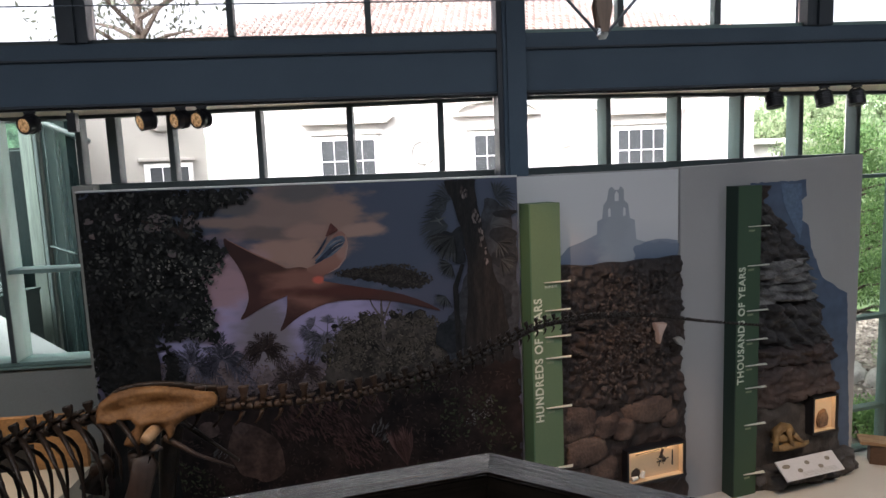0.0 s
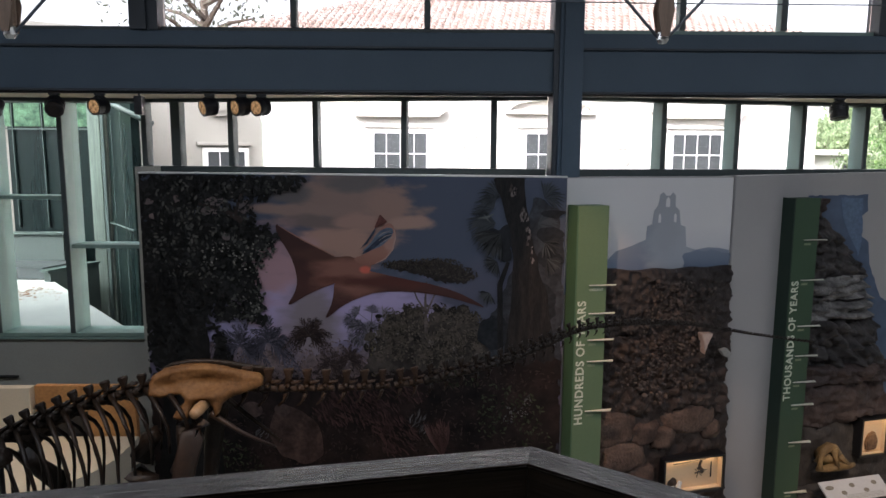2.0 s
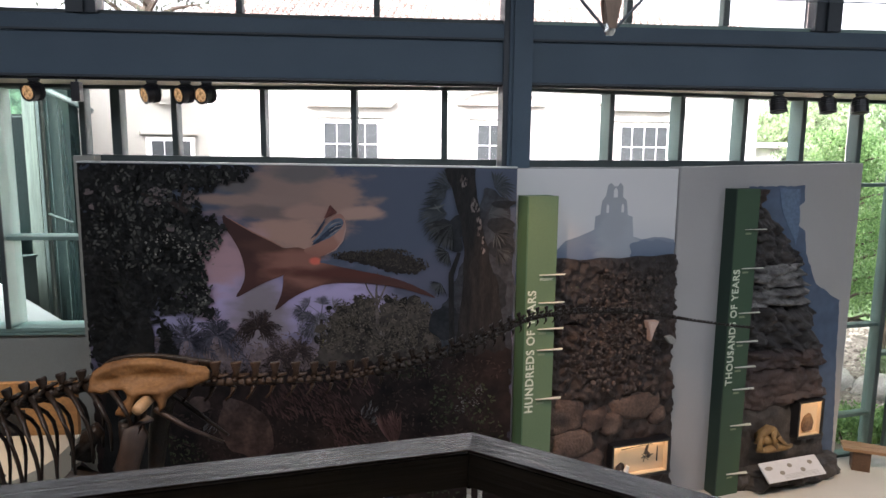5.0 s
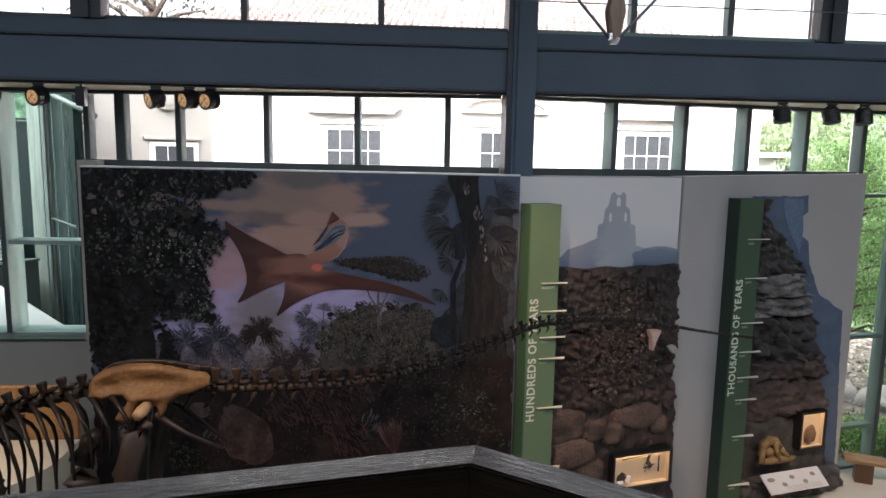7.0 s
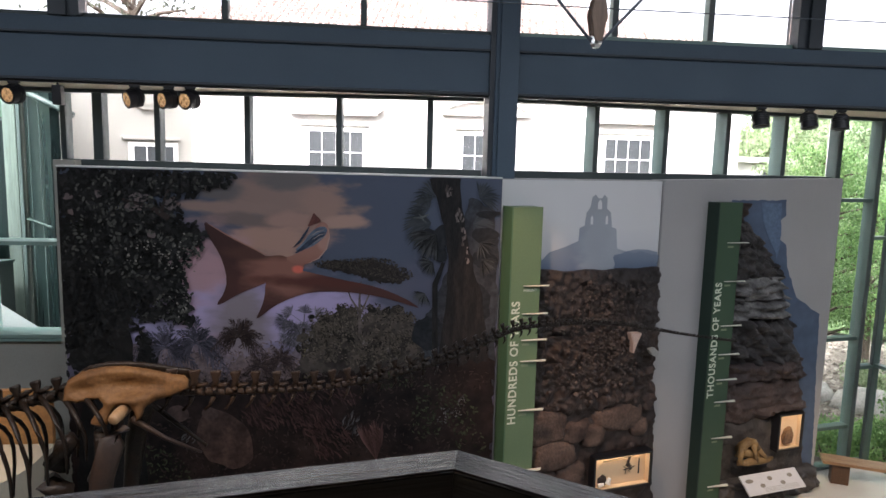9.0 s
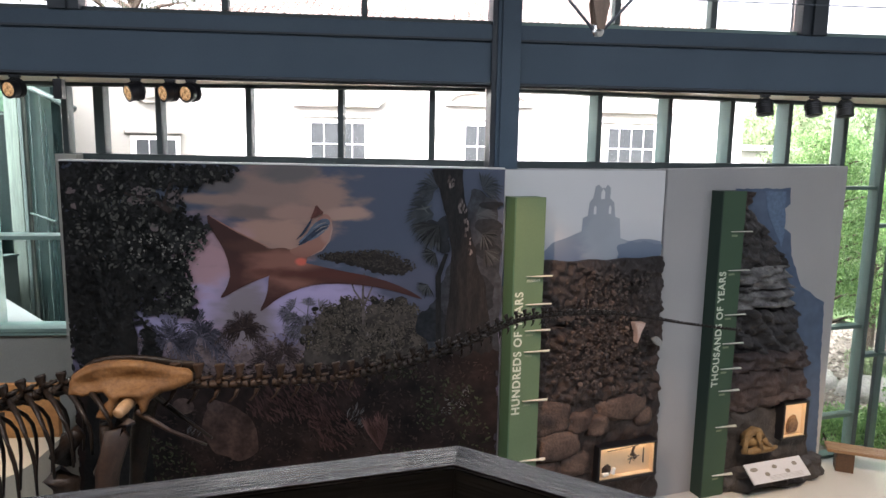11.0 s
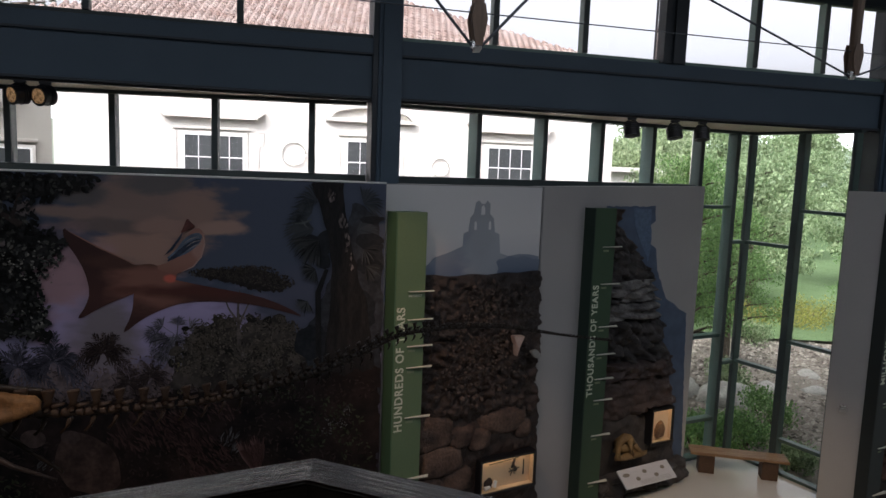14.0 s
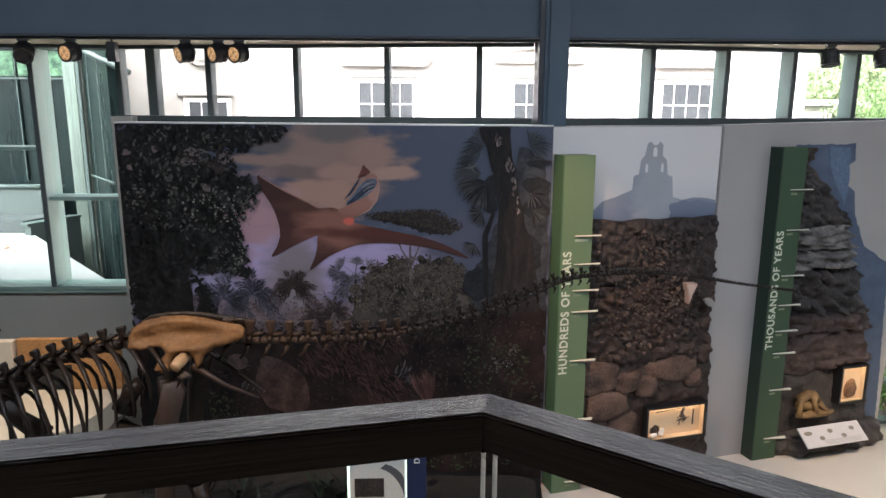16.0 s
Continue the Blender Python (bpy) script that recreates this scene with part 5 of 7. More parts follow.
def lit_case(m, u0, u1, z0, z1, deep, label, watts):
    """A small lit showcase let into the rock."""
    c = thing("showcase", m @ pose(u0, 0, z0), label, "showcase", "lit showcases")
    w, h = u1 - u0, z1 - z0
    for n_, b in (("frame_top", (0, w, -deep - 0.02, 0.0, h - 0.035, h)), ("frame_foot", (0, w, -deep - 0.02, 0.0, 0, 0.035)), ("frame_side", (0, 0.035, -deep - 0.02, 0.0, 0.037, h - 0.037)), ("frame_side", (w - 0.035, w, -deep - 0.02, 0.0, 0.037, h - 0.037))):
        part(n_, boxed(*b, bevel=0.004), BLACK, c)
    part("lining_back", boxed(0.037, w - 0.037, -0.175, -0.16, 0.037, h - 0.037), CASE_GLOW, c)
    part("lining_side", boxed(0.036, 0.044, -deep + 0.01, -0.177, 0.037, h - 0.037), CASE_GLOW, c)
    part("lining_side", boxed(w - 0.044, w - 0.036, -deep + 0.01, -0.177, 0.037, h - 0.037), CASE_GLOW, c)
    part("shelf", boxed(0.046, w - 0.046, -deep + 0.01, -0.177, 0.037, 0.048), CASE_GLOW, c)
    lamp = new("case_lamp", bpy.data.lights.new("case_lamp", "AREA"))
    lamp.data.energy, lamp.data.color, lamp.data.shape = watts, (1.0, 0.74, 0.45), "RECTANGLE"
    lamp.data.size, lamp.data.size_y = w * 0.8, 0.05
    lamp.matrix_world = m @ pose(u0 + w / 2, -deep + 0.06, z0 + h - 0.045)
    return c


# hundreds of years
R1 = thing("rock_relief", M_R @ pose(0, 0.02, 0), "sculpted soil and boulder relief on the hundreds of years wall", "relief", "rock reliefs")
stratum(R1, "top_soil", SOIL, (0.69, 0.69), (2.87, 2.82), 2.95, 3.92, 0.17, 0.05, 7, 1, 0.9, 0.05, 0.04)
stratum(R1, "middle_soil", SOIL_RED, (0.69, 0.69), (2.86, 2.86), 1.72, 2.98, 0.19, 0.06, 5.5, 2, 0.9, 0.05, 0.04)
for u_, z_, ru, rz, dp, sd in ((0.98, 1.62, 0.36, 0.30, 0.20, 1), (1.12, 1.18, 0.44, 0.26, 0.24, 2), (1.50, 1.50, 0.26, 0.20, 0.20, 3), (2.20, 1.66, 0.46, 0.25, 0.21, 4), (1.78, 1.42, 0.24, 0.20, 0.22, 5), (2.60, 1.45, 0.20, 0.17, 0.16, 6), (0.9, 0.78, 0.30, 0.24, 0.22, 7), (1.42, 0.86, 0.28, 0.22, 0.22, 8)):
    bm = bmesh.new()
    bmesh.ops.create_icosphere(bm, subdivisions=4, radius=1.0)
    for v in bm.verts:
        c_ = v.co.copy()
        q_ = Vector([math.copysign(abs(x_) ** 0.7, x_) for x_ in c_])
        w_ = 1 + 0.16 * noise.fractal(c_ * 1.3 + Vector((sd * 9, 0, 0)), 1.0, 2.0, 4) - 0.10 * noise.voronoi(c_ * 2.2 + Vector((sd, 3, 0)))[0][0]
        v.co = Vector((max(0.70, u_ + ru * q_.x * w_), min(-0.006, -0.06 + dp * q_.y * w_ * 0.85), z_ + rz * q_.z * w_))
    part("boulder", bm, BOULDER, R1, smooth=True)
stratum(R1, "dark_foot", SOIL_RED, (0.69, 0.69), (2.98, 2.90), 0.0, 1.85, 0.16, 0.035, 4, 5, 0.8, 0.03, 0.05)
pebbles(R1, leafy("pebble_mix", (0.020, 0.015, 0.014), (0.115, 0.088, 0.074), 0.5), 0.95, 2.6, 2.2, 3.75, -0.222, 1100, 0.0155, 70)
pebbles(R1, leafy("stone_mix", (0.035, 0.026, 0.023), (0.13, 0.095, 0.078), 0.85), 0.8, 2.7, 1.95, 3.85, -0.205, 120, 0.03, 77)
lit_case(M_R @ pose(0, 0.02, 0), 1.74, 2.78, 0.55, 1.12, 0.28, "black framed showcase with warm lit lining and small finds", 0.42)
for nm, lab, polys, mt_, y_ in (("arrow_shard", "pale triangular shard set in the soil", [(2.22, 3.0), (2.42, 2.99), (2.35, 2.86), (2.29, 2.68), (2.27, 2.84)], mat("pale_pink_shard", (0.55, 0.42, 0.36), 0.6), (-0.33, -0.2)), ("striped_shell", "small striped shell set in the soil", [(2.58, 2.72), (2.70, 2.74), (2.78, 2.66), (2.76, 2.58), (2.66, 2.62)], mat("grey_shell", (0.33, 0.33, 0.31), 0.6), (-0.27, -0.2))):
    t = thing(nm, M_R @ pose(0, 0.02, 0), lab, "fossil")
    bm = bmesh.new()
    prism(bm, polys, *y_)
    bmesh.ops.bevel(bm, geom=bm.edges[:], offset=0.012, segments=2, affect="EDGES")
    part("stone", bm, mt_, t)
finds = M_R @ pose(1.70, -0.05, 0.57)
for nm, lab, shapes, mt_ in (("spur", "dark iron spur in the showcase", [((0.60, -0.17, 0.27), (0.80, -0.17, 0.31), 0.010), ((0.63, -0.17, 0.20), (0.68, -0.17, 0.36), 0.006), ((0.60, -0.17, 0.33), (0.72, -0.17, 0.22), 0.006)], BLACK), ("blade", "slim dark blade in the showcase", [((0.88, -0.16, 0.18), (0.88, -0.16, 0.42), 0.012)], BLACK), ("cup", "pale ceramic sherds in the showcase", [((0.16, -0.17, 0.075), (0.26, -0.17, 0.085), 0.035), ((0.33, -0.17, 0.08), (0.36, -0.17, 0.17), 0.04)], WHITE), ("rod", "long thin rod in the showcase", [((0.25, -0.14, 0.43), (0.8, -0.14, 0.46), 0.008)], BLACK)):
    t = thing(nm, finds, lab, "artefact")
    for a, b, r in shapes:
        bm = bmesh.new()
        tube(bm, [a, b], [r, r * 0.7], 8)
        part("piece", bm, mt_, t)
# misty mission print on the wall
HAZE = print_mat("printed_haze", (0.20, 0.25, 0.36), (0.55, 0.56, 0.58), (0.66, 0.66, 0.66), 3.7, 4.6, 0.25)
mission = thing("mission_print", M_R @ pose(0, 0.02, 0), "misty printed bell gable of a mission church on pale sky", "print")
part("sky_print", boxed(0.02, 2.83, -0.008, -0.002, 3.6, WALL_TOP - 0.01), HAZE, mission)
bm = bmesh.new()
prism(bm, [(0.80, 4.02), (0.98, 4.19), (1.20, 4.25), (1.44, 4.34), (1.45, 4.53), (1.53, 4.56), (1.55, 4.75), (1.61, 4.82), (1.64, 4.98), (1.69, 5.01), (1.74, 4.96), (1.80, 4.96), (1.84, 5.01), (1.89, 4.96), (1.89, 4.81), (1.96, 4.75), (1.99, 4.54), (2.07, 4.51), (2.10, 4.22), (2.26, 4.17), (2.45, 4.20), (2.64, 4.19), (2.82, 4.15), (2.83, 3.80), (0.80, 3.80)], -0.012, -0.009)
part("gable", bm, print_mat("printed_gable", (0.14, 0.19, 0.29), (0.26, 0.295, 0.35), (0.33, 0.35, 0.38), 3.8, 4.8, 0.2, cloud=[((1.88, 4.12, 0.42, 0.55), (0.36, 0.39, 0.43), 0.9), ((1.75, 4.4, 0.2, 0.3), (0.34, 0.365, 0.40), 0.9)]), mission)
bm = bmesh.new()
prism(bm, ragged([(2.08, 3.82), (2.06, 4.14), (2.3, 4.17), (2.55, 4.15), (2.828, 4.12), (2.828, 3.82)], 0.05, 0.022, 21), -0.015, -0.0125)
part("tree_line", bm, print_mat("printed_tree_line", (0.10, 0.14, 0.22), (0.15, 0.19, 0.26), (0.20, 0.24, 0.31), 3.8, 4.3, 0.3), mission)
for pts_ in ([(1.735, 4.80), (1.80, 4.80), (1.80, 4.90), (1.768, 4.945), (1.735, 4.90)], [(1.625, 4.58), (1.665, 4.58), (1.665, 4.68), (1.645, 4.71), (1.625, 4.68)], [(1.875, 4.58), (1.915, 4.58), (1.915, 4.68), (1.895, 4.71), (1.875, 4.68)]):
    bm = bmesh.new()
    prism(bm, pts_, -0.015, -0.013)
    part("bell_opening", bm, HAZE, mission)

# thousands of years
R2 = thing("rock_relief", M_R @ pose(0, -0.02, 0), "layered limestone and shale relief on the thousands of years wall", "relief", "rock reliefs")
stratum(R2, "capstone", SOIL_RED, (4.13, 4.13), (4.32, 4.42), 4.62, 4.90, 0.16, 0.07, 5, 11, 0.9)
stratum(R2, "upper_soil", DARKROCK, (4.13, 4.13), (5.25, 4.40), 3.68, 4.60, 0.17, 0.08, 5.5, 12, 1.1)
stratum(R2, "limestone", GREYROCK, (4.13, 4.13), (5.30, 5.20), 3.34, 3.70, 0.20, 0.09, 6, 13, 1.0, layered=2.4, label="pale grey limestone band")
stratum(R2, "limestone", GREYROCK, (4.13, 4.13), (5.44, 5.32), 3.02, 3.34, 0.19, 0.09, 6, 14, 1.0, layered=2.4)
stratum(R2, "chunky_rock", DARKROCK, (4.13, 4.13), (5.72, 5.46), 2.28, 3.02, 0.20, 0.13, 4.2, 15, 1.2)
stratum(R2, "overhang", PURPLE, (4.13, 4.13), (5.86, 5.82), 1.98, 2.30, 0.24, 0.08, 4.5, 16, 1.0, layered=1.2)
stratum(R2, "shale", PURPLE, (4.13, 4.13), (5.90, 5.84), 1.30, 1.98, 0.17, 0.07, 3.2, 17, 0.8, layered=1.3)
stratum(R2, "dark_foot", DARKROCK, (4.13, 4.13), (6.12, 5.84), 0.30, 1.32, 0.12, 0.018, 3, 18, 0.8)
stratum(R2, "kerb", DARKROCK, (4.13, 4.13), (6.32, 6.26), 0.0, 0.34, 0.42, 0.10, 3, 19, 1.0)
stratum(R2, "ledge", PURPLE, (4.9, 5.05), (5.94, 5.90), 1.43, 1.56, 0.22, 0.06, 3, 20, 0.9)
lit_case(M_R @ pose(0, -0.02, 0), 5.24, 5.78, 0.77, 1.42, 0.255, "small black framed showcase with a lit stone", 0.14)
t = thing("carved_stone", M_R @ pose(5.22, -0.07, 0.80), "flaked stone standing in the lit showcase", "artefact")
bm = bmesh.new()
prism(bm, [(0.20, 0.06), (0.38, 0.07), (0.41, 0.22), (0.33, 0.38), (0.22, 0.33), (0.17, 0.2)], -0.19, -0.12)
bmesh.ops.bevel(bm, geom=bm.edges[:], offset=0.02, segments=2, affect="EDGES")
part("stone", bm, OCHRE, t)
BLUE = mat("slate_blue_print", (0.072, 0.108, 0.175), 0.6, second=(0.10, 0.135, 0.20), scale=1.2, fine=5, amount=0.5, bump=0)
bp_ = thing("landscape_print", M_R @ pose(0, -0.02, 0), "slate blue cliff silhouette printed on the timeline wall", "print")
bm = bmesh.new()
prism(bm, ragged([(4.13, 4.94), (5.22, 4.94), (5.24, 4.7), (5.14, 4.62), (5.16, 4.3), (5.30, 4.2), (5.36, 3.85), (5.52, 3.55), (5.62, 3.34), (5.90, 3.16), (6.18, 3.02), (6.22, 2.2), (6.30, 1.2), (6.36, 0.02), (4.13, 0.02)], 0.07, 0.012, 3), -0.008, -0.003)
part("cliff", bm, BLUE, bp_)
bm = bmesh.new()
prism(bm, ragged([(4.72, 4.90), (5.13, 4.90), (5.17, 4.22), (5.13, 3.98), (4.98, 4.25), (4.80, 4.55)], 0.07, 0.012, 13), -0.014, -0.010)
part("sky_print", bm, mat("pale_slate_blue_print", (0.10, 0.155, 0.25), 0.6, second=(0.14, 0.20, 0.29), scale=1.5, fine=20, amount=0.6, bump=0), bp_, "paler blue sky")


def reader_rail(m, u, z, w, label):
    """A tilted information panel on two brackets."""
    r = thing("reader_panel", m @ pose(u, 0, 0), label, "sign", "tilted reader panels")
    pan = part("panel", boxed(0, w, -0.17, 0.17, -0.012, 0.012, bevel=0.004), mat("satin_reader_print", (0.50, 0.50, 0.52), 0.4, scale=2, fine=30, amount=0.15, bump=0), r)
    pan.matrix_basis = pose(0, -0.58, z, 38, 0, 0)
    for x in (w * 0.2, w * 0.8):
        bm = bmesh.new()
        tube(bm, [(x, -0.58, z - 0.02), (x, -0.40, z - 0.12), (x, -0.30, z - 0.20)], 0.02, 8)
        part("bracket", bm, BLACK, r)
    for i in range(5):
        fx, fy = w * (0.12 + 0.18 * i), (-0.04 if i % 2 else 0.06)
        bm = bmesh.new()
        slab(bm, [(fx + (0.05 + 0.03 * (i == 0)) * cos(a * 0.7), fy + 0.035 * sin(a * 0.7)) for a in range(9)], 0.0125, 0.0145)
        o = part("printed_picture", bm, mat("grey_brown_print", (0.20, 0.18, 0.15), 0.6), pan)
    for i in range(4):
        part("text_bar", boxed(w * 0.3, w * 0.9, -0.145 + 0.02 * i, -0.138 + 0.02 * i, 0.0125, 0.0138), mat("grey_text_print", (0.35, 0.35, 0.34), 0.6), pan)
    return r


reader_rail(M_R @ pose(0, -0.02, 0), 4.30, 0.46, 1.15, "white tilted reader panel with small fossil pictures")
reader_rail(M_R, 0.98, 0.40, 1.05, "white tilted reader panel below the soil relief")
reader_rail(M_3, 0.75, 0.80, 1.0, "white tilted reader panel before the millions of years wall")
# golden fossil skull
BONE_GOLD = mat("ochre_bone", (0.23, 0.145, 0.055), 0.65, second=(0.12, 0.07, 0.03), scale=5, fine=35, amount=0.8, bump=0.3)
sk = thing("fossil_skull", M_R @ pose(4.72, -0.32, 0.80), "ochre fossil skull cast resting on the dark rock", "fossil")
bm = bmesh.new()
tube(bm, [(-0.36, 0.02, 0.02), (-0.30, 0, 0.22), (-0.18, 0, 0.30), (0.0, 0, 0.26), (0.12, 0, 0.12)], [0.06, 0.09, 0.08, 0.07, 0.05], 10)
tube(bm, [(-0.38, 0, -0.10), (-0.2, -0.04, -0.13), (0.05, -0.05, -0.08), (0.3, -0.03, -0.13), (0.50, 0, -0.14)], [0.06, 0.07, 0.085, 0.06, 0.03], 10)
tube(bm, [(-0.30, -0.03, 0.2), (-0.33, -0.04, 0.0), (-0.34, -0.03, -0.12)], [0.06, 0.05, 0.06], 9)
tube(bm, [(-0.08, -0.05, 0.27), (-0.02, -0.08, 0.08), (0.02, -0.07, -0.08)], [0.055, 0.045, 0.06], 9)
tube(bm, [(0.1, 0, 0.13), (0.2, -0.03, 0.02), (0.3, -0.03, -0.1)], [0.05, 0.045, 0.05], 9)
tube(bm, [(-0.25, 0.08, 0.1), (0.0, 0.08, 0.06), (0.2, 0.06, -0.05)], [0.14, 0.13, 0.08], 9)
for v in bm.verts:
    v.co += Vector((noise.noise(v.co * 7), noise.noise(v.co * 7 + Vector((5, 0, 0))), noise.noise(v.co * 7 + Vector((0, 5, 0))))) * 0.05
    v.co *= 0.84
part("skull", bm, BONE_GOLD, sk, smooth=True)

# millions of years
RUST = mat("rust_brown_rock", (0.15, 0.082, 0.058), 0.85, second=(0.06, 0.034, 0.027), scale=3, fine=22, amount=0.9, bump=0.5, stretch=(1, 1, 3))
R3 = thing("rock_relief", M_3, "banded brown rock relief on the millions of years wall", "relief", "rock reliefs")
stratum(R3, "upper_rock", mat("brown_slab", (0.06, 0.042, 0.034), 0.85, scale=2, fine=25, amount=0.7, bump=0.4), (0.5, 0.5), (1.75, 1.72), 3.85, 4.85, 0.14, 0.03, 2, 31, 0.5)
for i in range(8):
    stratum(R3, "rock_band", (RUST, BOULDER, DARKROCK, PURPLE)[i % 4 if i not in (2, 4) else 0], (0.5, 0.5), (1.95 - 0.02 * i, 1.9), 0.55 + 0.41 * i, 0.99 + 0.41 * i, 0.17, 0.07, 6.5, 32 + i, 1.1, 0.06, 0.05)
stratum(R3, "dark_foot", DARKROCK, (0.5, 0.5), (2.1, 1.98), 0.0, 0.56, 0.2, 0.08, 3, 45, 1.0, 0.03, 0.06)
lit_case(M_3, 1.42, 1.84, 1.25, 1.80, 0.36, "tall black framed showcase with warm lining", 0.2)
bm = bmesh.new()
prism(bm, ragged([(0.5, 4.9), (1.9, 4.92), (2.15, 4.7), (2.2, 4.2), (2.5, 3.9), (2.6, 2.2), (2.75, 0.02), (0.5, 0.02)], 0.08, 0.015, 8), -0.008, -0.003)
pr = thing("landscape_print", M_3, "slate blue cliff silhouette printed on the far timeline wall", "print")
part("cliff", bm, BLUE, pr)
sw = thing("wall_switch", M_3 @ pose(-0.09, 0.28, 1.75, 0, 0, 107), "small grey wall switch on the wall end", "switch")
part("plate", boxed(-0.05, 0.05, -0.012, 0.0, -0.06, 0.06, bevel=0.004), CHROME, sw)

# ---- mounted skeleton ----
# Warm spot light and shade on the bones are put into these browns.
BONE = mat("dark_brown_shaded_bone", (0.022, 0.0135, 0.0085), 0.42, second=(0.010, 0.007, 0.005), scale=6, fine=40, amount=0.8, bump=0.35, spec=0.3)
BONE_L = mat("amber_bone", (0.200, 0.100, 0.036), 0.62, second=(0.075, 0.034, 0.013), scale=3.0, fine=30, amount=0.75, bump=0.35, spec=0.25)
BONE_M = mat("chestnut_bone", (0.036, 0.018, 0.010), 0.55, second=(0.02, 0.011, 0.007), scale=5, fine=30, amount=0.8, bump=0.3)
skel = thing("dinosaur_skeleton", pose(-2.5, 6.5, 0), "mounted dinosaur skeleton of brown bones, shaded dark, with a lit amber pelvis", "skeleton")
O = Vector((-2.5, 6.5, 0))


def bumpy(bm, amount=0.015, freq=9, seed=0.0):
    for v in bm.verts:
        p = v.co * freq + Vector((seed, seed * 2, 0))
        v.co += Vector((noise.noise(p), noise.noise(p + Vector((7, 0, 0))), noise.noise(p + Vector((0, 7, 0))))) * amount


def vertebra_mesh(spine, chevron, wing):
    """One vertebra of unit length along x: spool, neural spine, side wings, zygapophyses, chevron below."""
    bm = bmesh.new()
    tube(bm, [(-0.46, 0, 0), (-0.34, 0, 0), (0, 0, 0), (0.34, 0, 0), (0.46, 0, 0)], [0.24, 0.28, 0.17, 0.28, 0.24], 10)
    prism(bm, [(-0.22, 0.14), (0.22, 0.14), (0.13, 0.24 + spine * 0.45), (0.24, 0.34 + spine), (0.22, 0.46 + spine), (-0.20, 0.44 + spine), (-0.22, 0.34 + spine), (-0.14, 0.24 + spine * 0.45)], -0.10, 0.10)
    for s in (-1, 1):
        tube(bm, [(0, 0.2 * s, 0.2), (0.06, (0.3 + wing) * s, 0.34)], [0.17, 0.09], 6)
        tube(bm, [(0.2, 0.12 * s, 0.36), (0.62, 0.14 * s, 0.5)], [0.12, 0.07], 6)
    if chevron:
        tube(bm, [(-0.1, 0, -0.3), (-0.25, 0, -0.35 - chevron * 0.6), (-0.5, 0, -0.4 - chevron)], [0.14, 0.09, 0.06], 6)
    bmesh.ops.triangulate(bm, faces=[f for f in bm.faces if len(f.verts) > 4])
    bumpy(bm, 0.09, 2.3)
    bumpy(bm, 0.03, 7)
    return bm


# Lamplight on the tail base is put into this lighter brown.
BONE_T = mat("brown_lit_tail_bone", (0.046, 0.026, 0.015), 0.5, second=(0.032, 0.018, 0.011), scale=7, fine=40, amount=0.9, bump=0.35, spec=0.3)
proto = {}


def vertebra(kind, at, along, size):
    x = Vector(along).normalized()
    y = Vector((0, 0, 1)).cross(x).normalized()
    m = Matrix((x, y, x.cross(y))).transposed().to_4x4()
    slim = 0.78 if kind == "tail_base" else 1.0
    m = Matrix.Translation(Vector(at) - O) @ m @ Matrix.Diagonal((size, size * slim, size * slim, 1))
    if kind not in proto:
        spine, chev, wing = {"back": (0.45, 0, 0.45), "tail_base": (0.85, 0.8, 0.3), "tail_middle": (0.5, 0.5, 0.2), "tail_end": (0.10, 0.0, 0.03)}[kind]
        ob = part("vertebra", vertebra_mesh(spine, chev, wing), BONE_T if kind == "tail_base" else BONE, skel, smooth=True)
        ob.matrix_basis = m
        proto[kind] = ob
    else:
        again(proto[kind], m)


def along_curve(pts, spacing):
    """Points along a smooth line through pts, at a spacing that may change from start to end."""
    pts = [Vector(p) for p in pts]
    fine = []
    for i in range(len(pts) - 1):
        p0, p1, p2, p3 = pts[max(i - 1, 0)], pts[i], pts[i + 1], pts[min(i + 2, len(pts) - 1)]
        for k_ in range(30):
            t_ = k_ / 30
            fine.append(0.5 * (2 * p1 + (p2 - p0) * t_ + (2 * p0 - 5 * p1 + 4 * p2 - p3) * t_ ** 2 + (3 * p1 - p0 - 3 * p2 + p3) * t_ ** 3))
    fine.append(pts[-1])
    total = sum((b - a).length for a, b in zip(fine, fine[1:]))
    out, gone, nxt = [], 0.0, 0.0
    for a, b in zip(fine, fine[1:]):
        if gone >= nxt:
            out.append((a, b - a, gone / total))
            nxt = gone + spacing(gone / total)
        gone += (b - a).length
    return out


TAIL = [(-2.1, 6.5, 3.31), (-1.45, 6.5, 3.31), (-0.6, 6.52, 3.345), (0.25, 6.55, 3.53), (0.72, 6.57, 3.70), (1.1, 6.6, 3.86), (1.54, 6.6, 3.92), (2.11, 6.65, 3.905), (2.52, 6.7, 3.84), (2.9, 6.75, 3.77), (3.5, 6.8, 3.68)]
size_at = lambda t_: 0.195 - 0.20 * t_ if t_ < 0.5 else max(0.030, 0.095 - 0.17 * (t_ - 0.5))
for p, d, t_ in along_curve(TAIL, lambda t_: size_at(t_) * 0.98):
    vertebra("tail_base" if t_ < 0.30 else "tail_middle" if t_ < 0.66 else "tail_end", p, d, size_at(t_) * (1.06 if t_ < 0.30 else 1.22 if t_ < 0.66 else 1.25))
BACK = [(-2.75, 6.5, 3.30), (-3.2, 6.5, 3.26), (-3.7, 6.5, 3.12), (-4.2, 6.48, 2.92), (-4.8, 6.45, 2.65), (-5.6, 6.4, 2.2)]
ribs = [(p, d) for p, d, t_ in along_curve(BACK, lambda t_: 0.155)]
for p, d in ribs:
    vertebra("back", p, -d, 0.19)
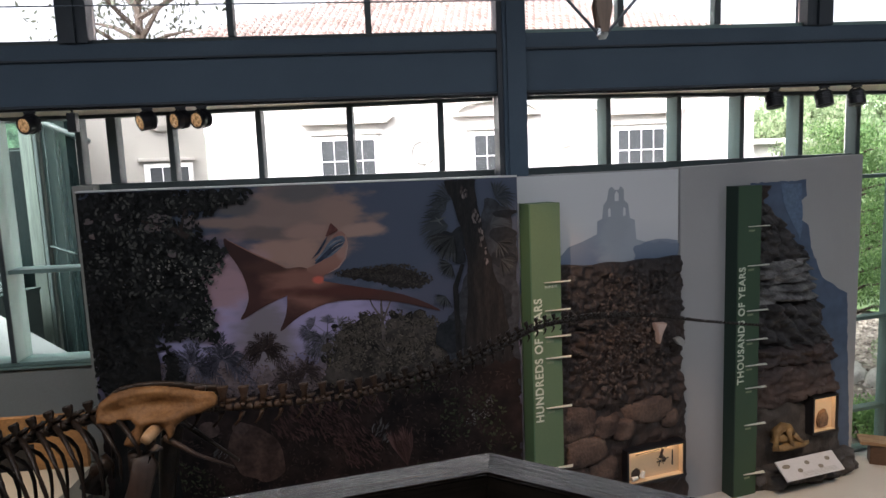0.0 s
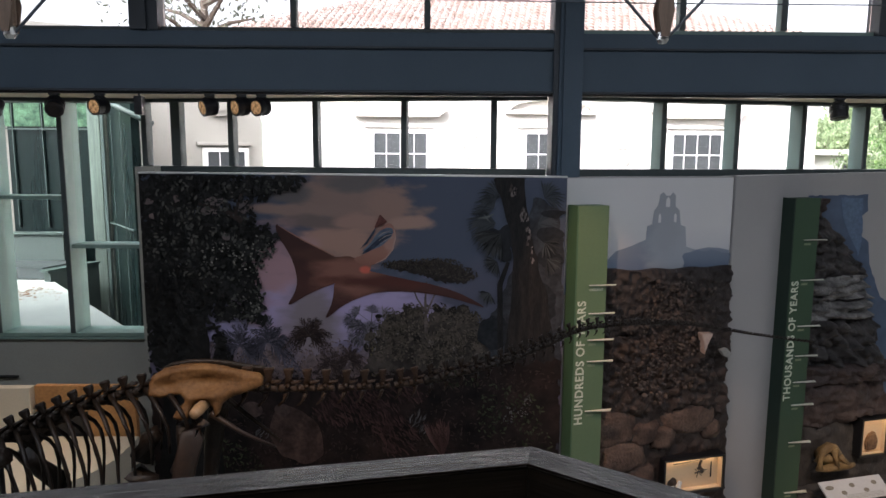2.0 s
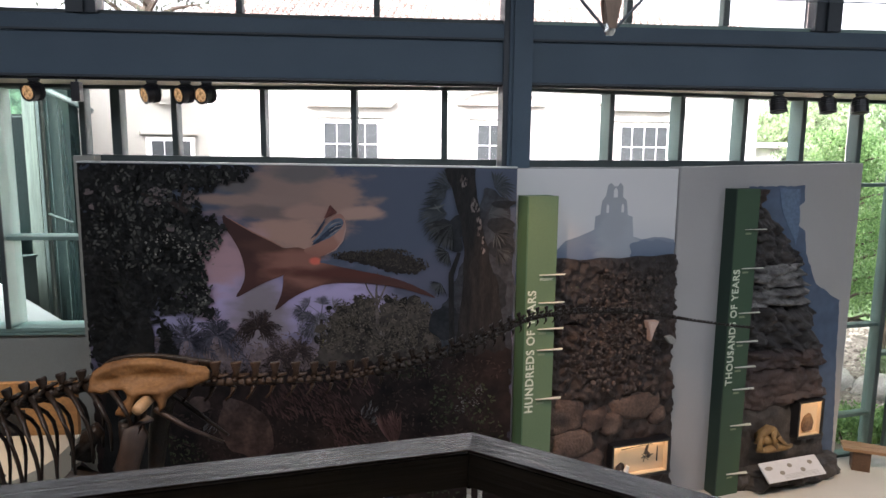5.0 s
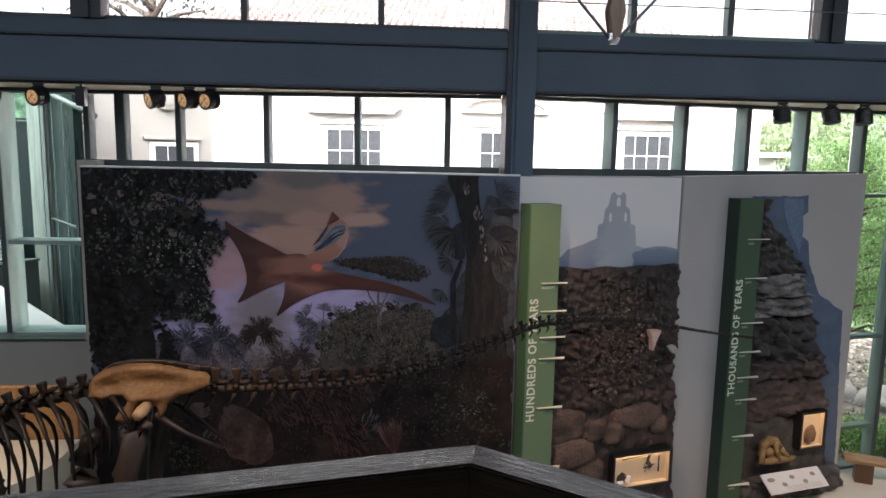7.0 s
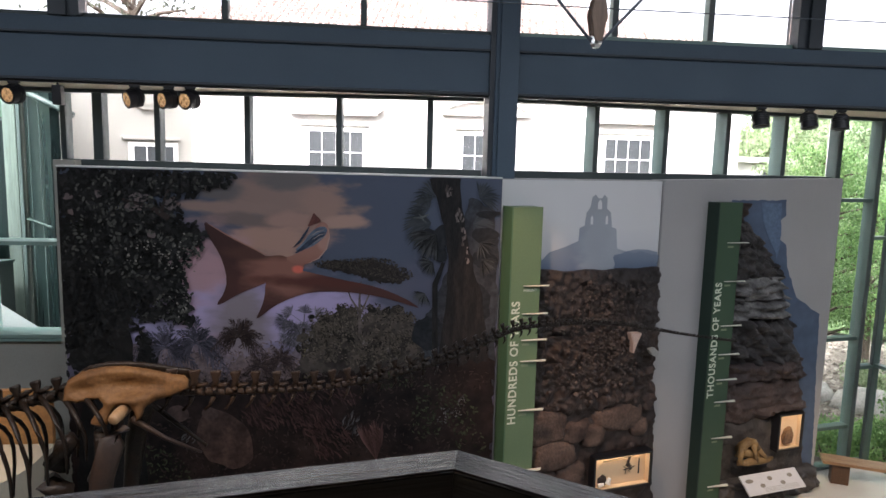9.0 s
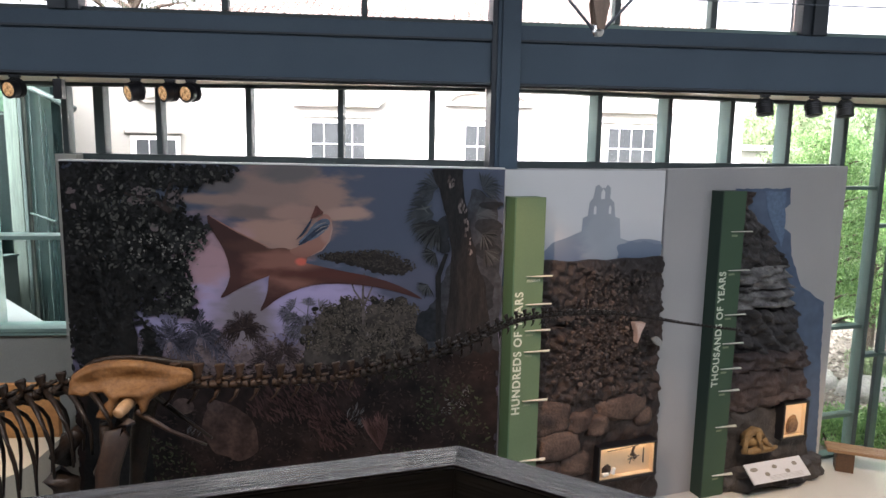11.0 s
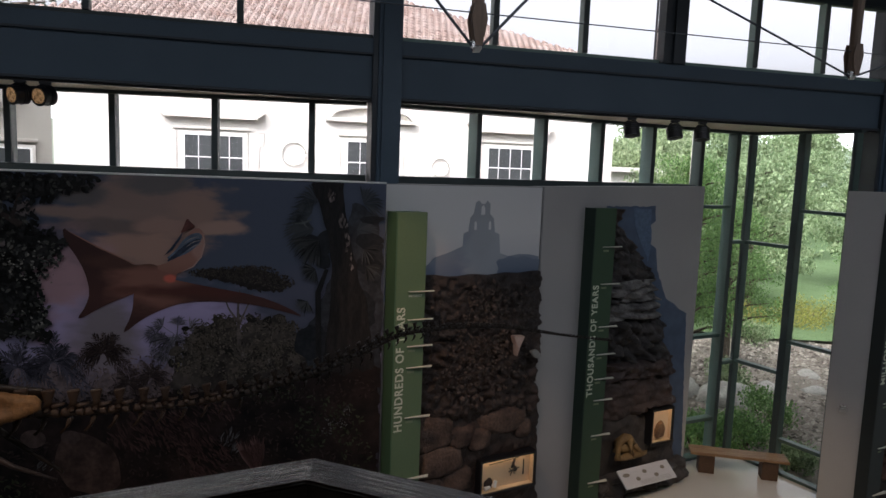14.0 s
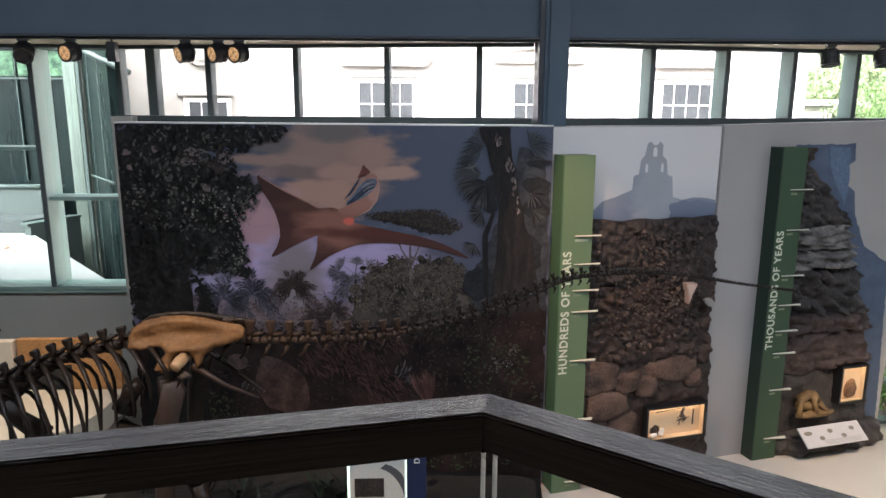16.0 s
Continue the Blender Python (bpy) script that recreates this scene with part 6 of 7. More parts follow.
for i, (p, d) in enumerate(ribs[1:]):
    long = 0.42 + 0.42 * min(1, i / 5)
    for s in (-1, 1):
        bm = bmesh.new()
        a = p - O
        line = []
        for k_ in range(10):
            f_ = k_ / 9
            out_ = 0.34 * sin(min(1.0, f_ * 1.5) * 1.57) - 0.14 * max(0, f_ - 0.5)
            line.append(a + Vector((0.02 + 0.33 * sin(min(1.57, f_ * 2.0)) - 0.06 * max(0, f_ - 0.75), (0.04 + out_) * s, 0.03 - long * (0.06 * f_ + 0.96 * f_ ** 2))))
        tube(bm, line, [0.026, 0.026, 0.024, 0.022, 0.021, 0.020, 0.019, 0.017, 0.015, 0.011], 7)
        part("rib", bm, BONE, skel, smooth=True)
# pelvis: blade, sockets, rods
BLADE = [(-0.525, 0.19), (-0.53, 0.30), (-0.50, 0.37), (-0.39, 0.44), (-0.21, 0.478), (-0.04, 0.484), (0.167, 0.46), (0.356, 0.42), (0.50, 0.40), (0.54, 0.36), (0.54, 0.29), (0.47, 0.255), (0.39, 0.225), (0.26, 0.19), (0.18, 0.135), (0.155, 0.05), (0.105, 0.02), (0.085, 0.10), (0.025, 0.155), (-0.055, 0.155), (-0.105, 0.10), (-0.13, -0.005), (-0.21, -0.015), (-0.285, 0.01), (-0.25, 0.08), (-0.175, 0.155), (-0.23, 0.205), (-0.31, 0.20), (-0.40, 0.175)]


def within(x, z, poly):
    odd = False
    for (x0, z0), (x1, z1) in zip(poly, poly[1:] + poly[:1]):
        if (z0 > z) != (z1 > z) and x < x0 + (x1 - x0) * (z - z0) / (z1 - z0):
            odd = not odd
    return odd


def to_edge(x, z, poly):
    """Distance to the nearest point of the outline, and that point."""
    best = (9, (x, z))
    for (x0, z0), (x1, z1) in zip(poly, poly[1:] + poly[:1]):
        k = max(0, min(1, ((x - x0) * (x1 - x0) + (z - z0) * (z1 - z0)) / ((x1 - x0) ** 2 + (z1 - z0) ** 2)))
        q = (x0 + k * (x1 - x0), z0 + k * (z1 - z0))
        best = min(best, (math.hypot(x - q[0], z - q[1]), q))
    return best


for s in (-1, 1):
    bm = bmesh.new()
    G_ = 0.017
    inside = {}
    for i in range(-34, 36):
        for j in range(-3, 32):
            if within((i + 0.5) * G_, (j + 0.5) * G_, BLADE):
                inside[i, j] = True
    corners = sorted({(i + a, j + c) for i, j in inside for a in (0, 1) for c in (0, 1)})
    front, back = {}, {}
    for i, j in corners:
        x, z = i * G_, j * G_
        d, (qx, qz) = to_edge(x, z, BLADE)
        rim = not all((i - a, j - c) in inside for a in (0, 1) for c in (0, 1))
        if rim:
            x, z, d = qx, qz, 0.0
        body = (0.27 - 0.40 * (z + 0.02)) * s
        thick = 0.038 * math.sqrt(min(1, d / 0.05))
        hollow = 0.075 * math.exp(-((x - 0.02) / 0.24) ** 2 - ((z - 0.31) / 0.07) ** 2) + 0.05 * math.exp(-((x + 0.36) / 0.1) ** 2 - ((z - 0.28) / 0.06) ** 2)
        crest = 0.045 * math.exp(-((z - 0.19 - 0.25 * max(0, x)) / 0.035) ** 2) * math.exp(-((x - 0.05) / 0.22) ** 2) + 0.02 * math.exp(-((z - 0.45 + 0.35 * x * x) / 0.03) ** 2)
        grain = 0.012 * noise.noise((x * 9, z * 16, s)) + 0.006 * noise.noise((x * 30, z * 40, s))
        soft = min(1, d / 0.06)
        front[i, j] = bm.verts.new((x, body + s * (thick + soft * (crest - hollow + grain)), z))
        back[i, j] = front[i, j] if rim else bm.verts.new((x, body - s * (thick + 0.4 * soft * hollow), z))
    for i, j in sorted(inside):
        keys = [(i, j), (i + 1, j), (i + 1, j + 1), (i, j + 1)]
        bm.faces.new([front[k] for k in keys])
        if not all(front[k] is back[k] for k in keys):
            bm.faces.new([back[k] for k in keys[::-1]])
    bmesh.ops.remove_doubles(bm, verts=bm.verts[:], dist=0.0008)
    bmesh.ops.smooth_vert(bm, verts=bm.verts[:], factor=0.35, use_axis_x=True, use_axis_y=True, use_axis_z=True)
    bmesh.ops.recalc_face_normals(bm, faces=bm.faces[:])
    # Same bone twice: near blade coloured as lit, far blade as shaded.
    o = part("pelvis", bm, BONE_L if s < 0 else BONE, skel, "pelvis blade coloured lit amber near, shaded dark far", smooth=True)
    o.matrix_basis = pose(0.05, 0, 3.10)
    for nm, pts, rad in (("ischium", [(0.12, 0.22 * s, 3.14), (0.38, 0.17 * s, 2.94), (0.68, 0.12 * s, 2.76)], [0.03, 0.026, 0.014]), ("pubis", [(-0.15, 0.22 * s, 3.02), (-0.2, 0.18 * s, 2.75), (-0.3, 0.08 * s, 2.5)], [0.06, 0.05, 0.05]),
                         ("femur", [(0.04, 0.30 * s, 3.10), (0.0, 0.40 * s, 3.0), (-0.08, 0.42 * s, 2.7), (-0.14, 0.42 * s, 2.2), (-0.16, 0.42 * s, 1.75), (-0.18, 0.42 * s, 1.60)], [0.085, 0.11, 0.10, 0.075, 0.10, 0.11]),
                         ("tibia", [(-0.14, 0.42 * s, 1.58), (-0.06, 0.42 * s, 1.2), (0.06, 0.42 * s, 0.6), (0.08, 0.42 * s, 0.35)], [0.11, 0.07, 0.06, 0.09]),
                         ("foot", [(0.10, 0.42 * s, 0.32), (-0.05, 0.42 * s, 0.16), (-0.35, 0.42 * s, 0.06)], [0.09, 0.10, 0.05])):
        bm = bmesh.new()
        tube(bm, pts, rad, 10)
        bumpy(bm, 0.03, 6, s)
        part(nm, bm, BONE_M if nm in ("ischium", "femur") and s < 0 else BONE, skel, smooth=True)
    for nm, pts, rad in (("scapula", [(-2.05, 0.5 * s, 2.55), (-1.75, 0.55 * s, 2.78), (-1.6, 0.55 * s, 2.88)], [0.11, 0.07, 0.09]), ("humerus", [(-2.05, 0.5 * s, 2.5), (-1.95, 0.5 * s, 2.3), (-1.7, 0.5 * s, 2.1)], [0.13, 0.09, 0.11]), ("forearm", [(-1.7, 0.5 * s, 2.1), (-1.9, 0.5 * s, 1.3), (-1.9, 0.5 * s, 0.2)], [0.09, 0.06, 0.08])):
        bm = bmesh.new()
        tube(bm, pts, rad, 9)
        bumpy(bm, 0.02, 7, s)
        part(nm, bm, BONE, skel, smooth=True)
bm = bmesh.new()
tube(bm, [(0.01, -0.40, 3.19), (0.015, -0.39, 3.195), (0.03, -0.3, 3.21), (0.05, -0.15, 3.22)], [0.03, 0.048, 0.056, 0.05], 14)
part("femur_head", bm, mat("pale_amber_bone", (0.40, 0.24, 0.12), 0.45, scale=5, fine=30, amount=0.5, bump=0.2), skel, "pale amber ball of the thigh bone", smooth=True)
for nm, pts, rad in (("knee_bone", [(-0.52, -0.25, 2.72), (-0.44, -0.25, 2.92), (-0.38, -0.25, 3.0)], [0.11, 0.08, 0.06]), ("knee_bone", [(-0.62, -0.25, 2.60), (-0.5, -0.25, 2.5), (-0.5, -0.25, 2.2)], [0.09, 0.12, 0.08])):
    bm = bmesh.new()
    tube(bm, pts, rad, 9)
    bumpy(bm, 0.04, 7)
    part(nm, bm, BONE, skel, smooth=True)
for x in (-0.25, -2.0):
    bm = bmesh.new()
    tube(bm, [(x, 0, 0.0), (x, 0, 3.1 if x > -1 else 2.85)], 0.025, 8)
    part("steel_prop", bm, BLACK, skel, "black steel prop")

# plinth with a warm lit showcase wall behind the ribs, its glow put into colour
PLINTH = mat("cream_plinth", (0.66, 0.58, 0.44), 0.7, scale=1, fine=50, amount=0.2, bump=0.03)
ORANGE = mat("amber_glow_board", (0.55, 0.27, 0.09), 0.7, second=(0.35, 0.15, 0.05), scale=2, fine=20, amount=0.7, bump=0.05)
dio = thing("diorama", pose(-6.4, 8.9, 0), "cream curved diorama with amber glow painted behind the ribs", "diorama")
bm = bmesh.new()
slab(bm, [(-2.5, 0.9), (1.80, 0.9)] + [(-0.15 + 1.95 * cos(radians(a_)), 0.3 + 1.55 * sin(radians(a_))) for a_ in range(0, -91, -6)] + [(-2.5, -1.25)], 0, 1.42)
part("plinth", bm, PLINTH, dio)
part("backdrop", boxed(1.05, 1.75, 0.95, 1.05, 0.9, 2.17, bevel=0.01), ORANGE, dio)
part("backdrop", boxed(0.30, 1.048, 0.95, 1.05, 1.78, 2.17, bevel=0.01), ORANGE, dio)
# Black sheet placed where shadow falls behind the ribs.
part("shadow_panel", boxed(0.30, 1.048, 0.95, 1.05, 0.9, 1.778), BLACK, dio, "black panel for the shadow behind the ribs")
part("side_board", boxed(-2.6, 0.26, 0.9, 1.05, 0.9, 2.15, bevel=0.01), PLINTH, dio)
part("slit", boxed(-2.4, -0.6, 2.04, 2.10, 1.92, 1.95), BLACK, dio)

# ---- dark exhibit platform before the mural ----
EARTH = mat("dark_peat", (0.022, 0.018, 0.014), 0.95, second=(0.04, 0.03, 0.02), scale=2, fine=30, amount=0.8, bump=0.8)
plat = thing("exhibit_platform", pose(0, 0, 0), "dark peat covered platform under the skeleton", "platform")
bm = bmesh.new()
slab(bm, [(-6.0, 4.9), (-1.0, 4.6), (1.1, 5.6), (1.45, 9.38), (-4.5, 10.28)], 0.003, 0.16)
part("kerb", bm, BLACK, plat)
bm = bmesh.new()
PX, PY = 44, 40
rows = []
for j in range(PY + 1):
    row = []
    for i in range(PX + 1):
        t_ = j / PY
        x0, x1 = -5.85 + 1.4 * t_, 0.95 + 0.42 * t_
        x = x0 + (x1 - x0) * i / PX
        y = 5.55 + 3.75 * t_ + (0.9 * (1 - i / PX) - 0.6 * (1 - t_)) * (0.9 if t_ > 0.5 else 0.6)
        row.append(bm.verts.new((x, min(y, 9.36 + (1.48 - x) * 0.155), 0.165 + 0.10 * max(0, noise.noise((x * 1.5, y * 1.5, 0))) + 0.03 * noise.noise((x * 6, y * 6, 2)))))
    rows.append(row)
for j in range(PY):
    for i in range(PX):
        bm.faces.new((rows[j][i], rows[j][i + 1], rows[j + 1][i + 1], rows[j + 1][i]))
part("peat", bm, EARTH, plat)
rnd = random.Random(91)
bm = bmesh.new()
for q in range(26):
    cx, cy = rnd.uniform(-4.6, 0.9), rnd.uniform(7.2, 9.1)
    for w_ in range(12):
        a, ll = rnd.random() * 6.28, rnd.uniform(0.15, 0.4)
        tip = Vector((cx + ll * cos(a), cy + ll * sin(a), 0.25 + ll * rnd.uniform(0.5, 1.1)))
        b = Vector((cx, cy, 0.18))
        n_ = Vector((-sin(a), cos(a), 0)) * 0.025
        bm.faces.new([bm.verts.new(v) for v in (b - n_, (b + tip) * 0.5 - n_ + Vector((0, 0, 0.06)), tip, (b + tip) * 0.5 + n_ + Vector((0, 0, 0.06)))])
tagged(part("fern_bed", bm, leafy("dark_ferns", (0.008, 0.014, 0.007), (0.03, 0.04, 0.02), 0.8), plat), kind="stuff")

# ---- bench ----
bench = thing("bench", pose(8.45, 10.62, 0, 0, 0, -27), "live-edge honey oak bench on two block legs", "bench")
bm = bmesh.new()
edge = []
for i in range(13):
    x = -0.85 + 1.7 * i / 12
    edge.append((x, -0.19 + 0.03 * noise.noise((x * 2, 1, 0))))
for i in range(12, -1, -1):
    x = -0.85 + 1.7 * i / 12
    edge.append((x, 0.19 + 0.04 * noise.noise((x * 2, 9, 0))))
slab(bm, edge, 0.36, 0.412)
bmesh.ops.bevel(bm, geom=[e for e in bm.edges if abs(e.verts[0].co.z - e.verts[1].co.z) < 0.01], offset=0.008, segments=2, affect="EDGES")
part("seat", bm, WOOD, bench)
for x in (-0.55, 0.55):
    part("leg", boxed(x - 0.14, x + 0.14, -0.13, 0.13, 0, 0.358, bevel=0.012), mat("dark_walnut_block", (0.10, 0.055, 0.03), 0.55, scale=4, fine=40, amount=0.7, bump=0.2), bench)

# ---- track spotlights ----


def track_light(x, aim, face):
    """A short black can on a yoke, hung from the lighting track."""
    t = thing("track_light", pose(x, 9.735, BEAM0 - 0.03), "black track spotlight hanging under the beam", "spotlight", "track spotlights")
    t.scale = (1.35, 1.35, 1.35)
    part("adapter", boxed(-0.05, 0.05, -0.02, 0.02, -0.02, 0.0, bevel=0.004), BLACK, t)
    bm = bmesh.new()
    tube(bm, [(-0.075, 0, -0.13), (-0.07, 0, -0.05), (-0.03, 0, -0.022), (0.03, 0, -0.022), (0.07, 0, -0.05), (0.075, 0, -0.13)], 0.009, 6)
    part("yoke", bm, BLACK, t, smooth=True)
    bm = bmesh.new()
    tube(bm, [(0, 0.075, 0), (0, 0.05, 0), (0, -0.05, 0), (0, -0.085, 0)], [0.055, 0.078, 0.086, 0.088], 18)
    can = part("can", bm, BLACK, t, smooth=False)
    can.matrix_basis = pose(0, 0, -0.12) @ pose(0, 0, 0, aim[0], 0, aim[1])
    bm = bmesh.new()
    tube(bm, [(0, -0.082, 0), (0, -0.092, 0)], [0.074, 0.05], 18)
    part("lens", bm, LENS_LIT if face else BLACK, can, "amber lit lens" if face else "dark lens")
    for k_ in range(3):
        bm = bmesh.new()
        tube(bm, [(0, -0.01 + 0.022 * k_, 0), (0, -0.002 + 0.022 * k_, 0)], 0.092, 18)
        part("cooling_fin", bm, BLACK, can)
    return t


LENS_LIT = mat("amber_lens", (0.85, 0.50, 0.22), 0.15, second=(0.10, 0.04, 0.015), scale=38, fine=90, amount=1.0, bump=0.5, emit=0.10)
for x, aim, lit in ((-6.27, (60, 0), False), (-5.45, (35, 20), False), (-4.84, (10, -22), True), (-3.36, (14, -48), True), (-2.93, (10, -42), True), (-2.66, (10, -30), True), (5.27, (75, 0), False), (6.01, (75, 10), False), (6.50, (78, -5), False)):
    track_light(x, aim, lit)
t = thing("loudspeaker", pose(-4.31, 9.735, BEAM0 - 0.03), "slim black box speaker hanging under the beam", "speaker")
part("cabinet", boxed(-0.055, 0.055, -0.06, 0.06, -0.28, -0.03, bevel=0.008), BLACK, t)
part("stem", boxed(-0.012, 0.012, -0.012, 0.012, -0.028, 0.0), BLACK, t)

# ---- roof trusses: posts, plates and rods ----
for x, y, z, spread, rise in ((-3.85, 6.1, 6.47, 0.46, 0.46), (1.60, 6.1, 6.47, 0.44, 0.46), (6.46, 6.95, 6.66, 2.1, 0.72), (12.1, 7.6, 6.7, 2.1, 0.72)):
    tr = thing("roof_truss", pose(x, y, z), "brown timber king post with steel plates and tie rods", "truss", "roof trusses")
    bm = bmesh.new()
    tube(bm, [(0, 0, 0.10), (0, 0, CEILING - z - 0.01)], [0.055, 0.075], 10)
    part("king_post", bm, POST_WOOD, tr)
    bm = bmesh.new()
    prism(bm, [(-0.03, 0.05), (0.03, 0.05), (0.062, 0.22), (0.070, 0.27), (0.045, 0.40), (-0.045, 0.40), (-0.070, 0.27), (-0.062, 0.22)], -0.075, -0.06)
    prism(bm, [(-0.03, 0.05), (0.03, 0.05), (0.062, 0.22), (0.070, 0.27), (0.045, 0.40), (-0.045, 0.40), (-0.070, 0.27), (-0.062, 0.22)], 0.06, 0.075)
    part("gusset_plate", bm, POST_WOOD, tr)
    bm = bmesh.new()
    tube(bm, [(0, 0, 0.0), (0, 0, 0.03), (0, 0, 0.09), (0, 0, 0.11)], [0.03, 0.05, 0.05, 0.03], 12)
    part("foot_socket", bm, CHROME, tr, "bright steel socket")
    k_ = (CEILING - z - 0.08) / rise
    for s in (-1, 1):
        bm = bmesh.new()
        tube(bm, [(0.03 * s, 0, 0.04), (spread * s * min(k_, 2.6), 0.0, 0.04 + rise * min(k_, 2.6))], 0.014 if spread < 1 else 0.012, 8)
        part("strut", bm, STEEL_DARK, tr)
bm = bmesh.new()
tube(bm, [(-13.0, 6.1, 6.84), (-3.85, 6.1, 6.84), (1.6, 6.1, 6.80), (6.46, 6.95, 6.98), (12.1, 7.6, 7.03), (20.0, 8.4, 7.1)], 0.006, 6)
t = thing("tie_cable", pose(0, 0, 0), "thin dark tie cable strung between the trusses", "cable")
part("cable", bm, STEEL_DARK, t)

# ---- standing sign below the rail ----
sg = thing("standing_sign", pose(-1.16, 8.0, 0), "back-lit white exhibit sign with a blue banner", "sign")
part("panel", boxed(0.0, 0.68, -0.03, 0.03, 0.25, 1.33, bevel=0.008), mat("lit_sign_white", (0.75, 0.80, 0.78), 0.4, scale=3, fine=30, amount=0.15, bump=0), sg)
part("edge_strip", boxed(0.684, 0.70, -0.03, 0.03, 0.25, 1.33), mat("green_edge_light", (0.75, 0.95, 0.75), 0.4, emit=0.3), sg, "glowing pale green edge")
part("edge_strip", boxed(-0.03, -0.005, -0.03, 0.03, 0.25, 1.30), mat("green_edge_light", (0.75, 0.95, 0.75), 0.4, emit=0.3), sg)
part("picture", boxed(0.06, 0.42, -0.036, -0.032, 0.75, 1.0), DARKROCK, sg, "dark picture")
bm = bmesh.new()
arc2 = [(0.42 + 0.42 * cos(radians(a)), 0.6 + 0.6 * sin(radians(a))) for a in range(10, 81, 10)]
arc3 = [(0.36 + 0.38 * cos(radians(a)), 0.58 + 0.56 * sin(radians(a))) for a in range(80, 9, -10)]
prism(bm, [(min(x - 0.05, 0.67), z) for x, z in arc2 + arc3], -0.036, -0.032)
part("curved_band", bm, mat("slate_band", (0.12, 0.13, 0.15), 0.5), sg)
part("banner", boxed(0.71, 0.94, -0.03, 0.0, 0.15, 1.75), mat("navy_banner", (0.02, 0.035, 0.10), 0.6, scale=2, fine=40, amount=0.2, bump=0.02), sg, "navy banner")
lettering("DRY", 0.21, sg, pose(0.86, -0.034, 1.19, 90, -90, 0), WHITE)
part("foot", boxed(0.1, 0.9, -0.2, 0.2, 0.0, 0.03, bevel=0.006), BLACK, sg)
part("stem", boxed(0.3, 0.36, -0.02, 0.02, 0.032, 0.25), BLACK, sg)

# ---- garden ----
BARK = mat("grey_brown_bark", (0.13, 0.10, 0.075), 0.9, second=(0.07, 0.055, 0.045), scale=6, fine=25, amount=0.8, bump=0.6, stretch=(3, 3, 0.7))
LEAF_A = leafy("bright_leaves", (0.085, 0.17, 0.055), (0.25, 0.40, 0.14), 0.5, 0.45)
# Distance haze is put into these paler leaf greens.
LEAF_B = leafy("haze_pale_leaves", (0.13, 0.20, 0.09), (0.40, 0.48, 0.28), 0.5, 0.45)
LEAF_Y = leafy("yellow_blossom", (0.16, 0.20, 0.05), (0.42, 0.37, 0.09), 0.6, 0.3)


def leaves_into(bm, centre, radius, count, size, rnd, squash=0.7):
    for _ in range(count):
        d = Vector((rnd.gauss(0, 1), rnd.gauss(0, 1), rnd.gauss(0, 1)))
        d = d.normalized() * radius * rnd.random() ** 0.45
        p = Vector(centre) + Vector((d.x, d.y, d.z * squash))
        s = size * rnd.uniform(0.6, 1.4)
        m = Euler((rnd.random() * 6.3, rnd.random() * 6.3, rnd.random() * 6.3)).to_matrix()
        bm.faces.new([bm.verts.new(p + m @ Vector(c_)) for c_ in ((s, 0, 0), (0, s * 0.45, s * 0.1), (-s, 0, 0), (0, -s * 0.45, s * 0.1))])


def tree(name, m, high, wide, clumps, per, size, leaf, seed, label, low=0.25):
    rnd = random.Random(seed)
    t = thing(name, m, label, "tree", "garden trees")
    bm = bmesh.new()
    tube(bm, [(0, 0, 0), (0.1, 0.05, high * 0.3), (-0.05, 0.1, high * 0.6), (0.05, 0, high * 0.92)], [high * 0.028, high * 0.02, high * 0.013, high * 0.004], 9)
    tips = []
    for i in range(clumps):
        z = high * (low + (0.97 - low) * (i + rnd.random()) / clumps)
        reach = wide * (1.05 - 0.75 * max(0, (z / high - 0.35)) / 0.65) * rnd.uniform(0.45, 1.0)
        a = i * 2.4 + rnd.random()
        tip = Vector((reach * cos(a), reach * sin(a), z + reach * 0.15))
        tube(bm, [(0, 0, z - reach * 0.25), tip * 0.5 + Vector((0, 0, z * 0.5 - reach * 0.05)), tip], [high * 0.008, high * 0.005, high * 0.002], 5)
        tips.append((tip, reach))
    part("trunk", bm, BARK, t)
    bm = bmesh.new()
    for tip, reach in tips:
        for f_ in (1.0, 0.62):
            c_ = Vector((tip.x * f_, tip.y * f_, tip.z))
            leaves_into(bm, c_, max(0.35, wide * 0.30) * rnd.uniform(0.7, 1.2), per, size, rnd, 0.55)
    part("crown", bm, leaf, t)
    return t


ta = tree("tree", pose(10.1, 15.0, -0.3), 6.3, 1.75, 42, 230, 0.040, LEAF_A, 1, "feathery bright green tree outside the bay window", 0.30)
tb = tree("tree", pose(14.6, 22.5, -0.2), 6.0, 2.7, 30, 190, 0.085, LEAF_B, 2, "broad green tree beyond the gravel", 0.25)
for src, places in ((tb, ((19.5, 24.0, 1.05), (18.0, 31.0, 1.2), (24.5, 30.0, 1.0), (29.0, 27.0, 1.15), (24.0, 38.0, 1.3), (34.0, 38.0, 1.25), (14.5, 33.0, 1.15), (40.0, 33.0, 1.1), (27.0, 46.0, 1.5), (33.0, 50.0, 1.6), (40.0, 47.0, 1.5), (47.0, 52.0, 1.7), (52.0, 45.0, 1.5), (59.0, 52.0, 1.7), (38.0, 60.0, 1.9), (48.0, 64.0, 2.0), (62.0, 66.0, 2.0), (22.0, 50.0, 1.6))), (ta, ((13.2, 17.2, 0.8), (21.5, 19.5, 0.85)))):
    for i, (x, y, s) in enumerate(places):
        c_ = copy_thing(src, pose(x, y, -0.25, 0, 0, 70 * i + 25))
        c_.scale = (s, s, s)
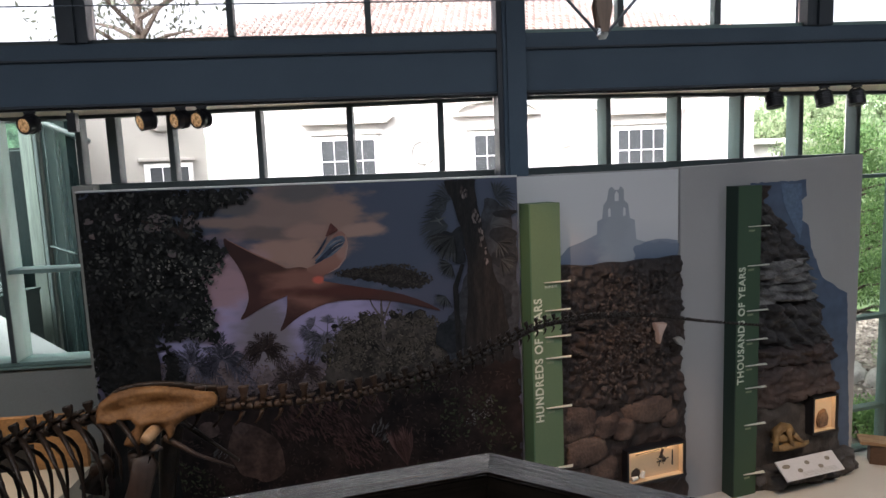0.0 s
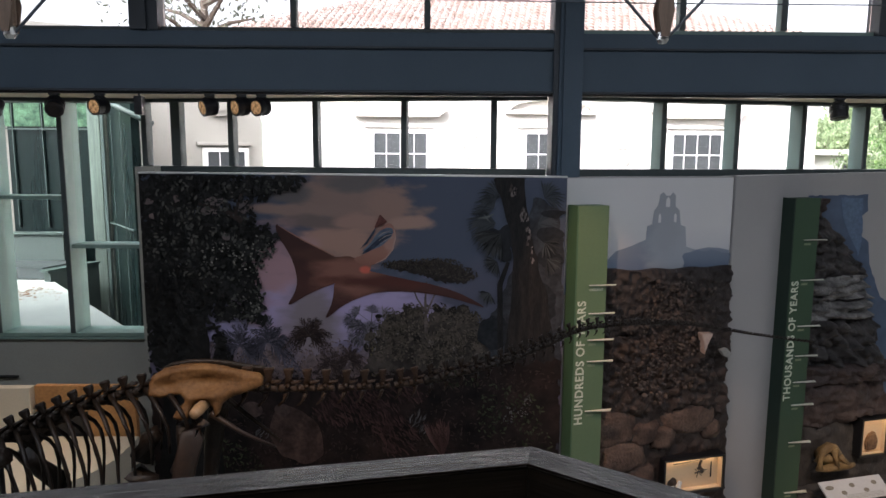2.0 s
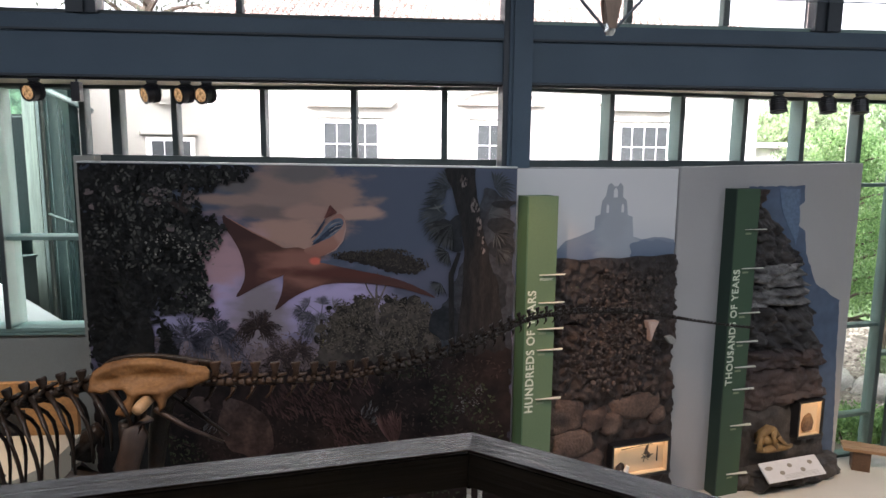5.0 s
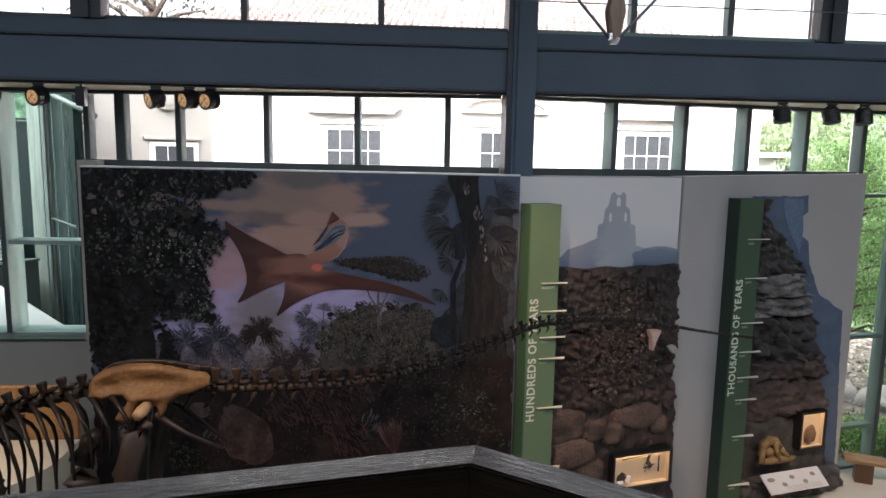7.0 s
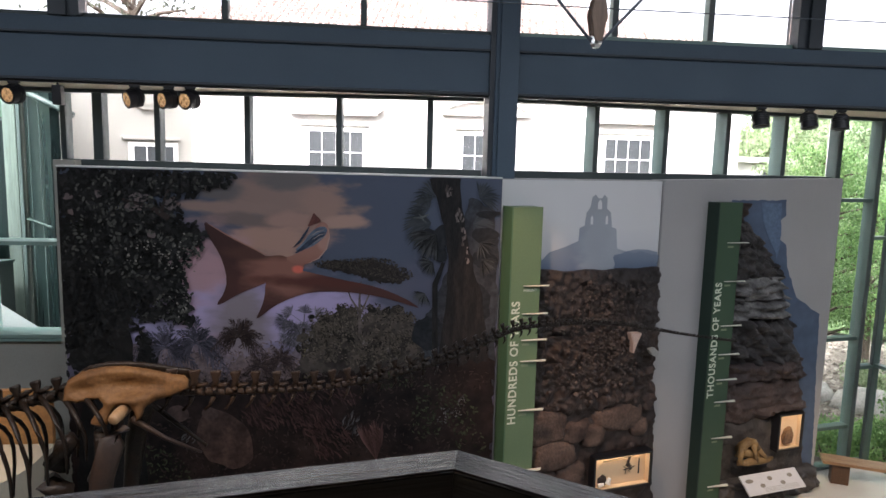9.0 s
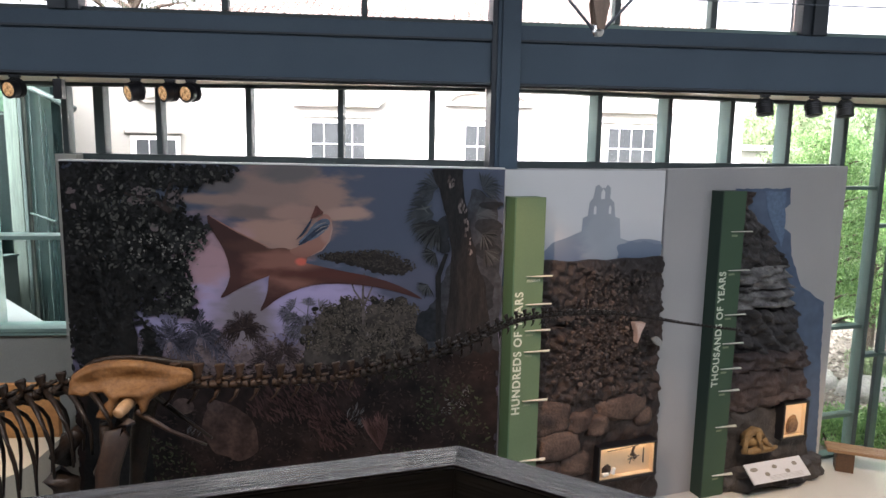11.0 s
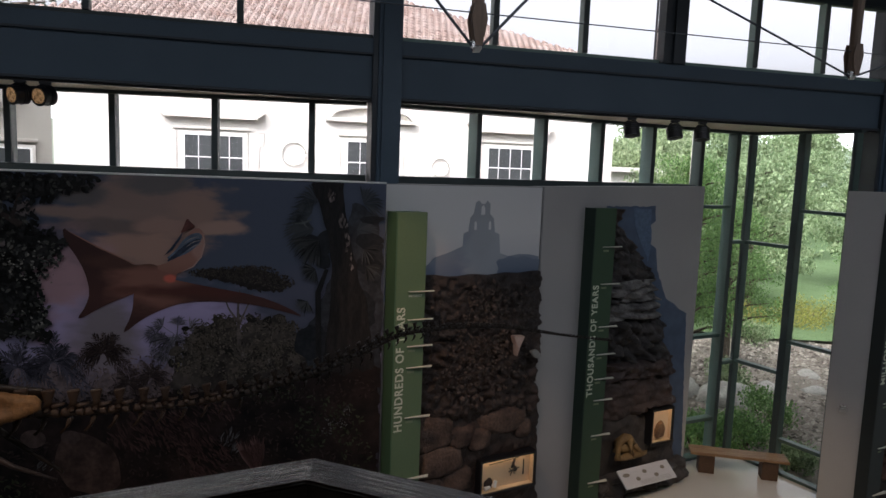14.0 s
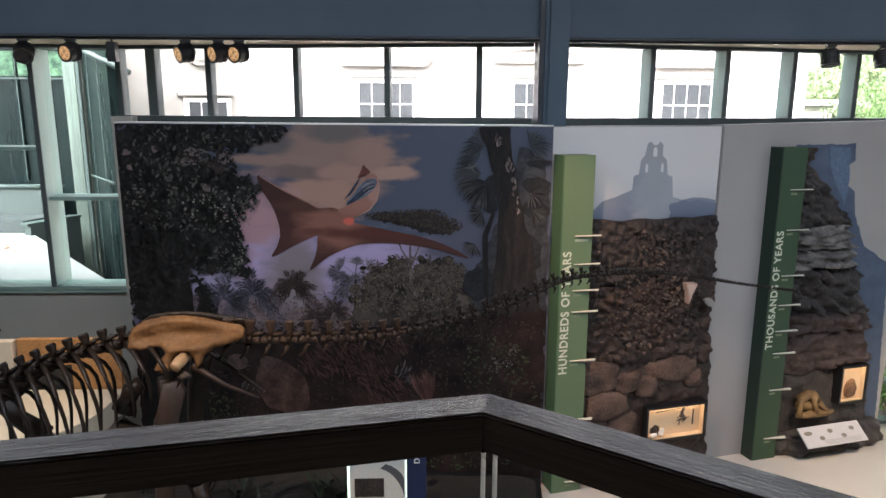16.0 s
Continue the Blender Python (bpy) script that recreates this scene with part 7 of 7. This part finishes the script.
tree("tree", pose(-9.0, 27.5, -0.3), 15.5, 5.5, 26, 42, 0.11, leafy("grey_green_leaves", (0.05, 0.06, 0.04), (0.12, 0.13, 0.09), 0.6, 0.3), 5, "tall thin-leaved tree behind the house", 0.55)


def shrub(x, y, r, h, leaf, seed, label):
    rnd = random.Random(seed)
    t = thing("shrub", pose(x, y, -0.36), label, "shrub", "garden shrubs")
    bm = bmesh.new()
    for i in range(6):
        a = i * 1.05
        tube(bm, [(0, 0, 0), (r * 0.5 * cos(a), r * 0.5 * sin(a), h * 0.7)], [0.02, 0.008], 5)
    part("stems", bm, BARK, t)
    bm = bmesh.new()
    for i in range(9):
        a = i * 0.7
        leaves_into(bm, (r * 0.6 * cos(a) * rnd.random(), r * 0.6 * sin(a), h * rnd.uniform(0.3, 0.85)), r * 0.55, 210, 0.042, rnd, 0.8)
    part("foliage", bm, leaf, t)
    return t


for i, (x, y, r, h, lf) in enumerate(((9.2, 12.0, 0.5, 0.8, LEAF_A), (8.7, 12.2, 0.6, 0.9, LEAF_A), (9.4, 12.7, 0.6, 0.9, LEAF_A), (10.0, 12.3, 0.6, 0.8, LEAF_A), (10.3, 11.2, 0.5, 0.5, LEAF_B), (11.3, 13.2, 0.7, 0.9, LEAF_A), (8.4, 13.6, 0.8, 1.3, LEAF_B), (12.4, 16.0, 0.7, 0.8, LEAF_B), (10.2, 16.8, 0.8, 1.4, LEAF_A), (19.8, 21.6, 1.1, 1.3, LEAF_Y), (21.0, 22.2, 1.1, 1.4, LEAF_Y), (18.5, 22.6, 1.0, 1.1, LEAF_Y), (16.5, 20.0, 0.8, 0.9, LEAF_B))):
    shrub(x, y, r, h, lf, 100 + i, "low yellow flowering shrub by the lawn" if lf is LEAF_Y else "low leafy green shrub in the stony bed")
lawn = thing("lawn", pose(0, 0, 0), "bright green lawn beyond the gravel bed", "lawn")
bm = bmesh.new()
grid_ = []
for i in range(25):
    x = 12.5 + 3.2 * i
    y0 = 26 - 5 * (x - 12.5) / 1.5 if x < 14 else 21 - 2.4 * (x - 14) / 7.5 if x < 21.5 else 18.6 - 0.05 * (x - 21.5)
    row = []
    for j in range(25):
        y = y0 + (118 - y0) * (j / 24) ** 1.5
        row.append(bm.verts.new((x, y, -0.20 + min(0.02 * max(0, y - 12.5), 3.5) + 0.03 * noise.noise((x, y, 4)))))
    grid_.append(row)
for i in range(24):
    for j in range(24):
        bm.faces.new((grid_[i][j], grid_[i + 1][j], grid_[i + 1][j + 1], grid_[i][j + 1]))
part("turf", bm, LAWN, lawn)
ROCK = mat("pale_garden_rock", (0.40, 0.375, 0.34), 0.9, second=(0.28, 0.26, 0.24), scale=3, fine=20, amount=0.7, bump=0.5)
for i, (x, y, s) in enumerate(((11.9, 15.1, 0.75), (13.4, 15.6, 0.4), (11.3, 16.4, 0.45), (14.6, 15.2, 0.3), (10.9, 15.9, 0.5), (15.6, 16.5, 0.35), (13.0, 17.2, 0.3))):
    t = thing("boulder", pose(x, y, -0.3, 0, 0, i * 50), "pale limestone boulder lying in the gravel", "boulder", "garden boulders")
    bm = bmesh.new()
    bmesh.ops.create_icosphere(bm, subdivisions=3, radius=1.0)
    for v in bm.verts:
        n_ = noise.fractal(v.co * 1.2 + Vector((i * 7, 0, 0)), 1.0, 2.0, 3)
        v.co = Vector((v.co.x * 1.2, v.co.y * 0.85, v.co.z * 0.6)) * s * (1 + 0.28 * n_)
    part("stone", bm, ROCK, t, smooth=True)
bm = bmesh.new()
rnd = random.Random(77)
for _ in range(7000):
    x, y, s = rnd.uniform(9.8, 19), rnd.uniform(12.2, 20.5), rnd.choice((0.02, 0.03, 0.03, 0.045, 0.07)) * rnd.uniform(0.8, 1.3)
    z = -0.35 + 0.02 * max(0, y - 12.5) + 0.02
    vs = [bm.verts.new((x + s * cx * rnd.uniform(0.6, 1.2), y + s * cy * rnd.uniform(0.6, 1.2), z + s * cz)) for cx, cy, cz in ((-1, -0.7, 0), (1, -0.7, 0), (0.9, 0.8, 0), (-0.9, 0.8, 0), (0.1, 0, 0.8))]
    for f_ in ((0, 1, 4), (1, 2, 4), (2, 3, 4), (3, 0, 4)):
        bm.faces.new([vs[q] for q in f_])
st = link("gravel_stones", bm, leafy("loose_stone_mix", (0.085, 0.066, 0.053), (0.42, 0.37, 0.315), 0.9))
tagged(st, "loose pale stones scattered over the gravel bed", "gravel", kind="stuff")
low_house = thing("low_house", pose(13.6, 27.5, -0.3), "low white flat roofed annex among the trees", "house")
part("wall", boxed(0, 3.9, 0, 3, 0, 5.8), STUCCO, low_house)
part("roof", boxed(-0.3, 4.15, -0.4, 3.3, 5.81, 6.03, bevel=0.03), STUCCO, low_house)
outer_window(low_house, 2.65, 4.5, 0.85, 1.0, 3, 2)
